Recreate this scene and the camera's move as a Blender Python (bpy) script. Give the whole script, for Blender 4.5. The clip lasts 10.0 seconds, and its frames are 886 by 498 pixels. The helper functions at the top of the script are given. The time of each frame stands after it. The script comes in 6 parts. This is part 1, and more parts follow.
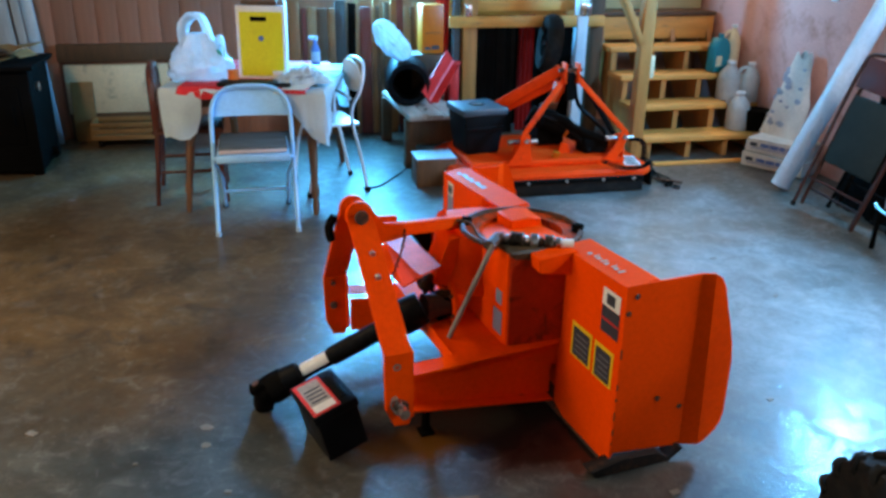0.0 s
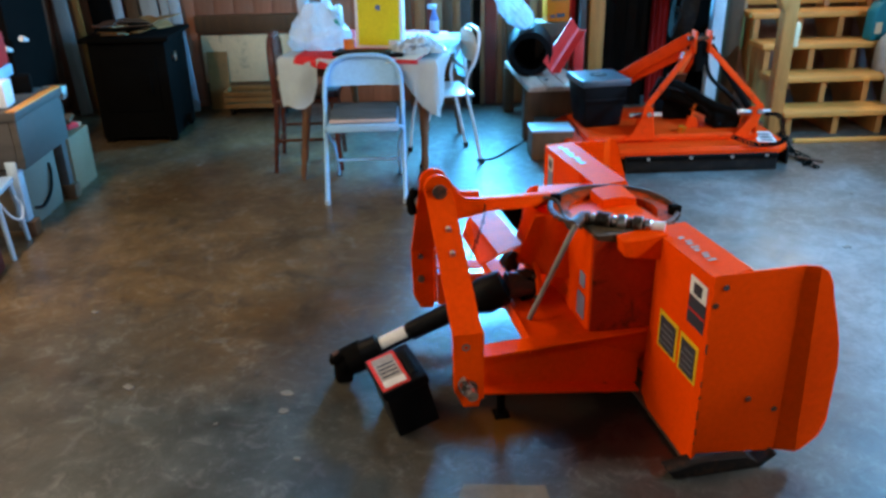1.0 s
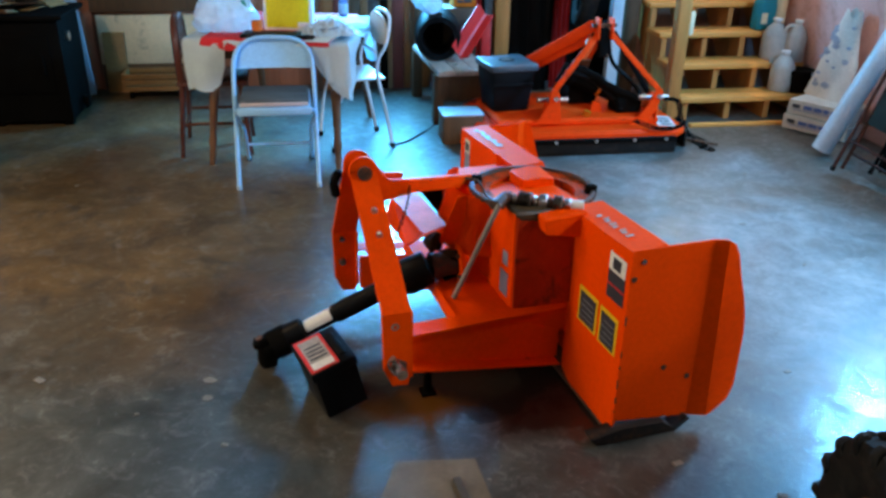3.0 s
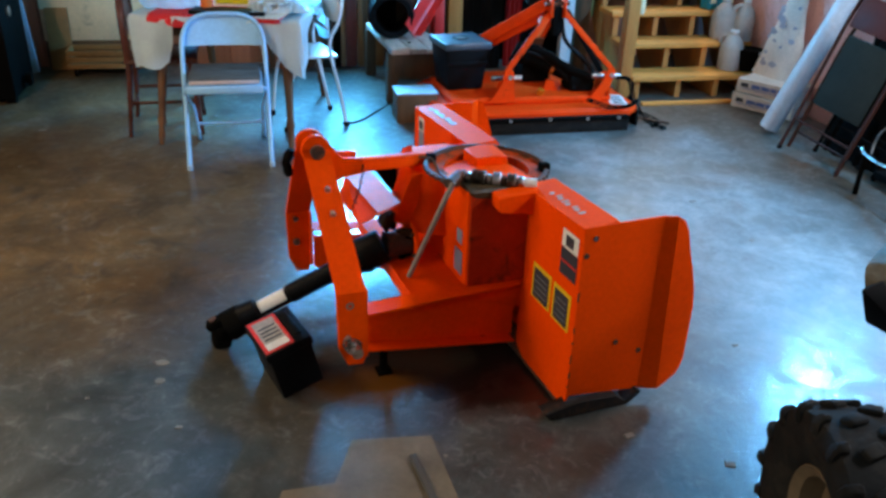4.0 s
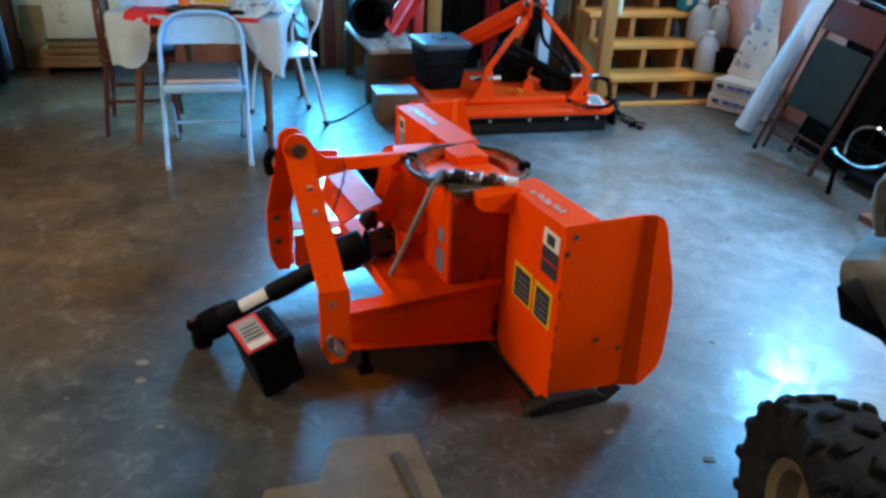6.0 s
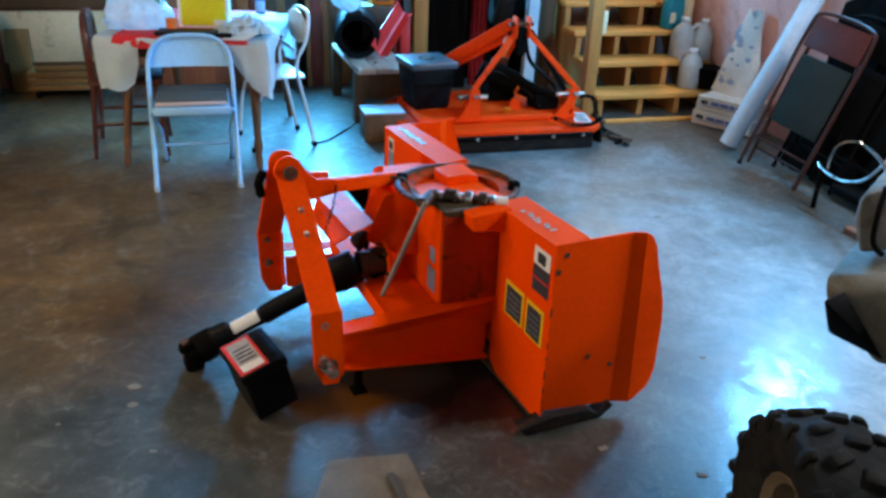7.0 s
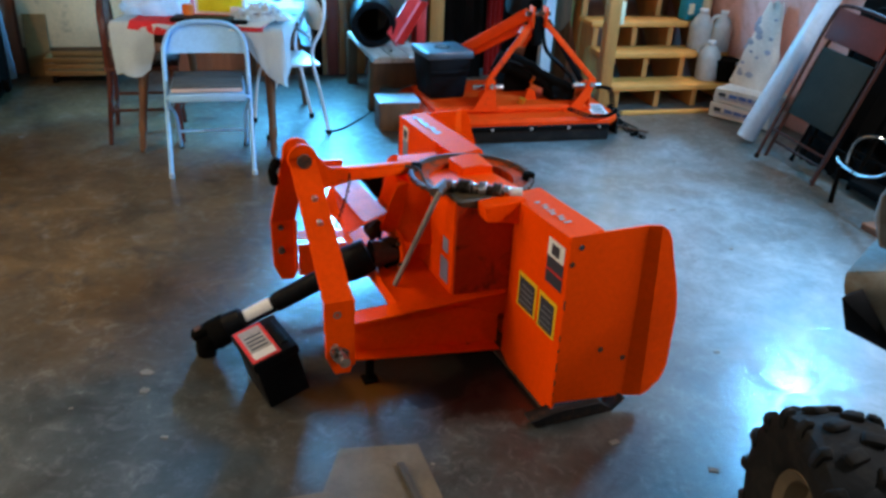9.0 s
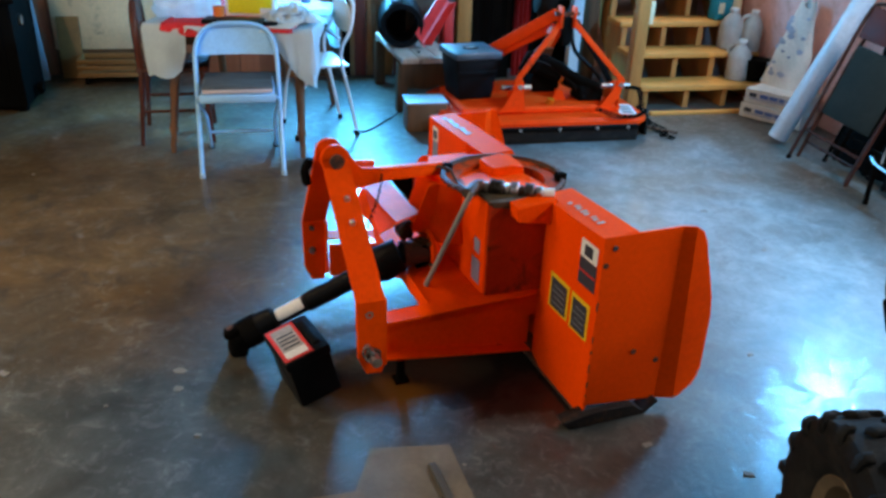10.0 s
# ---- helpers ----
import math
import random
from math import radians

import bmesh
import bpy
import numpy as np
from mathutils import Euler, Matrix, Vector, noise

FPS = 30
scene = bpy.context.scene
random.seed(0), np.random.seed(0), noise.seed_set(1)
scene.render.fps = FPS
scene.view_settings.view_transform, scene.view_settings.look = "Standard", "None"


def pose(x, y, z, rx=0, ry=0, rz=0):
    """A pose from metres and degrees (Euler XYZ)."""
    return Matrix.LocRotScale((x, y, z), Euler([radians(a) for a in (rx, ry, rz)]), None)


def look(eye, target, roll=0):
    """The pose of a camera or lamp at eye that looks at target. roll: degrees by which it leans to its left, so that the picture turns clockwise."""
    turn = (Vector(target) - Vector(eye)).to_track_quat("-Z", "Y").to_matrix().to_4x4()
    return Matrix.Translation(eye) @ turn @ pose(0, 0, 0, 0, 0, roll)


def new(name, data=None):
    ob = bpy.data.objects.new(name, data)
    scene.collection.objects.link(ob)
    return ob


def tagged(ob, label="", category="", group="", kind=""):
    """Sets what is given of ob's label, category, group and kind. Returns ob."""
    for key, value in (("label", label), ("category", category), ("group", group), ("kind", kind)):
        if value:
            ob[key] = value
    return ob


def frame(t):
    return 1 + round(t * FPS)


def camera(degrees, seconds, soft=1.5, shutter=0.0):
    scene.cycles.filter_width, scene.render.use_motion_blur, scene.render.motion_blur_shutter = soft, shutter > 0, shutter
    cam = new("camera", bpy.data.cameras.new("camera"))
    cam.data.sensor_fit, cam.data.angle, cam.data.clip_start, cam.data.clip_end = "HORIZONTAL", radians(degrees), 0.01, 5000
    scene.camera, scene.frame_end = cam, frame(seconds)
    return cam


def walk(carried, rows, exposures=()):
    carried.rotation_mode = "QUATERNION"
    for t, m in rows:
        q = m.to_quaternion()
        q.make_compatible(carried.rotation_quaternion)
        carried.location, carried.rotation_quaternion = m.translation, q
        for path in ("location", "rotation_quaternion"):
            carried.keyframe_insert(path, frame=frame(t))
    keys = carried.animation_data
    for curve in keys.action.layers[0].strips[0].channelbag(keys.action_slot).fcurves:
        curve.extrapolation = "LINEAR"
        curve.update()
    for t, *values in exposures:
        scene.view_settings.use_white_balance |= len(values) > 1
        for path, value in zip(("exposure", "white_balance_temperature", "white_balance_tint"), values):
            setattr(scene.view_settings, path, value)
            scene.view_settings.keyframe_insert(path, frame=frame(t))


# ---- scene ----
cam = camera(57.8, 10.0, soft=3.0)
PATH = [
    (0, (0.003, -0.111, 1.621), (-0.02, 1.742, 0.869), 1.0),
    (0.3, (0.099, -0.074, 1.624), (-0.032, 1.782, 0.891), 1.5),
    (0.5, (0.142, -0.046, 1.619), (-0.037, 1.796, 0.86), 0.9),
    (0.7, (0.186, -0.024, 1.613), (-0.084, 1.796, 0.829), 0.2),
    (1, (0.199, 0.0, 1.603), (-0.173, 1.787, 0.785), -1.1),
    (1.2, (0.200, -0.010, 1.606), (-0.210, 1.779, 0.812), -0.9),
    (1.5, (0.175, -0.024, 1.612), (-0.194, 1.773, 0.816), -0.1),
    (1.7, (0.163, -0.040, 1.612), (-0.176, 1.766, 0.823), 0.5),
    (2, (0.131, -0.044, 1.609), (-0.165, 1.764, 0.808), 1.4),
    (2.3, (0.125, -0.046, 1.609), (-0.133, 1.763, 0.794), 1.1),
    (2.5, (0.12, -0.043, 1.603), (-0.079, 1.766, 0.772), 0.8),
    (2.7, (0.122, -0.043, 1.600), (-0.042, 1.767, 0.763), 0.8),
    (3.8, (0.136, -0.049, 1.594), (0.097, 1.743, 0.706), 2.1),
    (4, (0.134, -0.047, 1.595), (0.117, 1.744, 0.704), 2.1),
    (4.5, (0.132, -0.049, 1.595), (0.149, 1.736, 0.694), 2.4),
    (5, (0.12, -0.048, 1.592), (0.156, 1.732, 0.683), 2.9),
    (5.5, (0.12, -0.052, 1.597), (0.163, 1.732, 0.695), 2.8),
    (5.7, (0.121, -0.054, 1.596), (0.160, 1.734, 0.699), 2.8),
    (6.8, (0.111, -0.072, 1.606), (0.165, 1.734, 0.748), 2.6),
    (7, (0.108, -0.07, 1.61), (0.176, 1.739, 0.761), 2.4),
    (7.5, (0.102, -0.07, 1.605), (0.154, 1.734, 0.743), 2.3),
    (8, (0.09, -0.061, 1.603), (0.141, 1.743, 0.741), 2.9),
    (8.5, (0.089, -0.058, 1.604), (0.149, 1.744, 0.738), 3.5),
    (9, (0.107, -0.059, 1.606), (0.144, 1.74, 0.733), 2.8),
    (9.5, (0.117, -0.051, 1.601), (0.123, 1.743, 0.717), 2.4),
    (10, (0.08, -0.057, 1.602), (0.059, 1.742, 0.729), 2.2),
]
walk(cam, [(t, look(eye, target, roll)) for t, eye, target, roll in PATH])

# ---- light ----
ROOM = pose(-0.75, 6.6, 0, 0, 0, 14)  # x along the back wall, y into it


def at(x, y, z=0, rx=0, ry=0, rz=0):
    return ROOM @ pose(x, y, z, rx, ry, rz)


world = bpy.data.worlds.new("sky")
scene.world = world
world.use_nodes = True
wn = world.node_tree.nodes
sky = wn.new("ShaderNodeTexSky")
sky.sky_type = "NISHITA"
sky.sun_disc = False
sky.sun_elevation, sky.sun_rotation = radians(38), radians(60)
world.node_tree.links.new(sky.outputs[0], wn["Background"].inputs[0])
wn["Background"].inputs[1].default_value = 0.12
sun = new("sun", bpy.data.lights.new("sun", "SUN"))
sun.data.energy, sun.data.angle, sun.data.color = 2.0, radians(0.5), (1, 0.95, 0.88)
sun.matrix_world = look((0, 0, 8), (-4.0, 6.0, 0))


def opening_light(name, m, w, h, watts, colour):
    """An area lamp: daylight in an opening, a ceiling lamp or added fill."""
    d = bpy.data.lights.new(name, "AREA")
    d.shape, d.size, d.size_y, d.energy, d.color = "RECTANGLE", w, h, watts, colour
    ob = new(name, d)
    ob.matrix_world = m
    return ob


opening_light("opening_lamp", at(-0.02, -0.02, 1.36, -90, 0, 0), 0.70, 0.56, 400, (0.09, 0.50, 1.0))
opening_light("opening_lamp", at(2.97, -2.70, 1.85, 0, 90, 0), 0.34, 0.46, 195, (0.12, 0.50, 1.0))
# added warm fill from the left, in an unseen opening made for it
opening_light("west_fill", at(-3.43, -4.85, 1.1, 0, -90, 0), 2.0, 1.6, 38, (1.0, 0.82, 0.58))
# added fill from an unseen window, brightens the blower's end plate
opening_light("opening_lamp", at(2.97, -6.7, 1.83, 0, 90, 0), 0.8, 0.9, 15, (0.90, 0.95, 1.0))
# added warm fill above the landing for the stairs and pink wall
opening_light("opening_lamp", at(2.42, -0.03, 2.06, -90, 0, 0), 0.86, 0.62, 24, (1.0, 0.90, 0.76))
WARM, COOL, FILL_BLUE = (1.0, 0.77, 0.50), (0.86, 0.92, 1.0), (0.58, 0.84, 1.0)
# the second lamp is an added blue fill for the foreground
LAMPS = ((-2.5, 2.45, 2.46, 14, 1.15, 54, WARM), (-0.9, -0.7, 2.46, 104, 1.15, 18, FILL_BLUE), (2.95, 2.0, 2.46, 14, 1.15, 118, COOL))
for lx, ly, lz, turn, length, watts, tone in LAMPS:
    opening_light("ceiling_lamp_light", pose(lx, ly, lz, 0, 0, turn), 0.16, length, watts, tone)


# ---- materials ----
def ramp(nt, fac, stops):
    n = nt.nodes.new("ShaderNodeValToRGB")
    el = n.color_ramp.elements
    while len(el) < len(stops):
        el.new(0.5)
    for e, (p, c) in zip(el, stops):
        e.position, e.color = p, (*c, 1)
    nt.links.new(fac, n.inputs[0])
    return n.outputs[0]


def noise_out(nt, vec, scale, detail=5, rough=0.6, dist=0.0):
    n = nt.nodes.new("ShaderNodeTexNoise")
    n.inputs["Scale"].default_value, n.inputs["Detail"].default_value = scale, detail
    n.inputs["Roughness"].default_value, n.inputs["Distortion"].default_value = rough, dist
    nt.links.new(vec, n.inputs["Vector"])
    return n.outputs["Fac"]


def mixed(nt, fac, a, b, mode="MIX"):
    n = nt.nodes.new("ShaderNodeMix")
    n.data_type, n.blend_type = "RGBA", mode
    for sock, val in ((n.inputs[0], fac), (n.inputs[6], a), (n.inputs[7], b)):
        if hasattr(val, "is_linked"):
            nt.links.new(val, sock)
        elif isinstance(val, (int, float)):
            sock.default_value = val
        else:
            sock.default_value = (*val, 1)
    return n.outputs[2]


def mul(c, k):
    return tuple(min(1.0, max(0.0, v * k)) for v in c)


def mat(name, col, rough=0.5, metal=0.0, var=0.18, scale=5.0, dirt=None, dirt_amount=0.0, fine=60.0, bump=0.15,
        stretch=(1, 1, 1), coat=0.0, spread=0.08, spec=0.4, thin=0.0):
    """A surface with broad and fine variation, spots of dirt and fine relief."""
    m = bpy.data.materials.new(name)
    m.use_nodes = True
    nt = m.node_tree
    b = nt.nodes["Principled BSDF"]
    tc = nt.nodes.new("ShaderNodeTexCoord")
    mp = nt.nodes.new("ShaderNodeMapping")
    mp.inputs["Scale"].default_value = stretch
    nt.links.new(tc.outputs["Object"], mp.inputs[0])
    v = mp.outputs[0]
    broad, grain = noise_out(nt, v, scale), noise_out(nt, v, fine, 3)
    c = ramp(nt, broad, ((0.3, mul(col, 1 - var)), (0.7, mul(col, 1 + var))))
    c = mixed(nt, 0.25, c, ramp(nt, grain, ((0.3, mul(col, 0.6)), (0.7, mul(col, 1.25)))))
    if dirt:
        d = noise_out(nt, v, scale * 1.7, 8, 0.7, 0.4)
        mask = ramp(nt, d, ((0.62 - 0.35 * dirt_amount, (0, 0, 0)), (0.72 - 0.25 * dirt_amount, (1, 1, 1))))
        c = mixed(nt, mask, c, dirt)
    info = nt.nodes.new("ShaderNodeObjectInfo")
    c = mixed(nt, 1.0, c, ramp(nt, info.outputs["Random"], ((0, (1 - spread,) * 3), (1, (1,) * 3))), "MULTIPLY")
    nt.links.new(c, b.inputs["Base Color"])
    r = ramp(nt, broad, ((0.25, (max(0.03, rough - 0.1),) * 3), (0.75, (min(1, rough + 0.1),) * 3)))
    nt.links.new(r, b.inputs["Roughness"])
    b.inputs["Metallic"].default_value = metal
    b.inputs["Specular IOR Level"].default_value = spec
    b.inputs["Coat Weight"].default_value = coat
    if bump:
        bp = nt.nodes.new("ShaderNodeBump")
        bp.inputs["Strength"].default_value, bp.inputs["Distance"].default_value = bump, 0.004
        nt.links.new(grain, bp.inputs["Height"])
        nt.links.new(bp.outputs[0], b.inputs["Normal"])
    if thin:
        # light shines through thin sheet
        tr, mx = nt.nodes.new("ShaderNodeBsdfTranslucent"), nt.nodes.new("ShaderNodeMixShader")
        mx.inputs[0].default_value = thin
        nt.links.new(c, tr.inputs["Color"])
        nt.links.new(b.outputs[0], mx.inputs[1])
        nt.links.new(tr.outputs[0], mx.inputs[2])
        nt.links.new(mx.outputs[0], nt.nodes["Material Output"].inputs["Surface"])
    return m


def concrete_floor():
    """Sealed, worn concrete: grey and speckled, brown with dirt in the bay by the bench, oil and rust spots, half
    glossy. Shade under the blower and light on the right are in the colour.
    """
    m = bpy.data.materials.new("sealed_concrete")
    m.use_nodes = True
    nt = m.node_tree
    b = nt.nodes["Principled BSDF"]
    tc = nt.nodes.new("ShaderNodeTexCoord")
    v = tc.outputs["Object"]

    def sums(a, k, c):
        n = nt.nodes.new("ShaderNodeMath")
        n.operation = "MULTIPLY_ADD"
        nt.links.new(a, n.inputs[0])
        n.inputs[1].default_value = k
        if hasattr(c, "is_linked"):
            nt.links.new(c, n.inputs[2])
        else:
            n.inputs[2].default_value = c
        return n.outputs[0]

    def span(a, lo, hi):
        n = nt.nodes.new("ShaderNodeMapRange")
        n.inputs["From Min"].default_value, n.inputs["From Max"].default_value = lo, hi
        nt.links.new(a, n.inputs["Value"])
        return n.outputs[0]

    big, mid, fine = noise_out(nt, v, 0.9, 6, 0.6, 0.3), noise_out(nt, v, 5.5, 9, 0.7, 0.6), noise_out(nt, v, 45, 4)
    scuff = noise_out(nt, v, 11, 8, 0.72, 1.2)
    c = ramp(nt, mid, ((0.30, (0.10, 0.122, 0.127)), (0.5, (0.205, 0.243, 0.25)), (0.70, (0.35, 0.39, 0.40))))
    c = mixed(nt, 0.25, c, ramp(nt, fine, ((0.3, (0.05, 0.05, 0.05)), (0.7, (0.20, 0.20, 0.20)))))
    cloud = ramp(nt, noise_out(nt, v, 2.3, 10, 0.70, 0.8), ((0.34, (0.42, 0.42, 0.42)), (0.64, (1, 1, 1))))
    # soil trodden in towards the work bench
    sep = nt.nodes.new("ShaderNodeSeparateXYZ")
    nt.links.new(v, sep.inputs[0])
    both = nt.nodes.new("ShaderNodeMath")
    both.operation = "MULTIPLY"
    nt.links.new(span(sums(sep.outputs[0], 0.85, sums(sep.outputs[1], 0.5, 0.0)), -1.15, -2.05), both.inputs[0])
    nt.links.new(span(sep.outputs[1], -4.35, -3.05), both.inputs[1])
    soil = ramp(nt, sums(both.outputs[0], 0.62, big), ((0.46, (0, 0, 0)), (0.88, (0.95, 0.95, 0.95))))
    # grime gathered along the stairs and the pink wall
    edge = nt.nodes.new("ShaderNodeMath")
    edge.operation = "MAXIMUM"
    nt.links.new(span(sep.outputs[1], -2.55, -1.75), edge.inputs[0])
    nt.links.new(span(sep.outputs[0], 1.70, 2.25), edge.inputs[1])
    right = nt.nodes.new("ShaderNodeMath")
    right.operation = "MULTIPLY"
    nt.links.new(edge.outputs[0], right.inputs[0])
    nt.links.new(span(sep.outputs[0], 0.9, 1.5), right.inputs[1])
    grime = ramp(nt, sums(right.outputs[0], 0.55, big), ((0.50, (0, 0, 0)), (0.95, (0.85, 0.85, 0.85))))
    # brighter light of the right bay put into the colour, darker leftwards
    right_light = ramp(nt, span(sep.outputs[0], 0.1, 1.3), ((0, (0.285, 0.285, 0.258)), (1, (1, 1, 1))))
    c = mixed(nt, 1.0, c, right_light, "MULTIPLY")
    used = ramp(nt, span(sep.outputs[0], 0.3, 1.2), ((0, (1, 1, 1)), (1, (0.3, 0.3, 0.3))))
    c = mixed(nt, soil, c, (0.145, 0.086, 0.033))
    c = mixed(nt, grime, c, (0.062, 0.043, 0.025))
    pale = ramp(nt, scuff, ((0.53, (0, 0, 0)), (0.74, (0.6, 0.6, 0.6))))
    c = mixed(nt, pale, c, (0.24, 0.245, 0.24))
    speck = ramp(nt, noise_out(nt, v, 26, 6, 0.75, 0.6), ((0.58, (0, 0, 0)), (0.72, (0.5, 0.5, 0.5))))
    c = mixed(nt, speck, c, (0.26, 0.265, 0.26))
    dark = ramp(nt, noise_out(nt, v, 7, 9, 0.72, 0.9), ((0.52, (0, 0, 0)), (0.68, (0.75, 0.75, 0.75))))
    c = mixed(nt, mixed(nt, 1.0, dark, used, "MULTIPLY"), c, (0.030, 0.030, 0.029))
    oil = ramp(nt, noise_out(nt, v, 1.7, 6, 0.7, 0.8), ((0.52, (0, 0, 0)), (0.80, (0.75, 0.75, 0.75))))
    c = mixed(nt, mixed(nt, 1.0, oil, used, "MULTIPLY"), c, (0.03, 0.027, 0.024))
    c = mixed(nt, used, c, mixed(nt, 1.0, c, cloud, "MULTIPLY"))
    # shade under the blower painted in, with old oil round its hitch
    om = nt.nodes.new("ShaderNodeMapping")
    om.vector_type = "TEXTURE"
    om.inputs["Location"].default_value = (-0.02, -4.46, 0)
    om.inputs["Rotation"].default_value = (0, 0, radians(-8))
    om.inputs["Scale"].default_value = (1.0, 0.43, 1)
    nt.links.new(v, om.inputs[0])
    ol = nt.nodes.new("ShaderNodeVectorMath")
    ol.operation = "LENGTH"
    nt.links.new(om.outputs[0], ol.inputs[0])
    blower_shade = ramp(nt, sums(mid, 0.9, ol.outputs["Value"]), ((0.95, (0.95, 0.95, 0.95)), (1.30, (0, 0, 0))))
    c = mixed(nt, blower_shade, c, (0.016, 0.013, 0.010))
    # rust-coloured stain that has run out under the blower
    mp = nt.nodes.new("ShaderNodeMapping")
    mp.vector_type = "TEXTURE"
    mp.inputs["Location"].default_value = (-0.48, -4.50, 0)
    mp.inputs["Rotation"].default_value = (0, 0, radians(-8))
    mp.inputs["Scale"].default_value = (0.27, 0.13, 1)
    nt.links.new(v, mp.inputs[0])
    ln = nt.nodes.new("ShaderNodeVectorMath")
    ln.operation = "LENGTH"
    nt.links.new(mp.outputs[0], ln.inputs[0])
    sn = nt.nodes.new("ShaderNodeMath")
    sn.operation = "SUBTRACT"
    nt.links.new(sums(mid, 1.2, ln.outputs["Value"]), sn.inputs[0])
    sn.inputs[1].default_value = 0.6
    stain = ramp(nt, sn.outputs[0], ((0.45, (0.85, 0.85, 0.85)), (0.95, (0, 0, 0))))
    c = mixed(nt, stain, c, (0.13, 0.050, 0.005))
    # sealer worn off round the blower
    wm = nt.nodes.new("ShaderNodeMapping")
    wm.vector_type = "TEXTURE"
    wm.inputs["Location"].default_value = (-0.30, -4.20, 0)
    wm.inputs["Scale"].default_value = (0.85, 0.70, 1)
    nt.links.new(v, wm.inputs[0])
    wl = nt.nodes.new("ShaderNodeVectorMath")
    wl.operation = "LENGTH"
    nt.links.new(wm.outputs[0], wl.inputs[0])
    worn = ramp(nt, sums(mid, 0.7, wl.outputs["Value"]), ((0.85, (1, 1, 1)), (1.35, (0, 0, 0))))
    nt.links.new(c, b.inputs["Base Color"])
    nt.links.new(ramp(nt, mid, ((0.35, (0.05, 0.05, 0.05)), (0.7, (0.20, 0.20, 0.20)))), b.inputs["Coat Roughness"])
    nt.links.new(ramp(nt, mid, ((0.3, (0.36, 0.36, 0.36)), (0.75, (0.55, 0.55, 0.55)))), b.inputs["Roughness"])
    nt.links.new(ramp(nt, worn, ((0, (0.50, 0.50, 0.50)), (0.95, (0.12, 0.12, 0.12)))), b.inputs["Specular IOR Level"])
    dull = nt.nodes.new("ShaderNodeMix")
    dull.data_type = "RGBA"
    nt.links.new(ramp(nt, scuff, ((0.44, (0.7, 0.7, 0.7)), (0.56, (0.03, 0.03, 0.03)))), dull.inputs[6])
    nt.links.new(worn, dull.inputs[0])
    dull.inputs[7].default_value = (0, 0, 0, 1)
    nt.links.new(dull.outputs[2], b.inputs["Coat Weight"])
    bp = nt.nodes.new("ShaderNodeBump")
    bp.inputs["Strength"].default_value, bp.inputs["Distance"].default_value = 0.36, 0.006
    nt.links.new(sums(fine, 0.35, mid), bp.inputs["Height"])
    nt.links.new(bp.outputs[0], b.inputs["Normal"])
    nt.links.new(bp.outputs[0], b.inputs["Coat Normal"])
    return m



ORANGE = mat("orange_enamel", (0.98, 0.066, 0.0), 0.55, var=0.10, scale=4, dirt=(0.30, 0.05, 0.015), dirt_amount=-0.15, bump=0.05, spread=0.03, spec=0.035)
RED_ORANGE = mat("red_orange_enamel", (0.92, 0.055, 0.004), 0.5, var=0.14, scale=5, dirt=(0.30, 0.03, 0.01), dirt_amount=0.05, bump=0.06, spec=0.05)
RED = mat("red_paint", (0.68, 0.028, 0.024), 0.4, var=0.15, scale=5, bump=0.05)
RUSTY = mat("rusty_steel", (0.055, 0.03, 0.018), 0.65, 0.0, 0.4, 14, dirt=(0.14, 0.045, 0.015), dirt_amount=0.4, bump=0.5)
GREASY = mat("greasy_steel", (0.17, 0.14, 0.11), 0.4, 0.8, 0.5, 18, dirt=(0.03, 0.02, 0.013), dirt_amount=0.75, bump=0.5)
STEEL = mat("bright_steel", (0.55, 0.54, 0.52), 0.32, 1.0, 0.2, 12, dirt=(0.25, 0.14, 0.07), dirt_amount=0.25)
CHROME = mat("chrome", (0.75, 0.75, 0.76), 0.12, 1.0, 0.05, 9, bump=0.02)
BLACK = mat("black_plastic", (0.005, 0.005, 0.0055), 0.48, var=0.3, scale=8, bump=0.12, spec=0.07)
RUBBER = mat("black_rubber", (0.010, 0.0095, 0.009), 0.8, var=0.3, scale=9, dirt=(0.020, 0.017, 0.014), dirt_amount=0.4, bump=0.4, spec=0.12)
DARK = mat("dark_iron", (0.0045, 0.004, 0.0035), 0.85, 0.0, 0.35, 9, bump=0.3, spec=0.03)
WHITE_PAINT = mat("white_enamel", (0.72, 0.74, 0.76), 0.35, var=0.08, scale=5, bump=0.05)
CHAIR_BLUE = mat("pale_blue_enamel", (0.32, 0.60, 0.92), 0.35, var=0.08, scale=5, bump=0.05)
BROWN_PAINT = mat("brown_enamel", (0.046, 0.014, 0.009), 0.5, var=0.2, scale=8, bump=0.05, spec=0.2)
PINE = mat("pine", (0.70, 0.29, 0.058), 0.55, var=0.22, scale=2.2, fine=24, stretch=(1.2, 9, 9), bump=0.25, dirt=(0.30, 0.15, 0.06), dirt_amount=0.1)
PINE_UP = mat("pine_upright", (0.50, 0.195, 0.045), 0.55, var=0.22, scale=2.2, fine=24, stretch=(9, 9, 1.2), bump=0.25, dirt=(0.25, 0.12, 0.05), dirt_amount=0.1)
OLD_WOOD = mat("old_wood", (0.10, 0.046, 0.018), 0.6, var=0.35, scale=3, fine=24, stretch=(9, 9, 1.2), bump=0.35)
GREY_WOOD = mat("grey_wood", (0.066, 0.060, 0.054), 0.7, var=0.3, scale=3, fine=30, stretch=(1.2, 9, 9), bump=0.4)
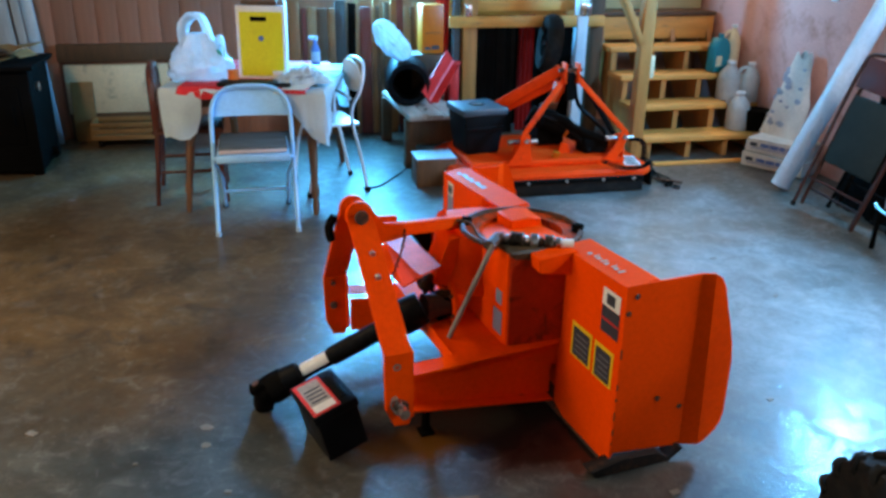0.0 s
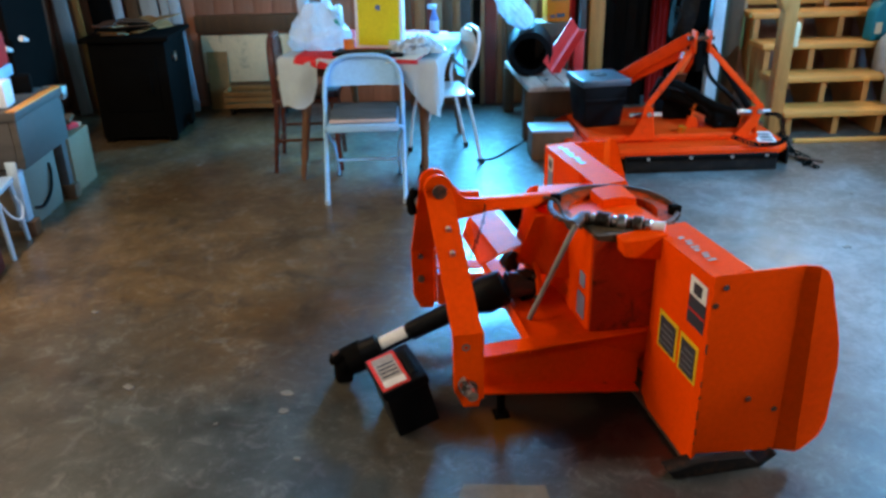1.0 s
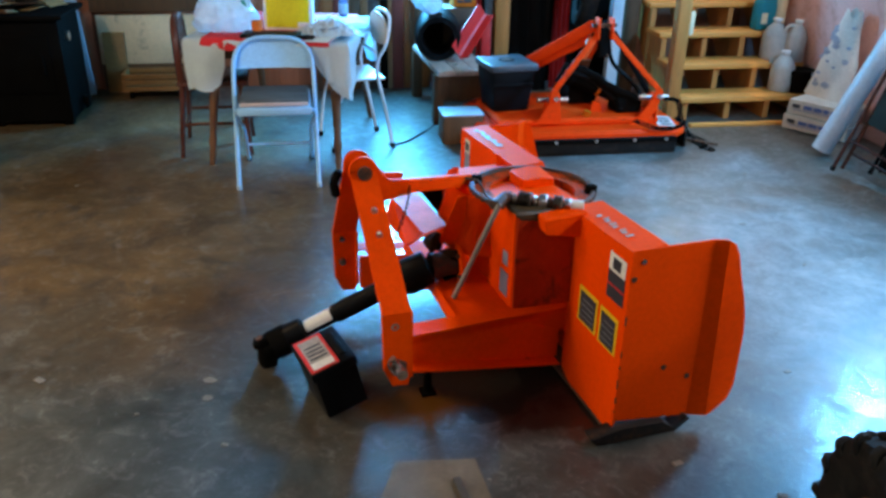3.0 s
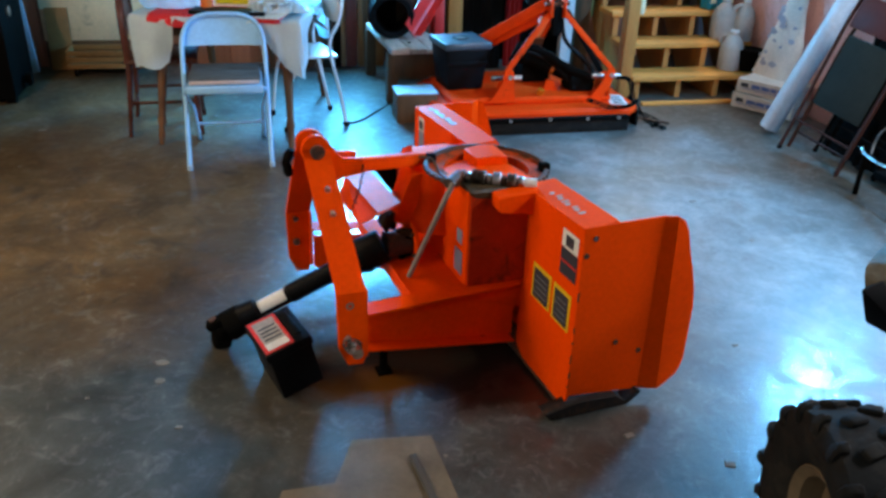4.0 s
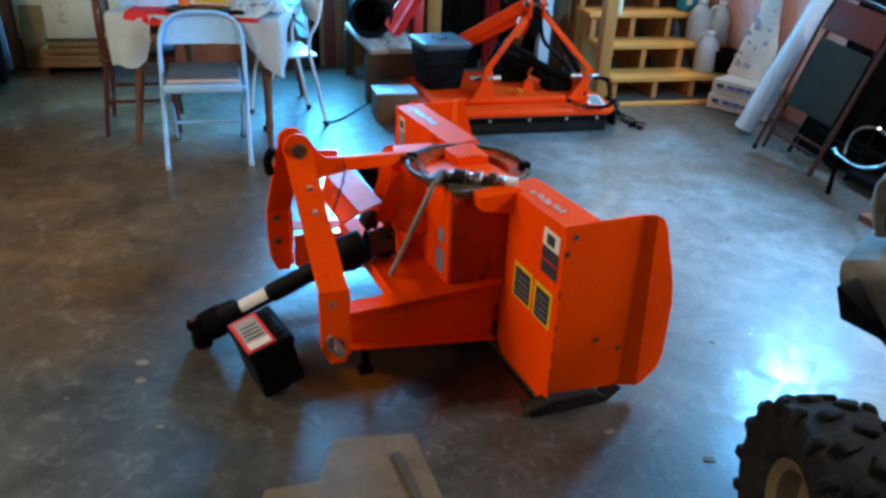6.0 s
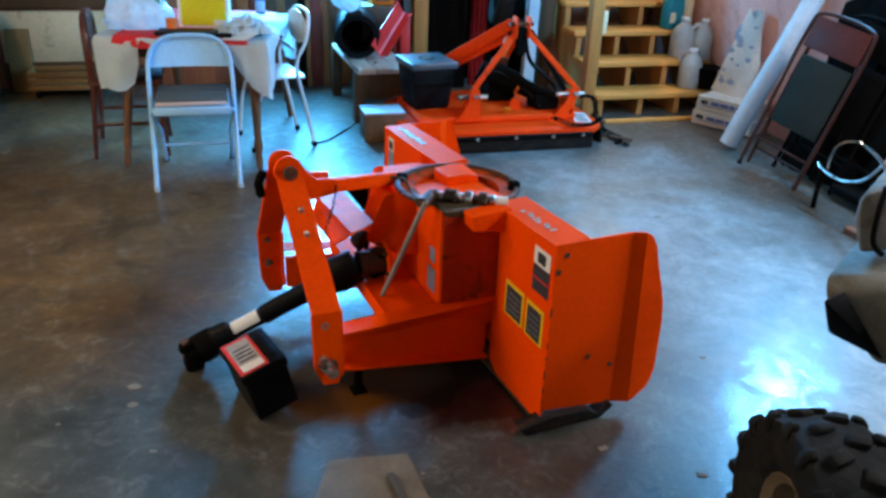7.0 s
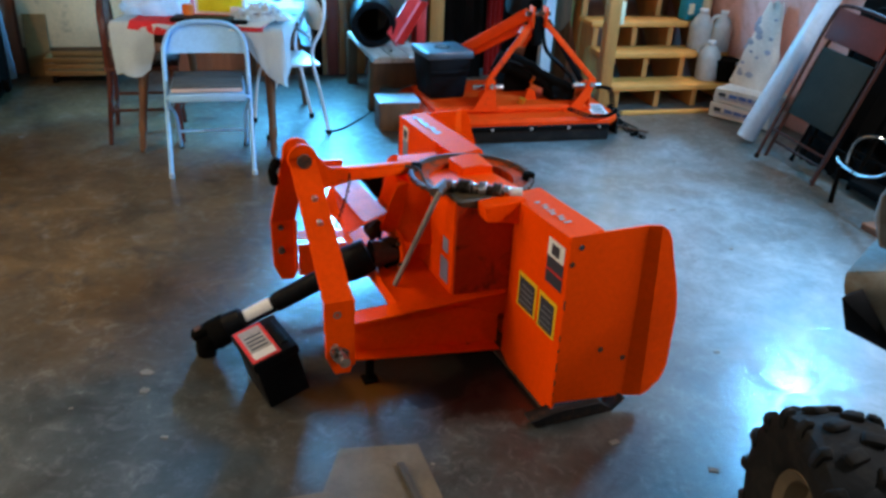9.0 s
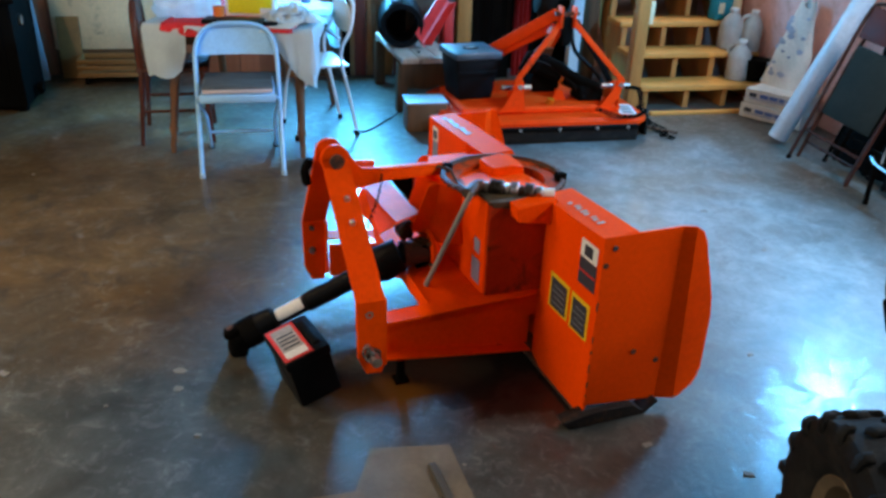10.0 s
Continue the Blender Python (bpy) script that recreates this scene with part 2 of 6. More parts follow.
PANEL = mat("wood_panelling", (0.42, 0.175, 0.10), 0.5, var=0.25, scale=1.6, fine=14, stretch=(7, 7, 0.9), bump=0.2, spread=0.3)
PINK = mat("pink_wallboard", (0.64, 0.35, 0.31), 0.7, var=0.14, scale=2.2, dirt=(0.46, 0.22, 0.17), dirt_amount=0.3, bump=0.15)
BEIGE = mat("beige_board", (0.55, 0.42, 0.20), 0.7, var=0.12, scale=3)
CREAM = mat("cream_paint", (0.78, 0.60, 0.36), 0.6, var=0.12, scale=3, dirt=(0.35, 0.26, 0.16), dirt_amount=0.2)
CARD = mat("brown_cardboard", (0.36, 0.25, 0.15), 0.8, var=0.15, scale=6)
PAPER = mat("paper", (0.75, 0.74, 0.70), 0.7, var=0.08, scale=9)
CLOTH = mat("white_cloth", (0.74, 0.88, 0.97), 0.85, var=0.08, scale=7, fine=140, bump=0.3, thin=0.45)
RED_CLOTH = mat("red_cloth", (0.62, 0.02, 0.03), 0.8, var=0.15, scale=7, fine=140, bump=0.3)
GREY_CLOTH = mat("striped_cushion", (0.075, 0.090, 0.10), 0.9, var=0.7, scale=5, fine=60, stretch=(1, 14, 1), bump=0.4)
FILM = mat("white_plastic_film", (0.66, 0.76, 0.82), 0.3, var=0.2, scale=9, fine=25, bump=0.6, thin=0.3)
CARRIER = mat("white_carrier_film", (0.80, 0.87, 0.90), 0.3, var=0.12, scale=9, fine=25, bump=0.5, thin=0.5)
KRAFT = mat("cream_paper_sack", (0.70, 0.63, 0.56), 0.75, var=0.12, scale=9)
BROWN_WOOD = mat("brown_wood", (0.27, 0.13, 0.038), 0.6, var=0.3, scale=2.4, fine=24, stretch=(2, 9, 5), bump=0.3)
GREEN = mat("green_print", (0.02, 0.24, 0.13), 0.4, var=0.2)
YELLOW = mat("yellow_print", (0.72, 0.66, 0.01), 0.45, var=0.06, bump=0.02)
AMBER = mat("amber_plastic", (0.58, 0.12, 0.002), 0.4, var=0.12)
LABEL_YELLOW = mat("yellow_label", (0.80, 0.50, 0.01), 0.5, var=0.05, bump=0.0)
LABEL_DARK = mat("dark_label_print", (0.030, 0.036, 0.05), 0.5, var=0.3, scale=30, bump=0.0)
LABEL_BLUE = mat("blue_label", (0.22, 0.27, 0.38), 0.4, var=0.15, bump=0.0)
LABEL_GREY = mat("grey_print", (0.34, 0.31, 0.28), 0.5, var=0.3, scale=30, bump=0.0)
BLUE = mat("blue_print", (0.10, 0.17, 0.42), 0.5, var=0.2)
TEAL = mat("teal_plastic", (0.01, 0.20, 0.24), 0.45, var=0.15)
JUG = mat("milky_plastic", (0.62, 0.58, 0.54), 0.35, var=0.2, scale=7, thin=0.35)
TINT_BLUE = mat("pale_blue_metal", (0.42, 0.55, 0.66), 0.4, 0.2, 0.15, 6)
KHAKI = mat("mud_splashed_khaki_plastic", (0.18, 0.165, 0.13), 0.6, var=0.25, scale=6, dirt=(0.13, 0.10, 0.06), dirt_amount=0.5, bump=0.3)
CEIL = mat("ceiling_boards", (0.15, 0.10, 0.06), 0.8, var=0.2, scale=2)
FLOOR = concrete_floor()


# ---- building helpers ----
def box(bm, x0, x1, y0, y1, z0, z1, b=0.0, m=None):
    mm = Matrix.Translation(((x0 + x1) / 2, (y0 + y1) / 2, (z0 + z1) / 2)) @ Matrix.Diagonal((x1 - x0, y1 - y0, z1 - z0, 1))
    vs = bmesh.ops.create_cube(bm, size=1, matrix=mm if m is None else m @ mm)["verts"]
    if b:
        es = list({e for v in vs for e in v.link_edges})
        bmesh.ops.bevel(bm, geom=es, offset=b, segments=2, affect="EDGES", profile=0.5)
    return bm


def axis_to(p0, p1):
    p0, p1 = Vector(p0), Vector(p1)
    d = p1 - p0
    return Matrix.Translation((p0 + p1) / 2) @ d.to_track_quat("Z", "Y").to_matrix().to_4x4(), d.length


def rod(bm, p0, p1, r, seg=12, r2=None):
    m, n = axis_to(p0, p1)
    bmesh.ops.create_cone(bm, cap_ends=True, segments=seg, radius1=r, radius2=r if r2 is None else r2, depth=n, matrix=m)
    return bm


def bar(bm, p0, p1, w, h, b=0.003, up=(0, 0, 1)):
    """A bar of section w by h from p0 to p1, h towards up."""
    p0, p1 = Vector(p0), Vector(p1)
    z = (p1 - p0).normalized()
    x = Vector(up).cross(z).normalized()
    y = z.cross(x)
    m = Matrix((x, y, z)).transposed().to_4x4()
    m.translation = (p0 + p1) / 2
    n = (p1 - p0).length
    return box(bm, -w / 2, w / 2, -h / 2, h / 2, -n / 2, n / 2, b, m)


def prism(bm, pts, axis, a, b, bev=0.0):
    """A prism over a polygon. axis x: points are (y, z); y: (x, z); z: (x, y)."""
    def p3(p, k):
        return {"x": (k, p[0], p[1]), "y": (p[0], k, p[1]), "z": (p[0], p[1], k)}[axis]
    lo, hi = [bm.verts.new(p3(p, a)) for p in pts], [bm.verts.new(p3(p, b)) for p in pts]
    n = len(pts)
    fs = [bm.faces.new(lo), bm.faces.new(hi[::-1])]
    fs += [bm.faces.new((lo[i], hi[i], hi[(i + 1) % n], lo[(i + 1) % n])) for i in range(n)]
    if bev:
        bmesh.ops.bevel(bm, geom=list({e for f in fs for e in f.edges}), offset=bev, segments=1, affect="EDGES")
    return bm


def slab(bm, quad, t):
    """A plate over four or more corners in space, t thick along its normal."""
    q = [Vector(p) for p in quad]
    n = (q[1] - q[0]).cross(q[2] - q[0]).normalized() * t
    lo, hi = [bm.verts.new(p) for p in q], [bm.verts.new(p + n) for p in q]
    k = len(q)
    bm.faces.new(lo), bm.faces.new(hi[::-1])
    for i in range(k):
        bm.faces.new((lo[i], hi[i], hi[(i + 1) % k], lo[(i + 1) % k]))
    return bm


def smooth_path(pts, n=6, closed=False):
    p = [Vector(q) for q in pts]
    out, k = [], len(p)
    for i in range(k if closed else k - 1):
        a, b, c, d = (p[(i - 1) % k], p[i], p[(i + 1) % k], p[(i + 2) % k]) if closed else (p[max(i - 1, 0)], p[i], p[i + 1], p[min(i + 2, k - 1)])
        for j in range(n):
            t = j / n
            out.append(0.5 * (2 * b + (c - a) * t + (2 * a - 5 * b + 4 * c - d) * t * t + (3 * b - a - 3 * c + d) * t ** 3))
    if not closed:
        out.append(p[-1])
    return out


def tube(bm, pts, r, seg=8, n=6, closed=False, squash=1.0):
    path = smooth_path(pts, n, closed) if n > 1 else [Vector(p) for p in pts]
    rings, k = [], len(path)
    x = None
    for i, p in enumerate(path):
        t = (path[(i + 1) % k] - path[i - 1]) if closed else (path[min(i + 1, k - 1)] - path[max(i - 1, 0)])
        t = t.normalized()
        if x is None:
            x = t.orthogonal().normalized()
        x = (x - t * x.dot(t)).normalized()
        y = t.cross(x)
        rings.append([bm.verts.new(p + x * r * math.cos(a) + y * r * squash * math.sin(a)) for a in [2 * math.pi * s / seg for s in range(seg)]])
    for i in range(k if closed else k - 1):
        a, b = rings[i], rings[(i + 1) % k]
        for s in range(seg):
            bm.faces.new((a[s], a[(s + 1) % seg], b[(s + 1) % seg], b[s]))
    if not closed:
        bm.faces.new(rings[0][::-1]), bm.faces.new(rings[-1])
    return bm


def lathe(bm, prof, m=None, seg=32, ends=False):
    """A profile of (radius, height) turned round z."""
    m = m or Matrix()
    rings = [[bm.verts.new(m @ Vector((r * math.cos(a), r * math.sin(a), z))) for a in [2 * math.pi * s / seg for s in range(seg)]] for r, z in prof]
    for a, b in zip(rings, rings[1:]):
        for s in range(seg):
            bm.faces.new((a[s], a[(s + 1) % seg], b[(s + 1) % seg], b[s]))
    if ends:
        bm.faces.new(rings[0][::-1]), bm.faces.new(rings[-1])
    return bm


def mesh_of(name, bm, material, angle=35):
    bmesh.ops.recalc_face_normals(bm, faces=bm.faces)
    me = bpy.data.meshes.new(name)
    bm.to_mesh(me)
    bm.free()
    me.materials.append(material)
    me.polygons.foreach_set("use_smooth", [True] * len(me.polygons))
    me.set_sharp_from_angle(angle=radians(angle))
    return me


def part(name, bm, material, parent, label="", angle=35):
    ob = new(name, mesh_of(name, bm, material, angle))
    ob.parent = parent
    return tagged(ob, label)


def thing(name, m, label, category, group="", kind=""):
    ob = new(name)
    ob.empty_display_size = 0.1
    ob.matrix_world = m
    return tagged(ob, label, category, group, kind)


def solid(name, bm, material, m, label, category, group="", kind="", angle=35):
    ob = new(name, mesh_of(name, bm, material, angle))
    ob.matrix_world = m
    return tagged(ob, label, category, group, kind)


def nb():
    return bmesh.new()


def rough_up(bm, amount, scale, seed=0.0):
    """Uneven surface, for soft and worn things."""
    for v in bm.verts:
        q = v.co * scale + Vector((seed, seed * 1.7, seed * 0.3))
        v.co += Vector((noise.noise(q), noise.noise(q + Vector((9, 4, 1))), noise.noise(q + Vector((3, 8, 5))))) * amount
    return bm


# ---- the room ----
X0, X1, Y0, Y1, H = -3.45, 3.0, -9.4, 0.0, 2.6
box(b := nb(), X0 - 0.12, X1 + 0.12, Y0 - 0.12, Y1 + 0.12, -0.15, 0.0)
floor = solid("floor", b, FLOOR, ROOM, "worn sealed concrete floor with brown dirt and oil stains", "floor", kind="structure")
# unseen ceiling, kept dark to hold back bounced light
box(b := nb(), X0 - 0.12, X1 + 0.12, Y0 - 0.12, Y1 + 0.12, H, H + 0.12)
solid("ceiling", b, CEIL, ROOM, "plain dark boarded ceiling, out of view", "ceiling", kind="structure")


def wall(name, material, m, length, holes, label):
    """A wall along x from 0 to length, 0.12 thick behind y = 0, with openings (x0, x1, z0, z1)."""
    bm, x = nb(), 0.0
    for a, c, z0, z1 in sorted(holes):
        box(bm, x, a, 0, 0.12, 0, H)
        if z0 > 0:
            box(bm, a, c, 0, 0.12, 0, z0)
        box(bm, a, c, 0, 0.12, z1, H)
        x = c
    box(bm, x, length, 0, 0.12, 0, H)
    return solid(name, bm, material, m, label, "wall", kind="structure")


wall_n = wall("wall_north", PANEL, at(X0, Y1), X1 - X0, [(-0.72 - X0, 0.32 - X0, 1.1, 1.68), (1.96 - X0, 2.88 - X0, 1.72, 2.40)], "brown wood-panelled workshop wall")
wall("wall_east", PINK, at(X1, Y1, 0, 0, 0, -90), Y1 - Y0, [(2.25, 3.15, 1.42, 2.28), (6.2, 7.2, 1.40, 2.26)], "stained pink wallboard wall")
wall("wall_west", PANEL, at(X0, Y0, 0, 0, 0, 90), Y1 - Y0, [(3.6, 5.5, 0.0, 2.05)], "brown wood-panelled side wall with an opening added for fill light")
# unseen wall, likewise dark to hold back bounced light
wall("wall_south", PANEL, at(X1, Y0, 0, 0, 0, 180), X1 - X0, [], "brown wood-panelled wall at the far end")


def window(name, m, w, h, label):
    """A wooden window in an opening, its corner at the origin, y outwards."""
    top = thing(name, m, label, "window", kind="structure")
    for k, (a, c, e, f) in (("side", (-0.05, 0.0, -0.05, h + 0.05)), ("side", (w, w + 0.05, -0.05, h + 0.05)), ("head", (0, w, h, h + 0.05)), ("sill", (0, w, -0.05, 0))):
        part("window_sill" if k == "sill" else "window_frame", box(nb(), a, c, -0.02, 0.10, e, f, 0.004), PINE, top)
    part("mullion", box(nb(), w / 2 - 0.015, w / 2 + 0.015, 0.05, 0.08, 0, h, 0.003), PINE, top)
    return top


rng = random.Random(31)
plank_mesh = mesh_of("plank", box(nb(), 0, 0.148, -0.010, 0.0, 0.0, 1.0, 0.003), PANEL)
x = -2.95
while x < -0.9:
    board = new("plank", plank_mesh)
    board.parent = wall_n
    board.matrix_parent_inverse = Matrix()
    board.matrix_basis = Matrix.Translation((x - X0, -0.001 - rng.uniform(0, 0.003), 0.0)) @ Matrix.Diagonal((1, 1, 2.59, 1))
    x += 0.153


window("window_1", at(-0.72, 0.0, 1.1), 1.04, 0.58, "wooden two-light window in the panelled wall")
window("window_2", at(3.0, -2.25, 1.42, 0, 0, -90), 0.9, 0.86, "wooden two-light window in the pink wall")
# the next two windows are unseen, added to carry fill lamps
window("landing_fill_window", at(1.96, 0.0, 1.72), 0.92, 0.68, "added wooden two-light window above the stair landing, out of view")
window("fill_window", at(3.0, -6.2, 1.40, 0, 0, -90), 1.0, 0.86, "wooden two-light window in the pink wall")


def ceiling_light(x, y, turn, n):
    top = thing("ceiling_light", pose(x, y, 0, 0, 0, turn), "plain white tube lamp on the ceiling, out of view", "lamp", "ceiling lamps")
    part("lamp_housing", box(nb(), -0.09, 0.09, -n - 0.04, n + 0.04, 2.53, 2.598, 0.01), WHITE_PAINT, top)
    for x in (-0.05, 0.05):
        part("lamp_tube", rod(nb(), (x, -n, 2.51), (x, n, 2.51), 0.016, 12), PAPER, top)
    return top


# unseen fixtures, one of them for the added fill
for lamp in LAMPS:
    ceiling_light(lamp[0], lamp[1], lamp[3], lamp[4] / 2)


# ---- the snow blower ----
def blower_top(y):
    return 0.645 - 0.042 * y


def side_plate(parent, y, way, label, low=0.0):
    """The end plate of the housing, with its outer strip flared outwards."""
    rows = [(0.0, 0.036, 0.648, 0.0), (0.012, 0.066, 0.650, 0.0), (0.12, 0.055, 0.651, 0.0), (0.268, 0.038, 0.652, 0.0),
            (0.300, 0.036, 0.656, -0.022), (0.325, 0.044, 0.640, -0.022), (0.343, 0.054, 0.604, -0.022), (0.358, 0.064, 0.545, -0.022),
            (0.384, 0.080, 0.465, -0.022), (0.402, 0.105, 0.40, -0.022), (0.413, 0.14, 0.33, -0.022)]
    bm, t = nb(), 0.008
    vs = []
    for x, lo, hi, dy in rows:
        hi -= low
        vs.append([[bm.verts.new((x + 0.026 * (0.65 - z) / 0.62 * (0 if x < 0.3 else max(0, (0.42 - x) / 0.11)), y + way * (dy + o), z)) for o in (0, t)] for z in (lo, lo + (hi - lo) * 0.5, hi)])
    for a, c in zip(vs, vs[1:]):
        for i in range(2):
            for k in (0, 1):
                bm.faces.new((a[i][k], c[i][k], c[i + 1][k], a[i + 1][k]))
        for i in (0, 2):
            bm.faces.new((a[i][0], a[i][1], c[i][1], c[i][0]))
    for e in (vs[0], vs[-1]):
        for i in range(2):
            bm.faces.new((e[i][0], e[i + 1][0], e[i + 1][1], e[i][1]))
    p = part("side_plate", bm, ORANGE, parent, label, 20)
    for i, z in enumerate((0.10, 0.135, 0.19, 0.26, 0.30, 0.41)):
        h = 0.008 + 0.011 * (i % 3)
        part("paint_chip", rough_up(box(nb(), -0.001, 0.0025 + 0.0015 * (i % 2), y - way * 0.0015 - 0.001, y - way * 0.0015 + 0.001, z, z + h), 0.0012, 90, i), RUSTY, p)
    for x, z in ((0.037, 0.613 - low), (0.012, 0.56 - low), (0.157, 0.238), (0.247, 0.19)):
        yy = y - way * 0.003
        part("bolt", rod(nb(), (x, yy, z), (x, yy + way * 0.014, z), 0.009, 8), RUSTY if z < 0.6 else STEEL, p)
    return p


def sticker(name, parent, y0, y1, z0, z1, x, material, label=""):
    return part(name, box(nb(), x - 0.0015, x, y0, y1, z0, z1), material, parent, label)


def snow_blower():
    top = thing("snow_blower", pose(0.517, 2.02, 0, 0, 0, 22.5), "orange tractor snow blower with scuffed paint standing on concrete", "snow blower")
    W = 1.46
    side_plate(top, 0.0, 1, "orange end plate with a bent front edge")
    side_plate(top, W, -1, "", 0.062)
    # housing: back sheet, folded top and front lip
    prof = [(0.0, 0.02), (0.0, 0.565), (0.0, 0.645), (0.115, 0.655), (0.135, 0.62), (0.125, 0.618), (0.108, 0.64), (0.008, 0.63), (0.008, 0.565), (0.008, 0.02)]
    bm = nb()
    cols = []
    for y, dx in ((0.009, 0.0), (0.30, 0.0), (0.40, 0.022), (0.43, 0.075), (0.84, 0.075), (0.86, 0.075), (1.0, 0.075), (1.04, 0.0), (W - 0.009, 0.0)):
        cols.append([bm.verts.new((x * (0.2 if 0.42 < y < 0.85 else 1.0) + (dx if z < 0.57 else 0), y, z - (0.042 * y if z > 0.5 else 0) - (0.06 if z > 0.5 and 0.42 < y < 0.85 else 0))) for x, z in prof])
    for a, c in zip(cols, cols[1:]):
        for i in range(len(prof)):
            j = (i + 1) % len(prof)
            bm.faces.new((a[i], a[j], c[j], c[i]))
    bm.faces.new(cols[0]), bm.faces.new(cols[-1][::-1])
    house = part("housing", bm, ORANGE, top, "", 20)
    part("cutting_edge", box(nb(), -0.004, 0.10, 0.01, W - 0.01, 0.008, 0.02, 0.003), RUSTY, top)
    # worn grey lettering on the hood, too worn to read
    for y0, y1 in ((0.10, 0.30), (1.12, 1.40)):
        n = 8
        for i in range(n):
            a = y0 + (y1 - y0) * i / n
            z = blower_top(a)
            w = (0.012, 0.017, 0.009, 0.015)[i % 4] if y0 < 1 else 0.030
            x0, x1 = (0.036, 0.038, 0.042, 0.035)[i % 4], (0.060, 0.054, 0.062, 0.050)[i % 4]
            part("worn_letter", slab(nb(), ((x0, a, z + 0.0055), (x1, a, z + 0.0078), (x1, a + w, z + 0.0069), (x0, a + w, z + 0.0046)), 0.001), LABEL_GREY, house, "worn grey lettering")
    sticker("label", house, 1.345, 1.405, 0.50, 0.56, -0.0005, PAPER, "white warning label")
    sticker("label_print", house, 1.355, 1.395, 0.51, 0.545, -0.002, LABEL_DARK)
    sticker("label", house, 1.345, 1.405, 0.40, 0.498, -0.0005, LABEL_BLUE, "blue-grey warning label")
    # warning labels on the back sheet
    sticker("label", house, 0.025, 0.118, 0.545, 0.602, -0.0005, PAPER, "white warning label")
    sticker("label_print", house, 0.05, 0.095, 0.555, 0.59, -0.002, LABEL_DARK)
    sticker("label", house, 0.022, 0.118, 0.455, 0.543, -0.0005, LABEL_DARK, "dark warning label")
    sticker("label_edge", house, 0.022, 0.118, 0.498, 0.504, -0.002, RED)
    for y0, y1, z0, z1 in ((0.155, 0.278, 0.285, 0.41), (0.032, 0.140, 0.282, 0.408)):
        sticker("label", house, y0, y1, z0, z1, -0.0005, LABEL_YELLOW, "yellow-edged warning label")
        sticker("label_print", house, y0 + 0.012, y1 - 0.012, z0 + 0.008, z1 - 0.014, -0.002, LABEL_DARK)
        for k in range(4):
            z = z0 + 0.025 + 0.02 * k
            sticker("label_line", house, y0 + 0.02, y1 - 0.02 - 0.012 * (k % 2), z, z + 0.005, -0.0035, mat("dim_print", (0.16, 0.17, 0.19), 0.5))
    # fan drum behind the housing
    drum = part("fan_housing", prism(nb(), [(0.392, 0.625), (0.386, 0.27), (0.42, 0.16), (0.52, 0.07), (0.70, 0.045), (0.86, 0.07), (0.97, 0.16), (1.01, 0.27), (1.01, 0.57)], "x", -0.195, 0.074, 0.004), ORANGE, top, "", 25)
    # shade on the drum side put into a darker orange, with oil streaks
    shaded_orange = mat("shaded_streaked_orange", (0.50, 0.030, 0.003), 0.5, var=0.3, scale=5, dirt=(0.16, 0.020, 0.005), dirt_amount=0.3, spec=0.15)
    part("drum_side", prism(nb(), [(-0.190, 0.619), (0.016, 0.619), (0.016, 0.29), (-0.190, 0.29)], "y", 0.376, 0.384), shaded_orange, drum, "oil-streaked side of the fan housing, shade in its colour")
    sticker("label", drum, 0.425, 0.468, 0.425, 0.475, -0.196, LABEL_BLUE, "small blue label")
    sticker("label", drum, 0.418, 0.482, 0.315, 0.400, -0.196, LABEL_BLUE, "small blue label")
    # half round guard in front of the drum
    bm, guard = nb(), []
    for z, ry, rx in ((0.60, 0.17, 0.085), (0.50, 0.18, 0.098), (0.40, 0.205, 0.135)):
        guard.append([bm.verts.new((-0.195 - rx * math.cos(radians(k)), 0.77 + ry * math.sin(radians(k)), z)) for k in range(-90, 91, 15)])
    for a, c in zip(guard, guard[1:]):
        for i in range(12):
            bm.faces.new((a[i], c[i], c[i + 1], a[i + 1]))
    bmesh.ops.solidify(bm, geom=bm.faces[:], thickness=0.006)
    part("drum_guard", bm, ORANGE, top, "", 40)
    part("guard_rib", prism(nb(), [(-0.295, 0.60), (-0.362, 0.43), (-0.25, 0.40), (-0.25, 0.595)], "y", 0.655, 0.663, 0.002), ORANGE, top)
    pan = part("pan", box(nb(), -0.385, -0.196, 0.36, 1.0, 0.284, 0.29), ORANGE, top)
    part("pan_lip", prism(nb(), [(-0.392, 0.300), (-0.384, 0.300), (-0.384, 0.25), (-0.392, 0.25)], "y", 0.355, 1.0), ORANGE, pan)
    # lower link arms: tapered plates that run from the hitch in to the drum, with a flange along the top
    for ya, yb, dz, lift in ((0.288, 0.372, 0.0, 0.0), (1.045, 0.98, -0.05, -0.02)):
        arm, t = nb(), 0.012
        ring = [(-0.572, ya, 0.305 + dz), (0.012, yb, 0.278 + dz), (0.012, yb, 0.045), (-0.572, ya, 0.172 + dz)]
        slab(arm, [(x, y + (0.05 if yb > ya else -0.05), z) for x, y, z in ring], t if yb > ya else -t)
        arm = part("link_arm", arm, ORANGE, top, "", 25)
        fl = [(-0.572, ya - 0.014, 0.306 + dz), (0.0, yb - 0.014, 0.279 + dz), (0.0, yb + 0.055, 0.279 + dz), (-0.572, ya + 0.055, 0.306 + dz)]
        part("arm_flange", slab(nb(), fl, 0.007), ORANGE, arm)
        part("arm_flange", slab(nb(), [(-0.572, ya, 0.168 + dz), (0.0, yb, 0.041), (0.0, yb + 0.055, 0.041), (-0.572, ya + 0.055, 0.168 + dz)], 0.006), ORANGE, arm)
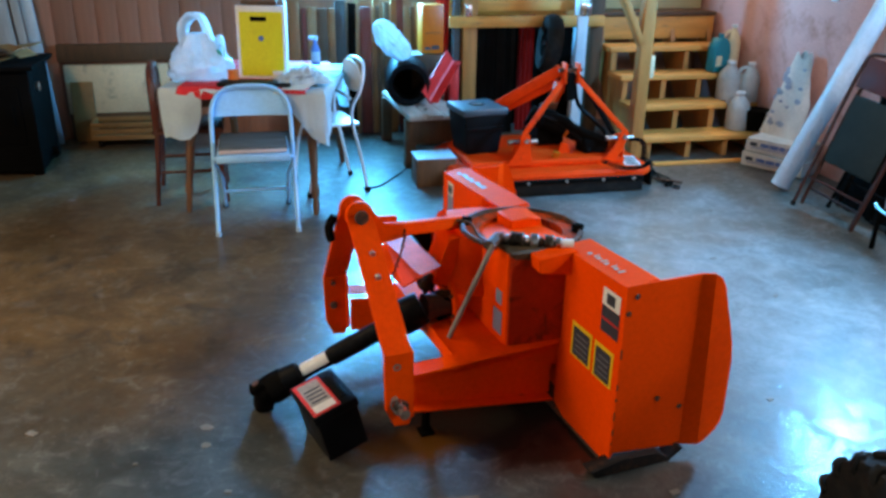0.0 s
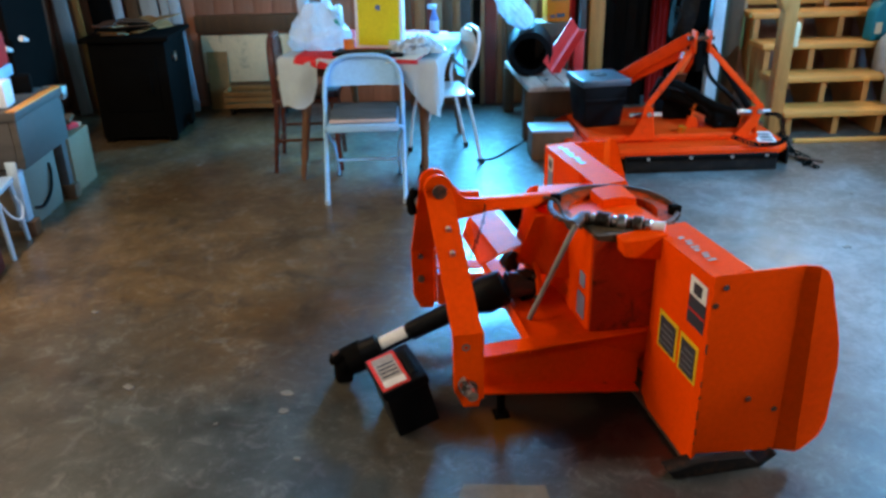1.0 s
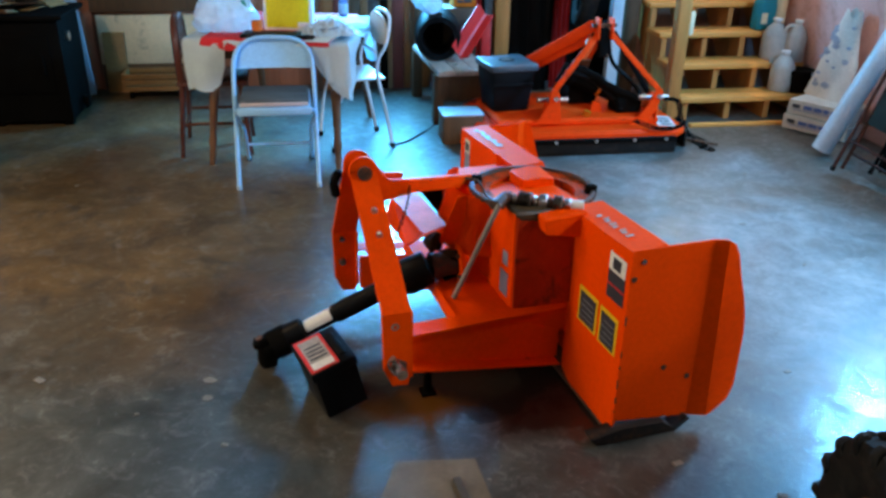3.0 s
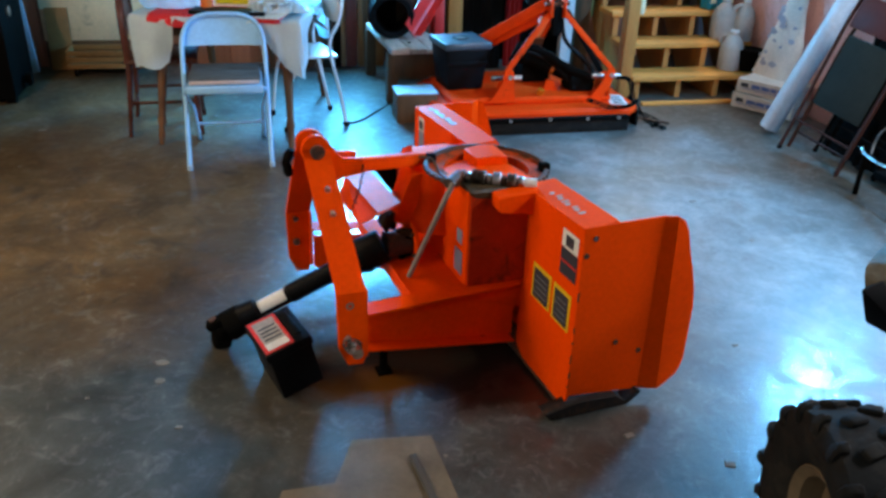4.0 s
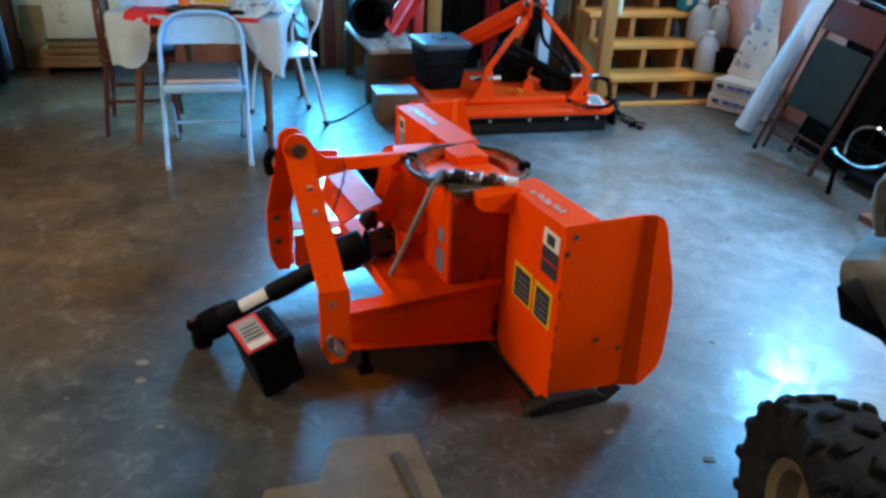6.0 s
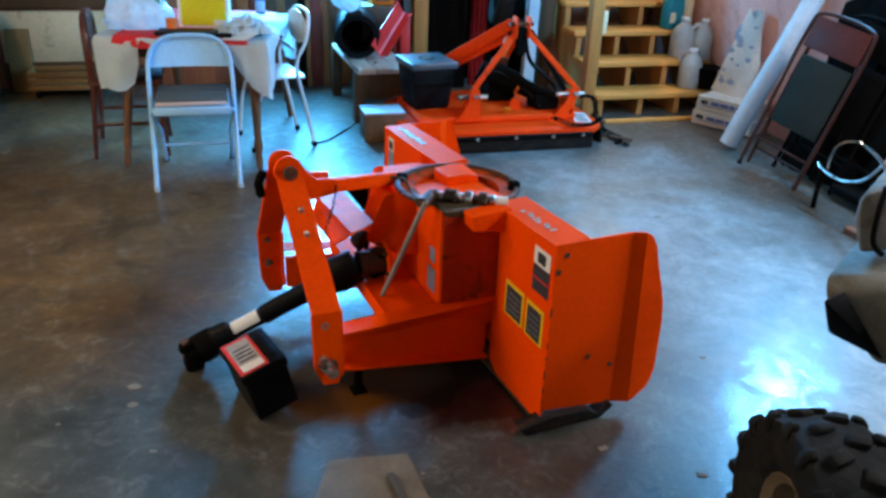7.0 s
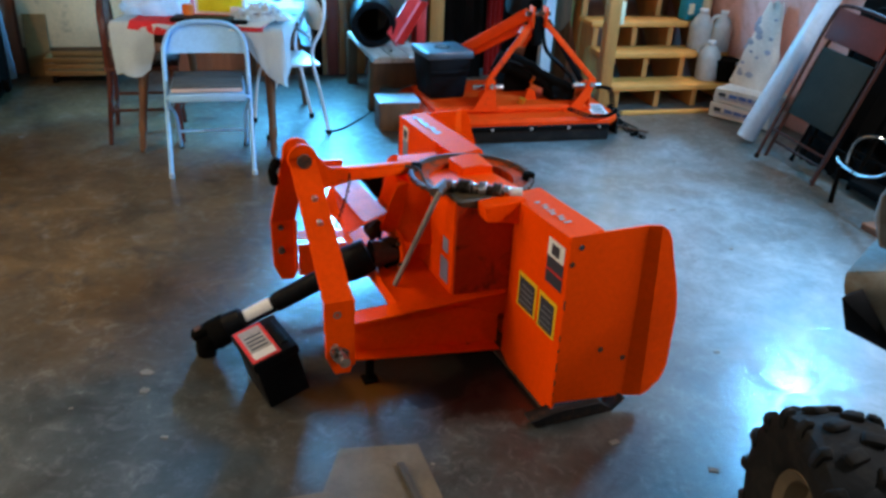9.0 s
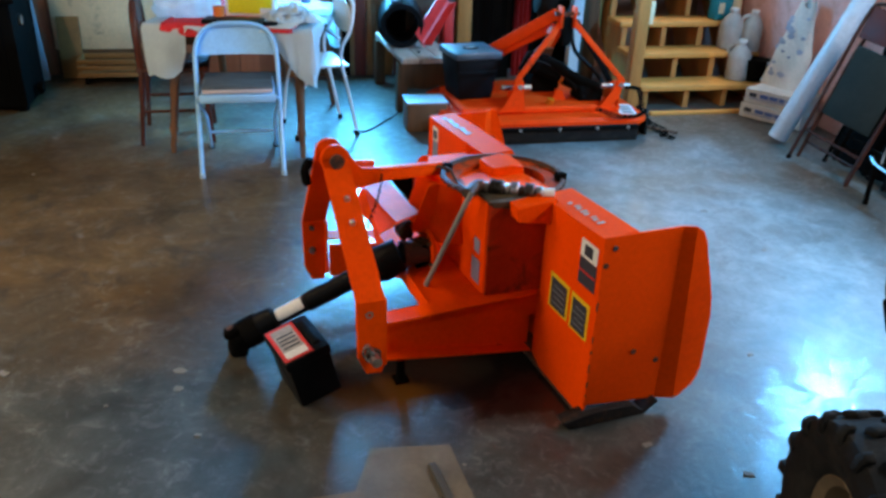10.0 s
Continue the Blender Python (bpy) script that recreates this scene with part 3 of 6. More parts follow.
    # hitch mast: two bent flat legs meeting at the top pin
    for way, y0, y1, zb, zk, za in ((1, 0.262, 0.605, 0.15, 0.405, 0.74), (-1, 1.06, 0.70, 0.085, 0.335, 0.735)):
        bm, t = nb(), 0.014
        wl, wr = -0.662, -0.572
        ring = [(wl, y0, zk), (wl + 0.004, y0, zb + 0.06), (wl + 0.03, y0, zb), (wr - 0.012, y0, zb - 0.004), (wr, y0, zb + 0.03), (wr, y0, zk)]
        low = [[bm.verts.new((x, y + way * o, z)) for x, y, z in ring] for o in (0, t)]
        hi = [[bm.verts.new((x, y1 + way * o, z)) for x, z in ((-0.676, za), (-0.590, za - 0.005))] for o in (0, t)]
        for k in (0, 1):
            bm.faces.new(low[k]), bm.faces.new((low[k][0], low[k][5], hi[k][1], hi[k][0]))
        for i in range(5):
            bm.faces.new((low[0][i], low[0][i + 1], low[1][i + 1], low[1][i]))
        bm.faces.new((low[0][0], hi[0][0], hi[1][0], low[1][0])), bm.faces.new((low[0][5], hi[0][1], hi[1][1], low[1][5]))
        bm.faces.new((hi[0][0], hi[0][1], hi[1][1], hi[1][0]))
        leg = part("mast_leg", bm, ORANGE, top, "", 20)
        # ear that holds the top pin and runs back to the brace
        a = [(-0.633 + 0.045 * math.cos(radians(k)), za + 0.0 + 0.045 * math.sin(radians(k))) for k in range(30, 200, 17)]
        part("mast_ear", prism(nb(), a + [(-0.676, za - 0.02), (-0.60, za - 0.115), (-0.485, za - 0.095), (-0.48, za - 0.045), (-0.545, za - 0.04), (-0.575, za - 0.012)], "y", y1 - 0.001 * way, y1 + way * 0.015), ORANGE, leg, "", 40)
        part("edge_flange", box(nb(), wr - 0.004, wr + 0.006, y0 - 0.012 * (1 - way), y0 + 0.04 if way > 0 else y0 + 0.012, zb + 0.02, zk, 0.002), ORANGE, leg)
        for z in (zb + 0.085, zb + 0.21):
            part("hole_rim", lathe(nb(), [(0.006, -0.0012), (0.012, -0.0012), (0.013, 0.001)], pose(-0.622, y0, z, 90, 0, 0) @ pose(0, 0, 0, 0, 180 if way > 0 else 0, 0), 14), STEEL if z > zb + 0.1 else RUSTY, leg)
        if way < 0:
            for z in (0.215, 0.312):
                part("leg_bolt", rod(nb(), (-0.628, y0 - t - 0.012, z), (-0.628, y0 - t + 0.004, z), 0.014 if z < 0.3 else 0.011, 10), STEEL, leg)
        for f in (0.30, 0.47):
            yy, zz = y0 + (y1 - y0) * (1 - f), zk + (za - zk) * (1 - f)
            part("bolt_hole", rod(nb(), (-0.622, yy - 0.004, zz), (-0.622, yy + 0.010, zz + 0.004), 0.009, 12), STEEL, leg)
    pin = part("top_pin", rod(nb(), (-0.632, 0.585, 0.737), (-0.632, 0.735, 0.737), 0.016, 16), RUSTY, top)
    part("pin_head", rod(nb(), (-0.632, 0.578, 0.737), (-0.632, 0.590, 0.737), 0.023, 16), RUSTY, pin)
    for y, z in ((0.24, 0.222), (1.09, 0.165)):
        p = part("hitch_pin", rod(nb(), (-0.615, y - 0.035, z), (-0.615, y + 0.05, z), 0.017, 14), STEEL, top, "worn steel hitch pin")
        part("pin_nut", rod(nb(), (-0.615, y + 0.0, z), (-0.615, y + 0.016, z), 0.027, 6), RUSTY, p)
    part("linch_pin", rod(nb(), (-0.640, 0.238, 0.268), (-0.603, 0.236, 0.212), 0.010, 12), STEEL, top, "worn steel linch pin")
    part("linch_ring", tube(nb(), [(-0.640, 0.238, 0.268), (-0.652, 0.232, 0.248), (-0.636, 0.228, 0.218), (-0.612, 0.230, 0.206)], 0.0035, 6, 4), STEEL, top)
    # braces from the mast to the housing
    bm = nb()
    bar(bm, (-0.49, 0.635, 0.68), (-0.19, 0.80, 0.615), 0.035, 0.012)
    bar(bm, (-0.49, 0.622, 0.665), (-0.19, 0.787, 0.600), 0.006, 0.045)
    part("top_brace", bm, ORANGE, top)
    part("channel_side", slab(nb(), ((-0.476, 0.847, 0.549), (-0.459, 0.489, 0.549), (-0.527, 0.489, 0.518), (-0.505, 0.847, 0.468)), 0.006), ORANGE, top)
    # two added dark sheets stand in for the shaded gap beside the drum
    part("fan_wing", prism(nb(), [(-0.257, 0.537), (-0.185, 0.541), (-0.178, 0.312), (-0.245, 0.387)], "y", 0.94, 0.946), shaded_orange, top)
    part("dirt_flap", prism(nb(), [(-0.350, 0.530), (-0.258, 0.537), (-0.247, 0.389), (-0.296, 0.452)], "y", 0.94, 0.946), DARK, top, "black sheet standing in for shade by the drum")
    # window reflection on the web put into a pinker orange
    part("channel_web", slab(nb(), ((-0.482, 0.847, 0.549), (-0.466, 0.489, 0.549), (-0.370, 0.548, 0.549), (-0.383, 0.874, 0.549)), -0.007), mat("pink_reflection_paint", (0.90, 0.10, 0.06), 0.40, var=0.3, scale=9, spec=0.012, bump=0.3), top, "glossy orange channel, window reflection in its colour")
    part("hose_end", rough_up(tube(nb(), [(-0.69, 0.77, 0.60), (-0.70, 0.76, 0.65), (-0.68, 0.75, 0.695)], 0.015), 0.006, 40), DARK, top, "dark lumpy hose end")
    # gear box, drive shaft and its guard
    gear = part("gear_box", rough_up(box(nb(), -0.36, -0.27, 0.62, 0.72, 0.292, 0.385, 0.025), 0.012, 25), DARK, top, "oily black cast gear box")
    grime = mat("caked_oily_dirt", (0.045, 0.022, 0.008), 0.7, var=0.5, scale=20, bump=0.6, dirt=(0.012, 0.008, 0.005), dirt_amount=0.5, spec=0.08)
    lump = nb()
    bmesh.ops.create_icosphere(lump, subdivisions=3, radius=0.030, matrix=pose(-0.378, 0.670, 0.43) @ Matrix.Diagonal((1.1, 1.2, 1.0, 1)))
    part("breather", rough_up(lump, 0.02, 26, 3.0), grime, gear, "breather caked with oily dirt")
    lump = nb()
    bmesh.ops.create_icosphere(lump, subdivisions=3, radius=0.020, matrix=pose(-0.325, 0.63, 0.40) @ Matrix.Diagonal((1.4, 1.0, 0.8, 1)))
    part("oil_plug", rough_up(lump, 0.014, 30, 8.0), grime, gear, "oil plug caked with dirt")
    part("gear_flange", lathe(nb(), [(0.052, -0.30), (0.086, -0.30), (0.086, -0.288), (0.052, -0.288), (0.052, -0.30)], Matrix.Translation((0, 0.655, 0.345)) @ pose(0, 0, 0, 0, 90, 0), 24), ORANGE, gear, "orange mounting flange")
    for k in range(6):
        a = radians(60 * k + 15)
        q = Vector((-0.302, 0.655 + 0.072 * math.cos(a), 0.345 + 0.072 * math.sin(a)))
        part("flange_bolt", rod(nb(), q, q + Vector((-0.010, 0, 0)), 0.008, 6), RUSTY, gear)
    part("gear_neck", lathe(nb(), [(0.05, -0.39), (0.045, -0.36), (0.04, -0.30)], Matrix.Translation((0, 0.655, 0.345)) @ pose(0, 0, 0, 0, 90, 0), 20), RUSTY, gear)
    p0, p1 = Vector((-0.40, 0.645, 0.352)), Vector((-0.925, 0.725, 0.085))
    m, n = axis_to(p0, p1)
    shaft = part("drive_shaft", lathe(nb(), [(0.0, -n / 2), (0.060, -n / 2), (0.066, -n / 2 + 0.08), (0.050, -n / 2 + 0.12), (0.036, -n / 2 + 0.15), (0.034, n * 0.12), (0.028, n * 0.125),
                                              (0.028, n / 2 - 0.11), (0.046, n / 2 - 0.10), (0.052, n / 2 - 0.03), (0.0, n / 2 - 0.02)], m, 24), BLACK, top, "black plastic guarded drive shaft")
    # label stuck on the upper side of the shaft only
    bm, turn = nb(), m.to_3x3()
    for k in range(24):
        a0, a1 = radians(15 * k), radians(15 * k + 15)
        if (turn @ Vector((math.cos(a0 + 0.13), math.sin(a0 + 0.13), 0))).z > 0.05:
            slab(bm, [m @ Vector((0.0288 * math.cos(a), 0.0288 * math.sin(a), z)) for a, z in ((a0, n * 0.14), (a1, n * 0.14), (a1, n * 0.31), (a0, n * 0.31))], 0.0008)
    part("shaft_label", bm, PAPER, shaft, "white printed label")
    yoke = part("yoke", rough_up(rod(nb(), m @ Vector((0, 0, n / 2 - 0.04)), m @ Vector((0, 0, n / 2 + 0.02)), 0.054, 18), 0.006, 30), DARK, shaft)
    for s in (-1, 1):
        part("yoke_ear", rough_up(box(nb(), -0.026, 0.026, s * 0.036 - 0.013, s * 0.036 + 0.013, n / 2, n / 2 + 0.08, 0.008, m), 0.004, 30), DARK, yoke)
    part("yoke_core", rough_up(box(nb(), -0.03, 0.03, -0.022, 0.022, n / 2, n / 2 + 0.06, 0.01, m), 0.008, 30), DARK, yoke)
    part("yoke_clamp", rough_up(box(nb(), -1.0, -0.935, 0.70, 0.765, 0.002, 0.085, 0.014), 0.008, 28), DARK, shaft, "dark clamp resting on the floor")
    part("yoke_cross", rod(nb(), m @ Vector((0, -0.055, n / 2 + 0.05)), m @ Vector((0, 0.055, n / 2 + 0.05)), 0.014, 10), RUSTY, yoke)
    # chute ring, worm drive and crank rod
    C = Vector((-0.03, 0.63, 0.612))
    part("chute_ring", lathe(nb(), [(0.200, -0.004), (0.215, -0.004), (0.217, 0.003), (0.212, 0.009), (0.203, 0.009), (0.200, -0.004)], Matrix.Translation(C), 44), RUSTY, top, "rusty toothed chute ring")
    bm = nb()
    for k in range(44):
        a = 2 * math.pi * k / 44
        box(bm, 0.213, 0.221, -0.006, 0.006, -0.004, 0.006, 0, Matrix.Translation(C) @ pose(0, 0, 0, 0, 0, math.degrees(a)))
    part("ring_teeth", bm, RUSTY, top)
    rust_orange = mat("rusty_orange_paint", (0.50, 0.05, 0.006), 0.75, var=0.4, scale=9, dirt=(0.10, 0.035, 0.012), dirt_amount=0.45, spec=0.06)
    part("chute_flange", lathe(nb(), [(0.150, -0.05), (0.150, -0.006), (0.202, -0.004), (0.202, -0.012), (0.157, -0.014), (0.157, -0.05)], Matrix.Translation(C), 40), rust_orange, top, "rust-streaked orange flange")
    part("chute_stub", rough_up(prism(nb(), [(0.075, 0.57), (0.07, 0.628), (0.02, 0.634), (-0.05, 0.628), (-0.06, 0.57)], "y", 0.665, 0.79, 0.004), 0.004, 20), ORANGE, top)
    part("drum_throat", lathe(nb(), [(0.0, -0.04), (0.152, -0.034)], Matrix.Translation(C), 32), rust_orange, top)
    for k in (335, 145):
        p = C + Vector((0.20 * math.cos(radians(k)), 0.20 * math.sin(radians(k)), 0.012))
        part("ring_clamp", rough_up(box(nb(), p.x - 0.018, p.x + 0.018, p.y - 0.016, p.y + 0.016, p.z - 0.03, p.z + 0.012, 0.006), 0.004, 40), DARK, top)
    w0, w1 = Vector((-0.20, 0.495, 0.645)), Vector((0.012, 0.365, 0.645))
    m, n = axis_to(w0, w1)
    worm = part("worm_drive", rough_up(lathe(nb(), [(0.0, -n / 2), (0.011, -n / 2), (0.011, n / 2), (0.0, n / 2)], m, 14), 0.001, 40), GREASY, top, "greasy steel worm and coupling")
    for k, (f0, f1, r, mt) in enumerate(((0.02, 0.13, 0.024, RUSTY), (0.15, 0.20, 0.019, STEEL), (0.22, 0.40, 0.028, GREASY), (0.42, 0.47, 0.019, STEEL), (0.49, 0.60, 0.026, STEEL), (0.62, 0.66, 0.018, RUSTY), (0.68, 0.80, 0.026, GREASY), (0.82, 0.90, 0.021, STEEL))):
        z0, z1 = -n / 2 + n * f0, -n / 2 + n * f1
        part("worm_collar", rough_up(lathe(nb(), [(0.008, z0), (r - 0.003, z0), (r, z0 + 0.003), (r - 0.002, (z0 + z1) / 2), (r, z1 - 0.003), (r - 0.003, z1), (0.008, z1)], m, 14), 0.0025, 45), mt, worm)
    grease = mat("caked_grease", (0.075, 0.045, 0.018), 0.5, var=0.5, scale=20, bump=0.6, dirt=(0.02, 0.014, 0.008), dirt_amount=0.5)
    part("worm_bracket", rough_up(prism(nb(), [(-0.20, 0.632), (-0.02, 0.634), (-0.01, 0.612), (-0.08, 0.592), (-0.19, 0.605)], "y", 0.375, 0.49, 0.006), 0.007, 22), grease, worm, "bracket caked with grease")
    part("worm_cap", rod(nb(), w1 + Vector((-0.02, 0.012, 0.0)), w1 + Vector((0.014, -0.008, 0.0)), 0.017, 12), PAPER, worm, "pale plastic cap")
    part("crank_rod", rod(nb(), (-0.235, 0.425, 0.655), (-0.352, 0.505, 0.293), 0.009, 10), mat("dull_grey_steel", (0.26, 0.245, 0.22), 0.45, 0.2, 0.2, 12), top, "bare steel crank rod")
    part("crank_joint", rough_up(rod(nb(), (-0.25, 0.43, 0.648), (-0.19, 0.49, 0.648), 0.018, 12), 0.003, 40), RUSTY, top)
    tube(bm := nb(), [(-0.245, 0.44, 0.66), (-0.24, 0.53, 0.645), (-0.235, 0.62, 0.66), (-0.262, 0.67, 0.655)], 0.005)
    part("hose", bm, RUSTY, top)
    part("hood_bracket", prism(nb(), [(-0.125, 0.628), (0.02, 0.64), (0.02, 0.60), (0.006, 0.555), (-0.115, 0.575)], "y", 0.315, 0.395, 0.004), ORANGE, top, "", 25)
    # parking stand and skid shoes
    stand = part("stand", rod(nb(), (-0.475, 0.40, 0.004), (-0.475, 0.40, 0.22), 0.014, 10), DARK, top)
    part("stand_foot", box(nb(), -0.50, -0.45, 0.375, 0.425, 0.0, 0.01, 0.002), DARK, stand)
    for y in (-0.002, W - 0.02):
        part("skid_shoe", prism(nb(), [(-0.085, 0.034), (-0.06, 0.004), (0.22, 0.0), (0.27, 0.04), (0.255, 0.05), (0.21, 0.012), (0.17, 0.05), (0.03, 0.052)], "y", y - 0.025, y + 0.028, 0.004), mat("worn_skid_steel", (0.018, 0.015, 0.013), 0.7, 0.0, 0.5, 16, dirt=(0.06, 0.03, 0.015), dirt_amount=0.3, bump=0.5, spec=0.15), top, "worn black skid shoe", 25)
    # thin chain hanging from the mast
    bm = nb()
    for k in range(11):
        z = 0.672 - 0.017 * k
        x = -0.485 - 0.045 * math.sin(k / 10 * math.pi / 2) * (k / 10)
        tube(bm, [(x + 0.005 * (k % 2), 0.59 + 0.005 * ((k + 1) % 2), z - 0.009), (x - 0.005 * (k % 2), 0.59 - 0.005 * ((k + 1) % 2), z), (x, 0.59, z + 0.009)], 0.0022, 5, 2, True)
    part("chain", bm, DARK, top)
    return top


snow_blower()


def battery():
    m = pose(-0.3677, 2.148, 0, 0, 0, 32.3) @ Matrix.Translation((-0.073, 0, 0.002)) @ pose(0, 0, 0, 0, -13.8, 0) @ Matrix.Translation((0.073, 0, 0))
    top = thing("battery", m, "black vehicle battery with a red-edged label leaning by the drive shaft", "battery")
    w, d, h = 0.071, 0.100, 0.188
    part("case", box(nb(), -w, w, -d, d, 0, h - 0.03, 0.006), BLACK, top)
    lid = part("lid", box(nb(), -w - 0.008, w + 0.006, -d - 0.005, d + 0.005, h - 0.034, h, 0.006), BLACK, top)
    part("label", box(nb(), -w - 0.002, 0.022, -d + 0.004, d - 0.006, h, h + 0.0015), RED, lid, "red-edged printed label")
    part("label_face", box(nb(), -w + 0.010, 0.012, -d + 0.016, d - 0.018, h + 0.001, h + 0.0025), LABEL_GREY, lid)
    part("label_face", box(nb(), -w + 0.010, 0.012, -d + 0.014, -d + 0.05, h + 0.002, h + 0.0032), PAPER, lid)
    for k in range(4):
        part("label_line", box(nb(), -w + 0.018, 0.004, -d + 0.065 + 0.022 * k, -d + 0.074 + 0.022 * k, h + 0.002, h + 0.0032), LABEL_DARK, lid)
    part("vent_cap", box(nb(), 0.032, 0.058, -d + 0.03, d - 0.03, h, h + 0.006, 0.003), BLACK, lid)
    return top


battery()


# ---- staircase and timber at the back ----
def staircase():
    top = thing("staircase", at(0, 0), "open pine staircase without risers beside the pink wall", "staircase")
    xl, xr, run, rise = 1.92, 2.96, 0.245, 0.186
    fronts = [(-1.355 + run * i, 0.165 + rise * i) for i in range(4)]
    zig = [(-1.33, 0.0)]
    for y, z in fronts:
        zig += [(y + 0.025, z - 0.038), (y + run + 0.025, z - 0.038)]
    zig += [(-0.28, 0.90), (-0.20, 0.90), (-0.20, 0.62), (-0.80, 0.0)]
    for x in (xl, 2.25, 2.56, 2.90):
        part("stringer", prism(nb(), zig, "x", x, x + 0.04), PINE_UP, top)
    for i, (y, z) in enumerate(fronts):
        part("tread", box(nb(), xl - 0.03, xr, y, y + 0.27, z - 0.038, z, 0.006), PINE, top)
    part("riser", box(nb(), xl - 0.01, xr, -0.305, -0.28, 0.745, 0.93, 0.003), PINE, top)
    part("landing", box(nb(), xl - 0.03, xr, -0.33, -0.015, 0.93, 0.965, 0.005), OLD_WOOD, top)
    part("sill", box(nb(), 1.90, 2.62, -1.53, -1.49, 0.0, 0.025, 0.004), PINE, top)
    return top


staircase()
box(b := nb(), 1.88, 2.99, -0.012, -0.002, 0.965, 1.64)
solid("wallboard", b, BEIGE, ROOM, "plain beige board behind the staircase", "board", kind="structure")


def timber_post():
    top = thing("timber_post", at(1.842, -1.29), "square pine post with a diagonal brace", "post")
    part("post", box(nb(), -0.045, 0.045, -0.045, 0.045, 0, 2.595, 0.006), PINE_UP, top)
    part("brace", bar(nb(), (-0.03, 0.0, 0.84), (-0.42, 0.0, 1.60), 0.04, 0.09, 0.004, (0, 1, 0)), PINE_UP, top)
    part("hook_block", rough_up(box(nb(), 0.045, 0.085, -0.03, 0.03, 0.60, 0.76, 0.012), 0.004, 20), CREAM, top, "cream plastic holder")
    return top


timber_post()


def timber_rack():
    top = thing("timber_rack", at(0, 0), "rough timber storage rack against the wall", "rack")
    part("upright", box(nb(), 0.69, 0.80, -0.55, -0.46, 0, 1.5, 0.005), PINE_UP, top)
    part("upright", box(nb(), 0.62, 0.672, -0.52, -0.44, 0, 1.5, 0.004), GREY_WOOD, top, "grey weathered upright")
    part("upright", box(nb(), 1.60, 1.69, -0.60, -0.52, 0, 1.5, 0.005), WHITE_PAINT, top, "white painted upright")
    part("upright", box(nb(), 1.74, 1.86, -0.52, -0.42, 0, 1.7, 0.005), OLD_WOOD, top)
    part("rail", box(nb(), 0.57, 1.83, -0.59, -0.551, 0.885, 0.968, 0.005), PINE, top)
    part("rail", box(nb(), 0.60, 1.75, -0.45, -0.41, 0.995, 1.075, 0.005), PINE, top)
    part("rail", box(nb(), 0.57, 1.83, -0.10, -0.05, 0.885, 0.968, 0.005), PINE, top)
    # added board stands in for the dark interior of the rack
    part("back_board", box(nb(), 0.60, 1.83, -0.04, -0.02, 0.0, 1.4, 0.003), DARK, top, "dark board added for the rack's dark inside")
    for x, z, w in ((0.71, 1.0, 0.05), (1.655, 1.0, 0.09)):
        part("bracket", box(nb(), x - w / 2, x + w / 2, -0.625, -0.605, z - 0.03, z + 0.06, 0.004), CHROME, top, "bright metal bracket")
    return top


timber_rack()
# dark and red covers hanging in the rack
for x0, x1, mt, lab, y in ((0.82, 1.17, BLACK, "black plastic sheet hanging in the rack", -0.36), (1.22, 1.35, mat("deep_red_paint", (0.32, 0.012, 0.010), 0.5, var=0.2, spec=0.1), "red sheet metal panel standing in the rack", -0.30), (0.50, 0.60, RED, "tall red metal panel beside the rack", -0.42)):
    bm = nb()
    n = 12
    cols = [[bm.verts.new((x0 + (x1 - x0) * i / n, y + 0.012 * math.sin(i * 1.9) + o, z)) for z in (0.0, 0.5, 0.95 if x0 > 0.55 else 1.35)] for i in range(n + 1) for o in (0, 0.006)]
    for i in range(n):
        for k in range(2):
            bm.faces.new((cols[2 * i][k], cols[2 * i + 2][k], cols[2 * i + 2][k + 1], cols[2 * i][k + 1]))
            bm.faces.new((cols[2 * i + 1][k], cols[2 * i + 1][k + 1], cols[2 * i + 3][k + 1], cols[2 * i + 3][k]))
    solid("plastic_sheet" if mt is BLACK else "sheet_metal", bm, mt, ROOM, lab, "sheet")


def small_wheel():
    top = thing("spare_wheel", at(1.34, -0.70, 0.775, 0, 8, -8), "small black rubber wheel hung on the timber rack", "wheel")
    m = pose(0, 0, 0, 0, 90, 0)
    part("tyre", lathe(nb(), [(0.11, -0.045), (0.15, -0.062), (0.20, -0.058), (0.218, -0.03), (0.222, 0), (0.218, 0.03), (0.20, 0.058), (0.15, 0.062), (0.11, 0.045), (0.11, -0.045)], m, 36), RUBBER, top)
    part("rim", lathe(nb(), [(0.0, -0.03), (0.03, -0.04), (0.04, -0.015), (0.10, -0.02), (0.112, -0.045), (0.112, 0.045), (0.10, 0.02), (0.0, 0.015)], m, 28), DARK, top)
    part("axle", rod(nb(), (-0.05, 0, 0), (0.09, 0, 0), 0.014, 10), STEEL, top)
    part("hanger", rod(nb(), (0.0, 0.0, 0.10), (0.0, 0.10, 0.20), 0.006, 8), DARK, top)
    return top


small_wheel()

# boards of many widths leaning against the panelled wall
rng = random.Random(4)
BOARD = mat("orange_brown_board", (0.26, 0.10, 0.028), 0.55, var=0.35, scale=3, stretch=(9, 9, 1), bump=0.3)
DARK_RED_BOARD = mat("dark_red_board", (0.16, 0.03, 0.02), 0.6, var=0.3, scale=3, stretch=(9, 9, 1))
TAN_BOARD = mat("tan_board", (0.30, 0.16, 0.07), 0.55, var=0.3, scale=3, stretch=(9, 9, 1), bump=0.3)
board_tones = [OLD_WOOD, BOARD, DARK_RED_BOARD, TAN_BOARD, OLD_WOOD, BOARD, GREY_WOOD, DARK, TAN_BOARD, DARK_RED_BOARD, BOARD, OLD_WOOD]
x = -0.66
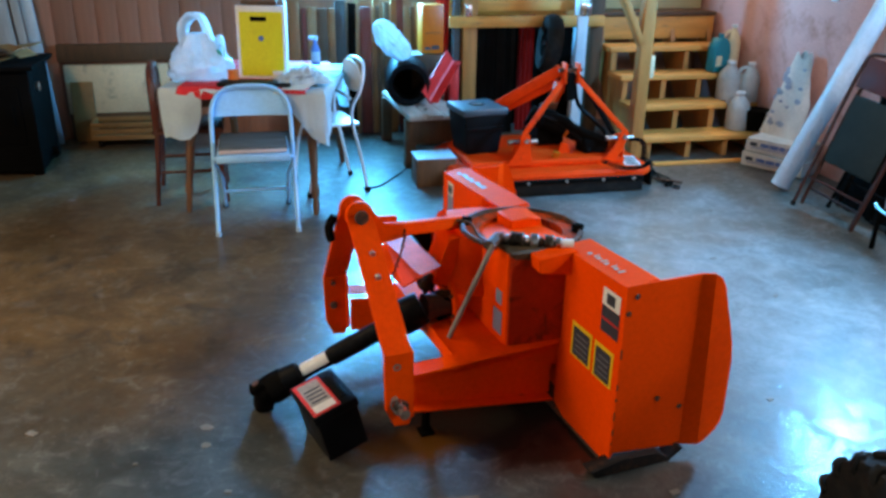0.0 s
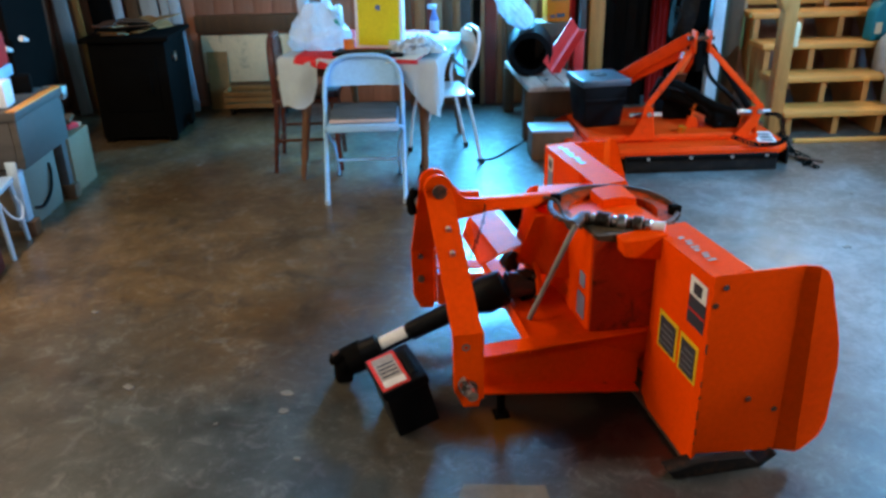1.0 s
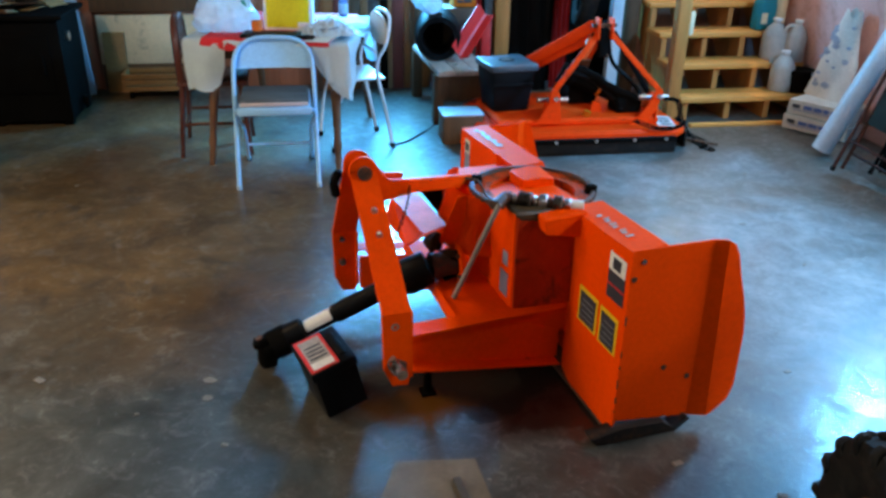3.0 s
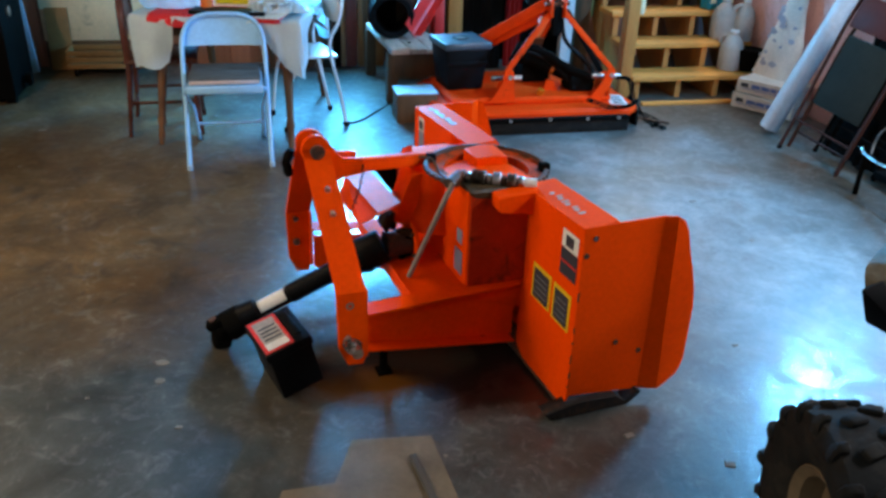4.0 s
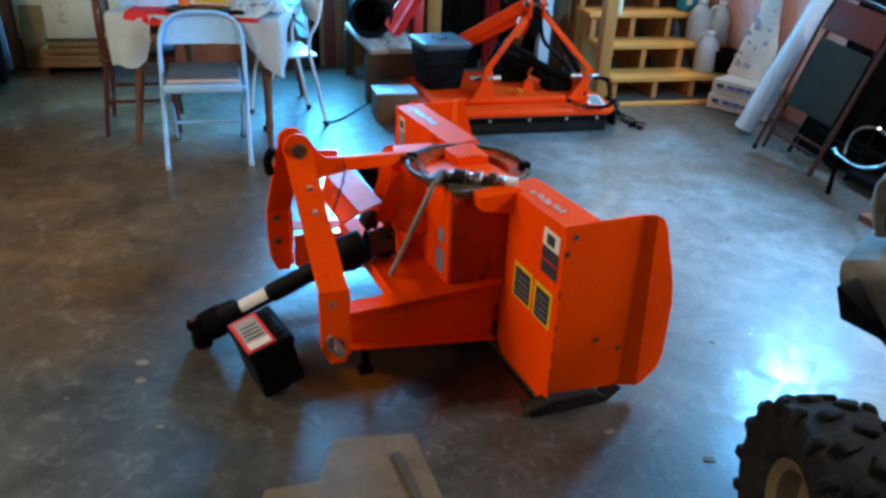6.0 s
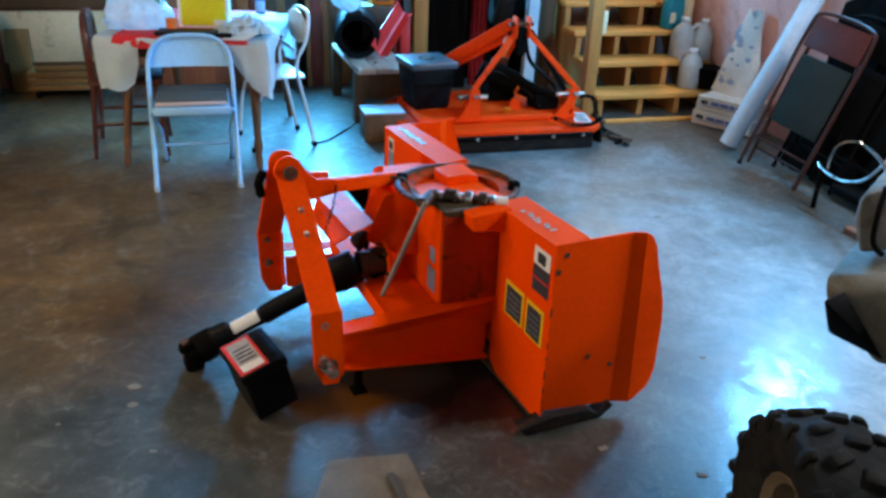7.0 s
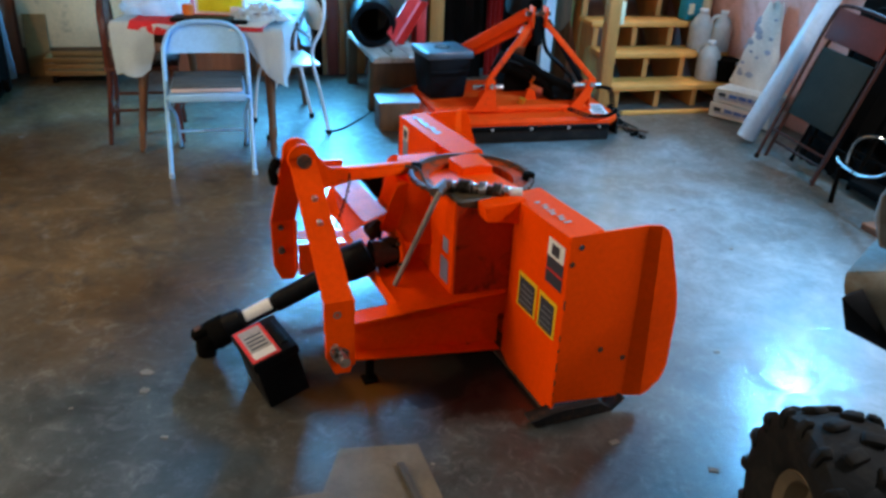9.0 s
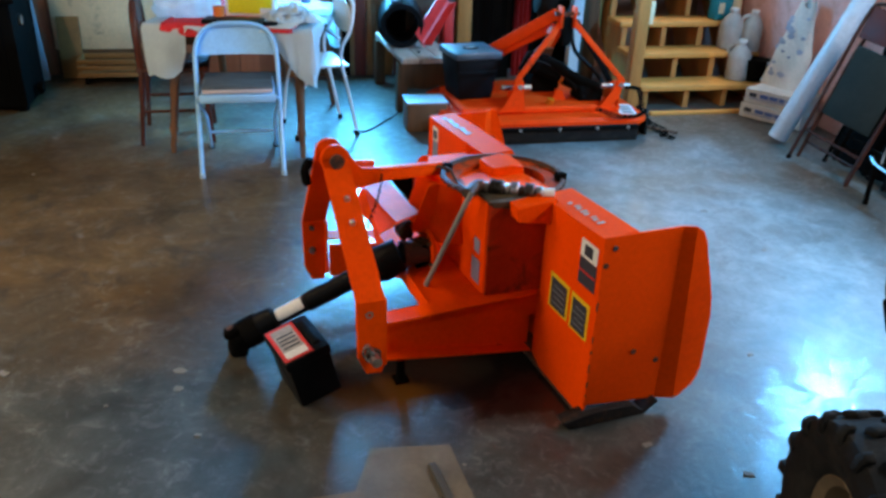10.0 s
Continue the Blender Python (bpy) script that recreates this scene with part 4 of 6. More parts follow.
for i in range(19):
    w = rng.uniform(0.03, 0.085)
    h = rng.uniform(0.98, 1.1)
    mt = board_tones[i % len(board_tones)]
    box(b := nb(), 0, w, -0.012, 0.012, 0, h, 0.003)
    solid("leaning_board", b, mt, at(x, -0.19 - rng.uniform(0, 0.03), 0.002, -rng.uniform(4.5, 6.0), rng.uniform(-1.5, 1.5), 0), "weathered board leaning against the panelled wall", "board", "leaning boards")
    x += w + rng.uniform(0.002, 0.012)


PALE_TOP = mat("worn_pale_bench_top", (0.55, 0.40, 0.33), 0.6, var=0.3, scale=5, stretch=(9, 1.2, 9), bump=0.3)


def low_bench():
    top = thing("low_bench", at(0.29, -0.80, 0, 0, 0, 3), "low rough wooden bench with a worn pale top", "bench")
    for i, x in enumerate((-0.19, -0.06, 0.07)):
        part("seat_board", box(nb(), x, x + 0.125, -0.50, 0.45, 0.345, 0.38, 0.005), PALE_TOP, top)
    for x in (-0.17, 0.17):
        for y in (-0.42, 0.36):
            part("leg", box(nb(), x - 0.035, x + 0.035, y - 0.04, y + 0.04, 0, 0.345, 0.004), OLD_WOOD, top)
    part("apron", box(nb(), -0.19, 0.19, -0.47, -0.445, 0.18, 0.343, 0.003), OLD_WOOD, top)
    return top


low_bench()


def drain_pipe():
    top = thing("drain_pipe", at(0.205, -0.80, 0.542, 0, 0, -8), "short black corrugated drain pipe lying on the low bench", "pipe")
    prof = []
    for k in range(12):
        y = -0.2 + 0.4 * k / 11
        prof += [(0.162 if k % 2 else 0.150, y), (0.162 if k % 2 else 0.150, y + 0.018)]
    prof = prof + [(0.0, 0.20), (0.0, 0.17), (0.115, 0.165), (0.112, -0.2), prof[0]]
    part("pipe_wall", lathe(nb(), prof, pose(0, 0, 0, -90, 0, 0), 40), BLACK, top)
    return top


drain_pipe()


def soft_bag(name, m, size, label, seed, material=FILM, handle=False):
    """A crumpled carrier bag, gathered at the top, with a looped handle."""
    top = thing(name, m, label, "bag")
    bm = nb()
    sx, sy, sz = size
    seg, rows = 72, 30
    if handle:
        prof = [(0.0, 0.46), (0.06, 0.50), (0.25, 0.52), (0.42, 0.49), (0.60, 0.40), (0.78, 0.30), (0.92, 0.24), (1.0, 0.21)]
    else:
        prof = [(0.0, 0.22), (0.06, 0.36), (0.25, 0.48), (0.50, 0.53), (0.72, 0.48), (0.88, 0.37), (0.96, 0.24), (1.0, 0.10)]
    rings = []
    for i in range(rows + 1):
        t = i / rows
        k = max(j for j in range(len(prof) - 1) if prof[j][0] <= t or j == 0)
        (t0, r0), (t1, r1) = prof[k], prof[k + 1]
        r = r0 + (r1 - r0) * min(1, max(0, (t - t0) / (t1 - t0)))
        ring = []
        for s in range(seg):
            a = 2 * math.pi * s / seg
            c, n = math.cos(a), math.sin(a)
            q = Vector((c * 2.2, n * 2.2, t * 3.2 + seed))
            f = r * (1 + 0.20 * noise.noise(q) + 0.13 * noise.noise(q * 2.7) + 0.05 * math.sin(a * 11 + seed + 3 * noise.noise(q)) * t)
            ring.append(bm.verts.new((c * f * sx, n * f * sy, sz * (0.72 if handle else 1.0) * (t + 0.03 * noise.noise(q * 1.7)))))
        rings.append(ring)
    for v in rings[0]:
        v.co.z = 0
    for a, c in zip(rings, rings[1:]):
        for s in range(seg):
            bm.faces.new((a[s], a[(s + 1) % seg], c[(s + 1) % seg], c[s]))
    bm.faces.new(rings[0][::-1]), bm.faces.new(rings[-1])
    rings_co = [[tuple(v.co) for v in ring] for ring in rings]
    body = part("bag_body", bm, material, top, "", 80)
    if handle:
        for y, lean in ((-0.02, 0.0), (0.03, 0.015)):
            tube(b2 := nb(), [(-0.20 * sx, y, sz * 0.45), (-0.24 * sx, y, sz * 0.72), (-0.17 * sx + lean, y, sz * 0.94), (0.0 + lean, y, sz * 0.985), (0.11 * sx, y, sz * 0.88), (0.17 * sx, y, sz * 0.66), (0.24 * sx, y, sz * 0.42)], 0.036, 8, 6, squash=0.35)
            part("bag_handle", rough_up(b2, 0.008, 18, seed), material, top, "", 80)
        b2 = tube(nb(), [(0.20 * sx, 0.0, sz * 0.40), (0.30 * sx, 0.0, sz * 0.58), (0.36 * sx, 0.0, sz * 0.66), (0.40 * sx, 0.0, sz * 0.52), (0.38 * sx, 0.0, sz * 0.36)], 0.030, 8, 5, squash=0.35)
        part("bag_handle", rough_up(b2, 0.008, 18, seed + 2), material, top, "drooping loop handle", 80)
        for a0, t0 in ((-2.6, 0.22), (-0.55, 0.55)):
            b2 = nb()
            k = rows * t0
            for i in range(5):
                for j in range(5):
                    v = rings_co[int(k) + i][(int((a0 % (2 * math.pi)) / (2 * math.pi) * seg) + j - 2) % seg]
                    b2.verts.new((v[0] * 1.015, v[1] * 1.015, v[2]))
            b2.verts.ensure_lookup_table()
            for i in range(4):
                for j in range(4):
                    if (i, j) not in ((0, 0), (3, 3), (0, 3)):
                        b2.faces.new([b2.verts[q] for q in (i * 5 + j, i * 5 + j + 1, i * 5 + j + 6, i * 5 + j + 5)])
            part("print", b2, GREEN, body, "green print", 80)
    return top


soft_bag("plastic_bag", at(0.19, -0.86, 0.71, 0, -42, 0), (0.17, 0.14, 0.34), "full white plastic bag lying on the drain pipe", 3.1)


def orange_carton():
    top = thing("carton", at(0.43, -0.55, 0.70, 0, 0, 6), "tall orange cardboard carton with dark print standing on a wooden box", "carton")
    part("carton_body", rough_up(box(nb(), -0.085, 0.085, -0.06, 0.06, 0.0, 0.36, 0.004), 0.003, 9), AMBER, top)
    for k, (x0, x1, z0, z1) in enumerate(((-0.06, -0.02, 0.03, 0.05), (-0.01, 0.05, 0.03, 0.06), (-0.06, 0.06, 0.15, 0.155))):
        part("print", box(nb(), x0, x1, -0.064, -0.061, z0, z1), LABEL_DARK, top)
    return top


orange_carton()
box(b := nb(), 0.27, 0.52, -0.66, -0.42, 0.0, 0.70, 0.006)
solid("wooden_box", b, OLD_WOOD, ROOM, "tall dark wooden box behind the low bench", "box")


def red_trough():
    top = thing("metal_trough", at(0, 0), "red painted sheet metal trough leaning behind the bench", "trough")
    a, c = Vector((0.33, -1.0, 0.41)), Vector((0.555, -0.80, 0.67))
    d = (c - a).normalized()
    up = Vector((0.0, 0.1, 1)).normalized()
    up = (up - d * up.dot(d)).normalized()
    q = d.cross(up)
    part("trough_side", slab(nb(), (a, c, c + up * 0.12, a + up * 0.12), 0.006), RED, top)
    part("trough_bottom", slab(nb(), (a, a + q * 0.08, c + q * 0.08, c), 0.006), RED, top)
    part("trough_edge", bar(nb(), a + up * 0.0, c + up * 0.0, 0.02, 0.05, 0.004, up), mat("pale_red_edge", (0.75, 0.16, 0.18), 0.35), top, "pale worn edge")
    part("trough_foot", box(nb(), 0.53, 0.60, -0.80, -0.74, 0.0, 0.66, 0.004), RED, top)
    return top


red_trough()


def step_crate():
    top = thing("wooden_crate", at(0.23, -1.62), "small wooden crate with a pale metal lid", "crate")
    for x0, x1, y0, y1 in ((-0.13, 0.13, -0.1, -0.082), (-0.13, 0.13, 0.082, 0.1), (-0.13, -0.112, -0.082, 0.082), (0.112, 0.13, -0.082, 0.082)):
        part("crate_board", box(nb(), x0, x1, y0, y1, 0, 0.183, 0.003), OLD_WOOD, top)
    part("crate_lid", box(nb(), -0.135, 0.135, -0.105, 0.105, 0.183, 0.196, 0.004), TINT_BLUE, top, "pale metal lid")
    part("crate_floor", box(nb(), -0.112, 0.112, -0.082, 0.082, 0.0, 0.012), BROWN_WOOD, top)
    return top


step_crate()


# ---- the finishing mower behind the blower ----
def mower():
    top = thing("mower", at(0, 0) @ Matrix.Diagonal((1, 1, 0.95, 1)), "red-orange tractor mower deck with a three-point hitch frame", "mower")
    deck = part("deck", prism(nb(), [(0.30, -1.90), (0.46, -2.015), (1.575, -2.015), (1.66, -1.93), (1.66, -1.25), (1.52, -1.08), (0.45, -1.08), (0.30, -1.25)], "z", 0.085, 0.150, 0.02), RED_ORANGE, top, "", 25)
    part("deck_top", prism(nb(), [(0.42, -1.86), (1.50, -1.86), (1.52, -1.25), (1.42, -1.15), (0.5, -1.15), (0.40, -1.3)], "z", 0.148, 0.195, 0.012), RED_ORANGE, deck, "", 25)
    skirt = part("front_skirt", box(nb(), 0.62, 1.555, -2.045, -2.018, 0.004, 0.112, 0.004), RUBBER, top, "black rubber front flap")
    part("skirt_strip", box(nb(), 0.62, 1.555, -2.052, -2.045, 0.085, 0.112, 0.002), DARK, skirt)
    for x in (0.757, 1.015, 1.268, 1.48):
        part("skirt_bolt", rod(nb(), (x, -2.058, 0.10), (x, -2.045, 0.10), 0.011, 8), STEEL, skirt)
    part("side_skirt", box(nb(), 1.655, 1.668, -1.95, -1.28, 0.004, 0.11, 0.002), RUBBER, top)
    part("deck_label", box(nb(), -0.055, 0.055, -0.12, 0.11, 0.150, 0.153, 0, pose(1.555, -1.815, 0, 0, 0, -12)), PAPER, deck, "white label with dark print")
    for k in range(3):
        part("label_line", box(nb(), -0.035, 0.04, -0.10 + 0.065 * k, -0.065 + 0.065 * k, 0.1525, 0.1545, 0, pose(1.555, -1.815, 0, 0, 0, -12)), LABEL_DARK, deck)
    # hitch brackets and mast bars
    for x, shape in ((0.745, [(0.64, 0.165), (0.84, 0.165), (0.825, 0.25), (0.815, 0.37), (0.79, 0.405), (0.755, 0.395), (0.745, 0.30), (0.70, 0.215)]),
                     (1.43, [(1.285, 0.145), (1.405, 0.145), (1.475, 0.26), (1.505, 0.37), (1.48, 0.40), (1.45, 0.385), (1.425, 0.29), (1.35, 0.20)])):
        # a plate that flares towards the deck, with a web behind it
        br = part("hitch_bracket", prism(nb(), shape, "y", -1.875, -1.86, 0.003), RED_ORANGE, top, "", 25)
        part("bracket_plate", prism(nb(), [(-1.862, 0.17), (-1.60, 0.19), (-1.68, 0.30), (-1.76, 0.345), (-1.862, 0.33)], "x", x + 0.04, x + 0.054, 0.003), RED_ORANGE, br, "", 25)
        part("bracket_bolt", rod(nb(), (x + 0.045, -1.885, 0.34), (x + 0.045, -1.87, 0.34), 0.016, 8), STEEL, br)
        part("hitch_pin", rod(nb(), (x - 0.05, -1.78, 0.31), (x + 0.15, -1.78, 0.31), 0.017, 12), STEEL, br)
    for x0, x1 in ((0.785, 1.07), (1.475, 1.16)):
        part("mast_bar", bar(nb(), (x0, -1.84, 0.385), (x1, -1.75, 0.735), 0.014, 0.036, 0.003, (1, 0, 0.4)), RED_ORANGE, top)
    part("mast_head", box(nb(), 1.06, 1.075, -1.78, -1.70, 0.70, 0.84, 0.006), RED_ORANGE, top)
    part("mast_head", box(nb(), 1.15, 1.165, -1.78, -1.70, 0.70, 0.84, 0.006), RED_ORANGE, top)
    part("mast_core", box(nb(), 1.085, 1.145, -1.76, -1.71, 0.58, 0.77, 0.008), DARK, top, "black top link block")
    part("rear_plate", slab(nb(), ((0.97, -1.30, 0.20), (1.13, -1.30, 0.20), (1.12, -1.52, 0.52), (1.00, -1.52, 0.52)), 0.012), mat("brown_primer", (0.16, 0.055, 0.025), 0.6, var=0.3), top, "brown primered plate")
    part("mast_pin", rod(nb(), (1.03, -1.74, 0.79), (1.19, -1.74, 0.79), 0.014, 12), RUSTY, top)
    for z0, z1, y in ((0.47, 0.785, -1.70), (0.41, 0.69, -1.66)):
        part("top_stay", bar(nb(), (0.60, y + 0.40, z0 - 0.10), (1.06, y, z1), 0.045, 0.075 if z1 > 0.7 else 0.05, 0.006), RED_ORANGE, top)
    part("side_link", bar(nb(), (1.19, -1.70, 0.74), (1.50, -1.66, 0.30), 0.02, 0.035, 0.004, (1, 0, 0.4)), DARK, top, "black steel side link")
    part("hydraulic_hose", tube(nb(), [(1.14, -1.66, 0.80), (1.19, -1.62, 0.70), (1.24, -1.60, 0.52), (1.36, -1.62, 0.40), (1.44, -1.66, 0.30), (1.40, -1.72, 0.22)], 0.014), BLACK, top)
    part("hydraulic_hose", tube(nb(), [(0.86, -1.58, 0.34), (0.96, -1.60, 0.44), (1.10, -1.62, 0.40), (1.22, -1.70, 0.30), (1.28, -1.76, 0.22)], 0.013), BLACK, top)
    part("hub_lump", rough_up(box(nb(), 1.24, 1.42, -1.76, -1.60, 0.195, 0.30, 0.02), 0.015, 20), DARK, top, "greasy black hub")
    part("rear_stay", bar(nb(), (1.11, -1.72, 0.76), (1.12, -1.15, 0.20), 0.03, 0.05, 0.004), RED_ORANGE, top)
    part("pivot_lamp", rod(nb(), (1.005, -1.74, 0.66), (1.03, -1.73, 0.70), 0.018, 10), AMBER, top, "amber reflector")
    part("grease_cap", rough_up(rod(nb(), (1.02, -1.80, 0.195), (1.03, -1.81, 0.235), 0.024, 10), 0.005, 30), AMBER, top, "amber plastic cap")
    part("deck_lug", prism(nb(), [(1.08, 0.19), (1.17, 0.19), (1.15, 0.26), (1.10, 0.27)], "y", -1.70, -1.68, 0.003), RED_ORANGE, top)
    part("shaft_cover", rough_up(tube(nb(), [(0.92, -1.50, 0.36), (1.00, -1.55, 0.45), (1.12, -1.62, 0.42), (1.24, -1.70, 0.34), (1.38, -1.76, 0.29)], 0.034, 10, 6), 0.012, 22), DARK, top, "crumpled black shaft boot")
    # gear box and drive shaft
    gear = part("gear_box", rough_up(box(nb(), 0.98, 1.20, -1.52, -1.30, 0.195, 0.36, 0.03), 0.012, 18), DARK, top, "black cast gear box")
    part("gear_cover", lathe(nb(), [(0.0, 0.06), (0.09, 0.06), (0.11, 0.0)], Matrix.Translation((1.09, -1.41, 0.355)), 22), DARK, gear)
    m, n = axis_to((0.92, -1.52, 0.44), (1.40, -1.68, 0.225))
    shaft = part("drive_shaft", lathe(nb(), [(0.0, -n / 2), (0.068, -n / 2), (0.070, -n / 2 + 0.09), (0.046, -n / 2 + 0.12), (0.046, n / 2 - 0.14), (0.062, n / 2 - 0.11), (0.062, n / 2), (0.0, n / 2)], m, 20), DARK, top, "black guarded drive shaft")
    part("shaft_ring", lathe(nb(), [(0.047, 0.0), (0.052, 0.01), (0.047, 0.02)], m, 20), AMBER, shaft, "amber bearing ring")
    for way in ([(1.30, -1.97, 0.20), (1.42, -2.02, 0.165), (1.56, -2.0, 0.16), (1.66, -1.90, 0.16)],
                [(1.56, -1.80, 0.30), (1.66, -1.77, 0.27), (1.71, -1.77, 0.13), (1.76, -1.86, 0.02), (1.80, -2.06, 0.012)],
                [(1.66, -1.80, 0.16), (1.72, -1.76, 0.06), (1.80, -1.70, 0.012), (1.83, -1.90, 0.012), (1.76, -2.00, 0.012)]):
        bm = nb()
        run = smooth_path(way, 7)
        for k, p in enumerate(run):
            tube(bm, [p + Vector((0.018, 0.008 * (k % 2), 0)), p + Vector((0, 0.0, 0.010)), p + Vector((-0.018, -0.008 * (k % 2), 0)), p + Vector((0, 0, -0.010))], 0.0045, 5, 3, True)
        part("chain", bm, DARK, top, "dark steel check chain")
    part("limit_bar", bar(nb(), (1.60, -1.72, 0.02), (1.88, -1.98, 0.02), 0.03, 0.012, 0.003), RUSTY, top)
    return top


mower()


def black_case():
    top = thing("plastic_case", at(0.545, -1.52, 0.186, 0, 0, 8), "black plastic case with a flat lid standing on the mower", "case")
    bm = box(nb(), -0.150, 0.150, -0.155, 0.155, 0, 0.27, 0.018)
    for v in bm.verts:
        k = 0.80 + 0.20 * v.co.z / 0.27
        v.co.x, v.co.y = v.co.x * k, v.co.y * k
    part("case_body", bm, BLACK, top)
    # bluish window reflection on the lid put into its base colour
    lid = part("case_lid", box(nb(), -0.162, 0.162, -0.166, 0.166, 0.266, 0.312, 0.012), mat("black_lid_blue_sheen", (0.035, 0.055, 0.07), 0.36, var=0.3, scale=7, spec=0.6, coat=0.25), top, "glossy flat lid")
    part("lid_handle", lathe(nb(), [(0.0, 0.315), (0.055, 0.315), (0.055, 0.311)], None, 20), BLACK, lid, "dark round emblem")
    part("lid_handle", box(nb(), -0.03, 0.03, -0.008, 0.008, 0.314, 0.318, 0.001), LABEL_GREY, lid)
    part("front_rib", box(nb(), -0.135, 0.135, -0.158, -0.146, 0.17, 0.19, 0.003), BLACK, top)
    return top


black_case()


# ---- along the pink wall ----
def cement_bag(m, label, size, seed):
    top = thing("cement_bag", m, label, "bag", "stacked paper bags")
    w, d, h = size
    bm = nb()
    box(bm, -w / 2, w / 2, -d / 2, d / 2, 0, h)
    bmesh.ops.subdivide_edges(bm, edges=bm.edges[:], cuts=7, use_grid_fill=True)
    for v in bm.verts:
        k = (1 - (2 * abs(v.co.x) / w) ** 4) * (1 - (2 * abs(v.co.y) / d) ** 4)
        v.co.z = v.co.z * (0.86 + 0.14 * k) + h * 0.05 * (1 - k)
    rough_up(bm, 0.006, 12, seed)
    lo = min(v.co.z for v in bm.verts)
    for v in bm.verts:
        v.co.z -= lo
    part("paper_sack", bm, KRAFT, top, "", 50)
    for x0, x1 in ((-0.42, -0.30), (-0.24, -0.10), (-0.08, 0.06), (0.08, 0.17), (0.20, 0.36)):
        part("print", box(nb(), w * x0, w * x1, -d / 2 - 0.009, -d / 2 - 0.004, h * 0.46, h * 0.70), LABEL_DARK if x0 < -0.25 else BLUE, top, "dark blue printing")
    part("print", box(nb(), -w * 0.40, w * 0.36, -d / 2 - 0.008, -d / 2 - 0.004, h * 0.34, h * 0.38), BLUE, top)
    return top


BAGDIR = -62
cement_bag(at(2.80, -1.73, 0.0, 0, 0, BAGDIR), "white paper cement bag with blue print lying on the floor", (0.46, 0.30, 0.112), 1.0)
cement_bag(at(2.81, -1.72, 0.108, 0, 0, BAGDIR + 3), "white paper cement bag with blue print stacked on another", (0.44, 0.29, 0.112), 2.0)


PRINT_TONE = mat("faded_blue_print", (0.36, 0.38, 0.46), 0.7, var=0.3)


def sack_width(t):
    """Half the width of a gathered sack, t from its foot to its mouth."""
    return 0.21 * (1 - t) ** 0.9 + 0.055 * t + 0.03 * max(0, t - 0.8)


def upright_bag():
    top = thing("feed_bag", at(2.85, -1.62, 0.215, 0, 0, -82), "open white paper feed bag with blue pattern", "bag")
    bm = nb()
    rows, seg = 14, 28
    rings = []
    for i in range(rows + 1):
        t = i / rows
        wx, wy = sack_width(t), 0.085 * (1 - 0.55 * t)
        ring = []
        for s in range(seg):
            a = 2 * math.pi * s / seg
            k = 1 + 0.10 * noise.noise(Vector((math.cos(a) * 2, math.sin(a) * 2, t * 6)))
            ring.append(bm.verts.new((wx * k * math.cos(a) + 0.03 * t, wy * k * math.sin(a) + 0.05 * t, 0.58 * t + 0.03 * t * math.cos(3 * a))))
        rings.append(ring)
    for a, c in zip(rings, rings[1:]):
        for s in range(seg):
            bm.faces.new((a[s], a[(s + 1) % seg], c[(s + 1) % seg], c[s]))
    bm.faces.new(rings[0][::-1])
    part("sack", bm, KRAFT, top, "", 50)
    rg = random.Random(9)
    for k in range(26):
        t = rg.uniform(0.08, 0.85)
        a = rg.uniform(-2.4, -0.7)
        wx, wy = sack_width(t) * 1.06, 0.085 * (1 - 0.55 * t) * 1.12
        p = Vector((wx * math.cos(a) + 0.03 * t, wy * math.sin(a) + 0.05 * t, 0.58 * t))
        blot = nb()
        bmesh.ops.create_icosphere(blot, subdivisions=1, radius=rg.uniform(0.012, 0.032), matrix=Matrix.Translation(p) @ Matrix.Diagonal((1.5, 0.10, 0.8, 1)))
        part("print", blot, PRINT_TONE, top)
    return top


upright_bag()


def jug(m, h, w, label, material=JUG, capmat=WHITE_PAINT):
    top = thing("plastic_jug", m, label, "jug", "jugs on the stairs")
    part("jug_body", lathe(nb(), [(0.0, 0), (w * 0.48, 0), (w * 0.5, 0.015), (w * 0.5, h * 0.56), (w * 0.47, h * 0.64), (w * 0.36, h * 0.76), (w * 0.19, h * 0.87), (w * 0.16, h * 0.88), (w * 0.16, h * 0.95), (0, h * 0.95)], None, 8), material, top, "", 50)
    part("cap", rod(nb(), (0, 0, h * 0.945), (0, 0, h), w * 0.19, 16), capmat, top)
    part("jug_handle", tube(nb(), [(0, w * 0.40, h * 0.52), (0, w * 0.58, h * 0.68), (0, w * 0.42, h * 0.84), (0, w * 0.14, h * 0.86)], w * 0.09), material, top)
    return top


jug(at(2.75, -1.18, 0.167, 0, 0, 30), 0.29, 0.18, "milky plastic jug standing on the lowest tread")
jug(at(2.78, -0.95, 0.353, 0, 0, -20), 0.30, 0.19, "milky plastic jug standing on the second tread")
jug(at(2.90, -1.04, 0.353, 0, 0, 75), 0.30, 0.16, "milky plastic jug standing on the second tread beside another")
jug(at(2.92, -0.70, 0.539, 0, 0, 75), 0.36, 0.13, "cream plastic jug standing on the third tread", CREAM)
rod(b := nb(), (0, 0, 0), (0, 0, 0.16), 0.09, 24, 0.11)
solid("dark_bucket", b, DARK, at(2.87, -1.22, 0.167), "dark plastic bucket standing on the lowest tread", "bucket")


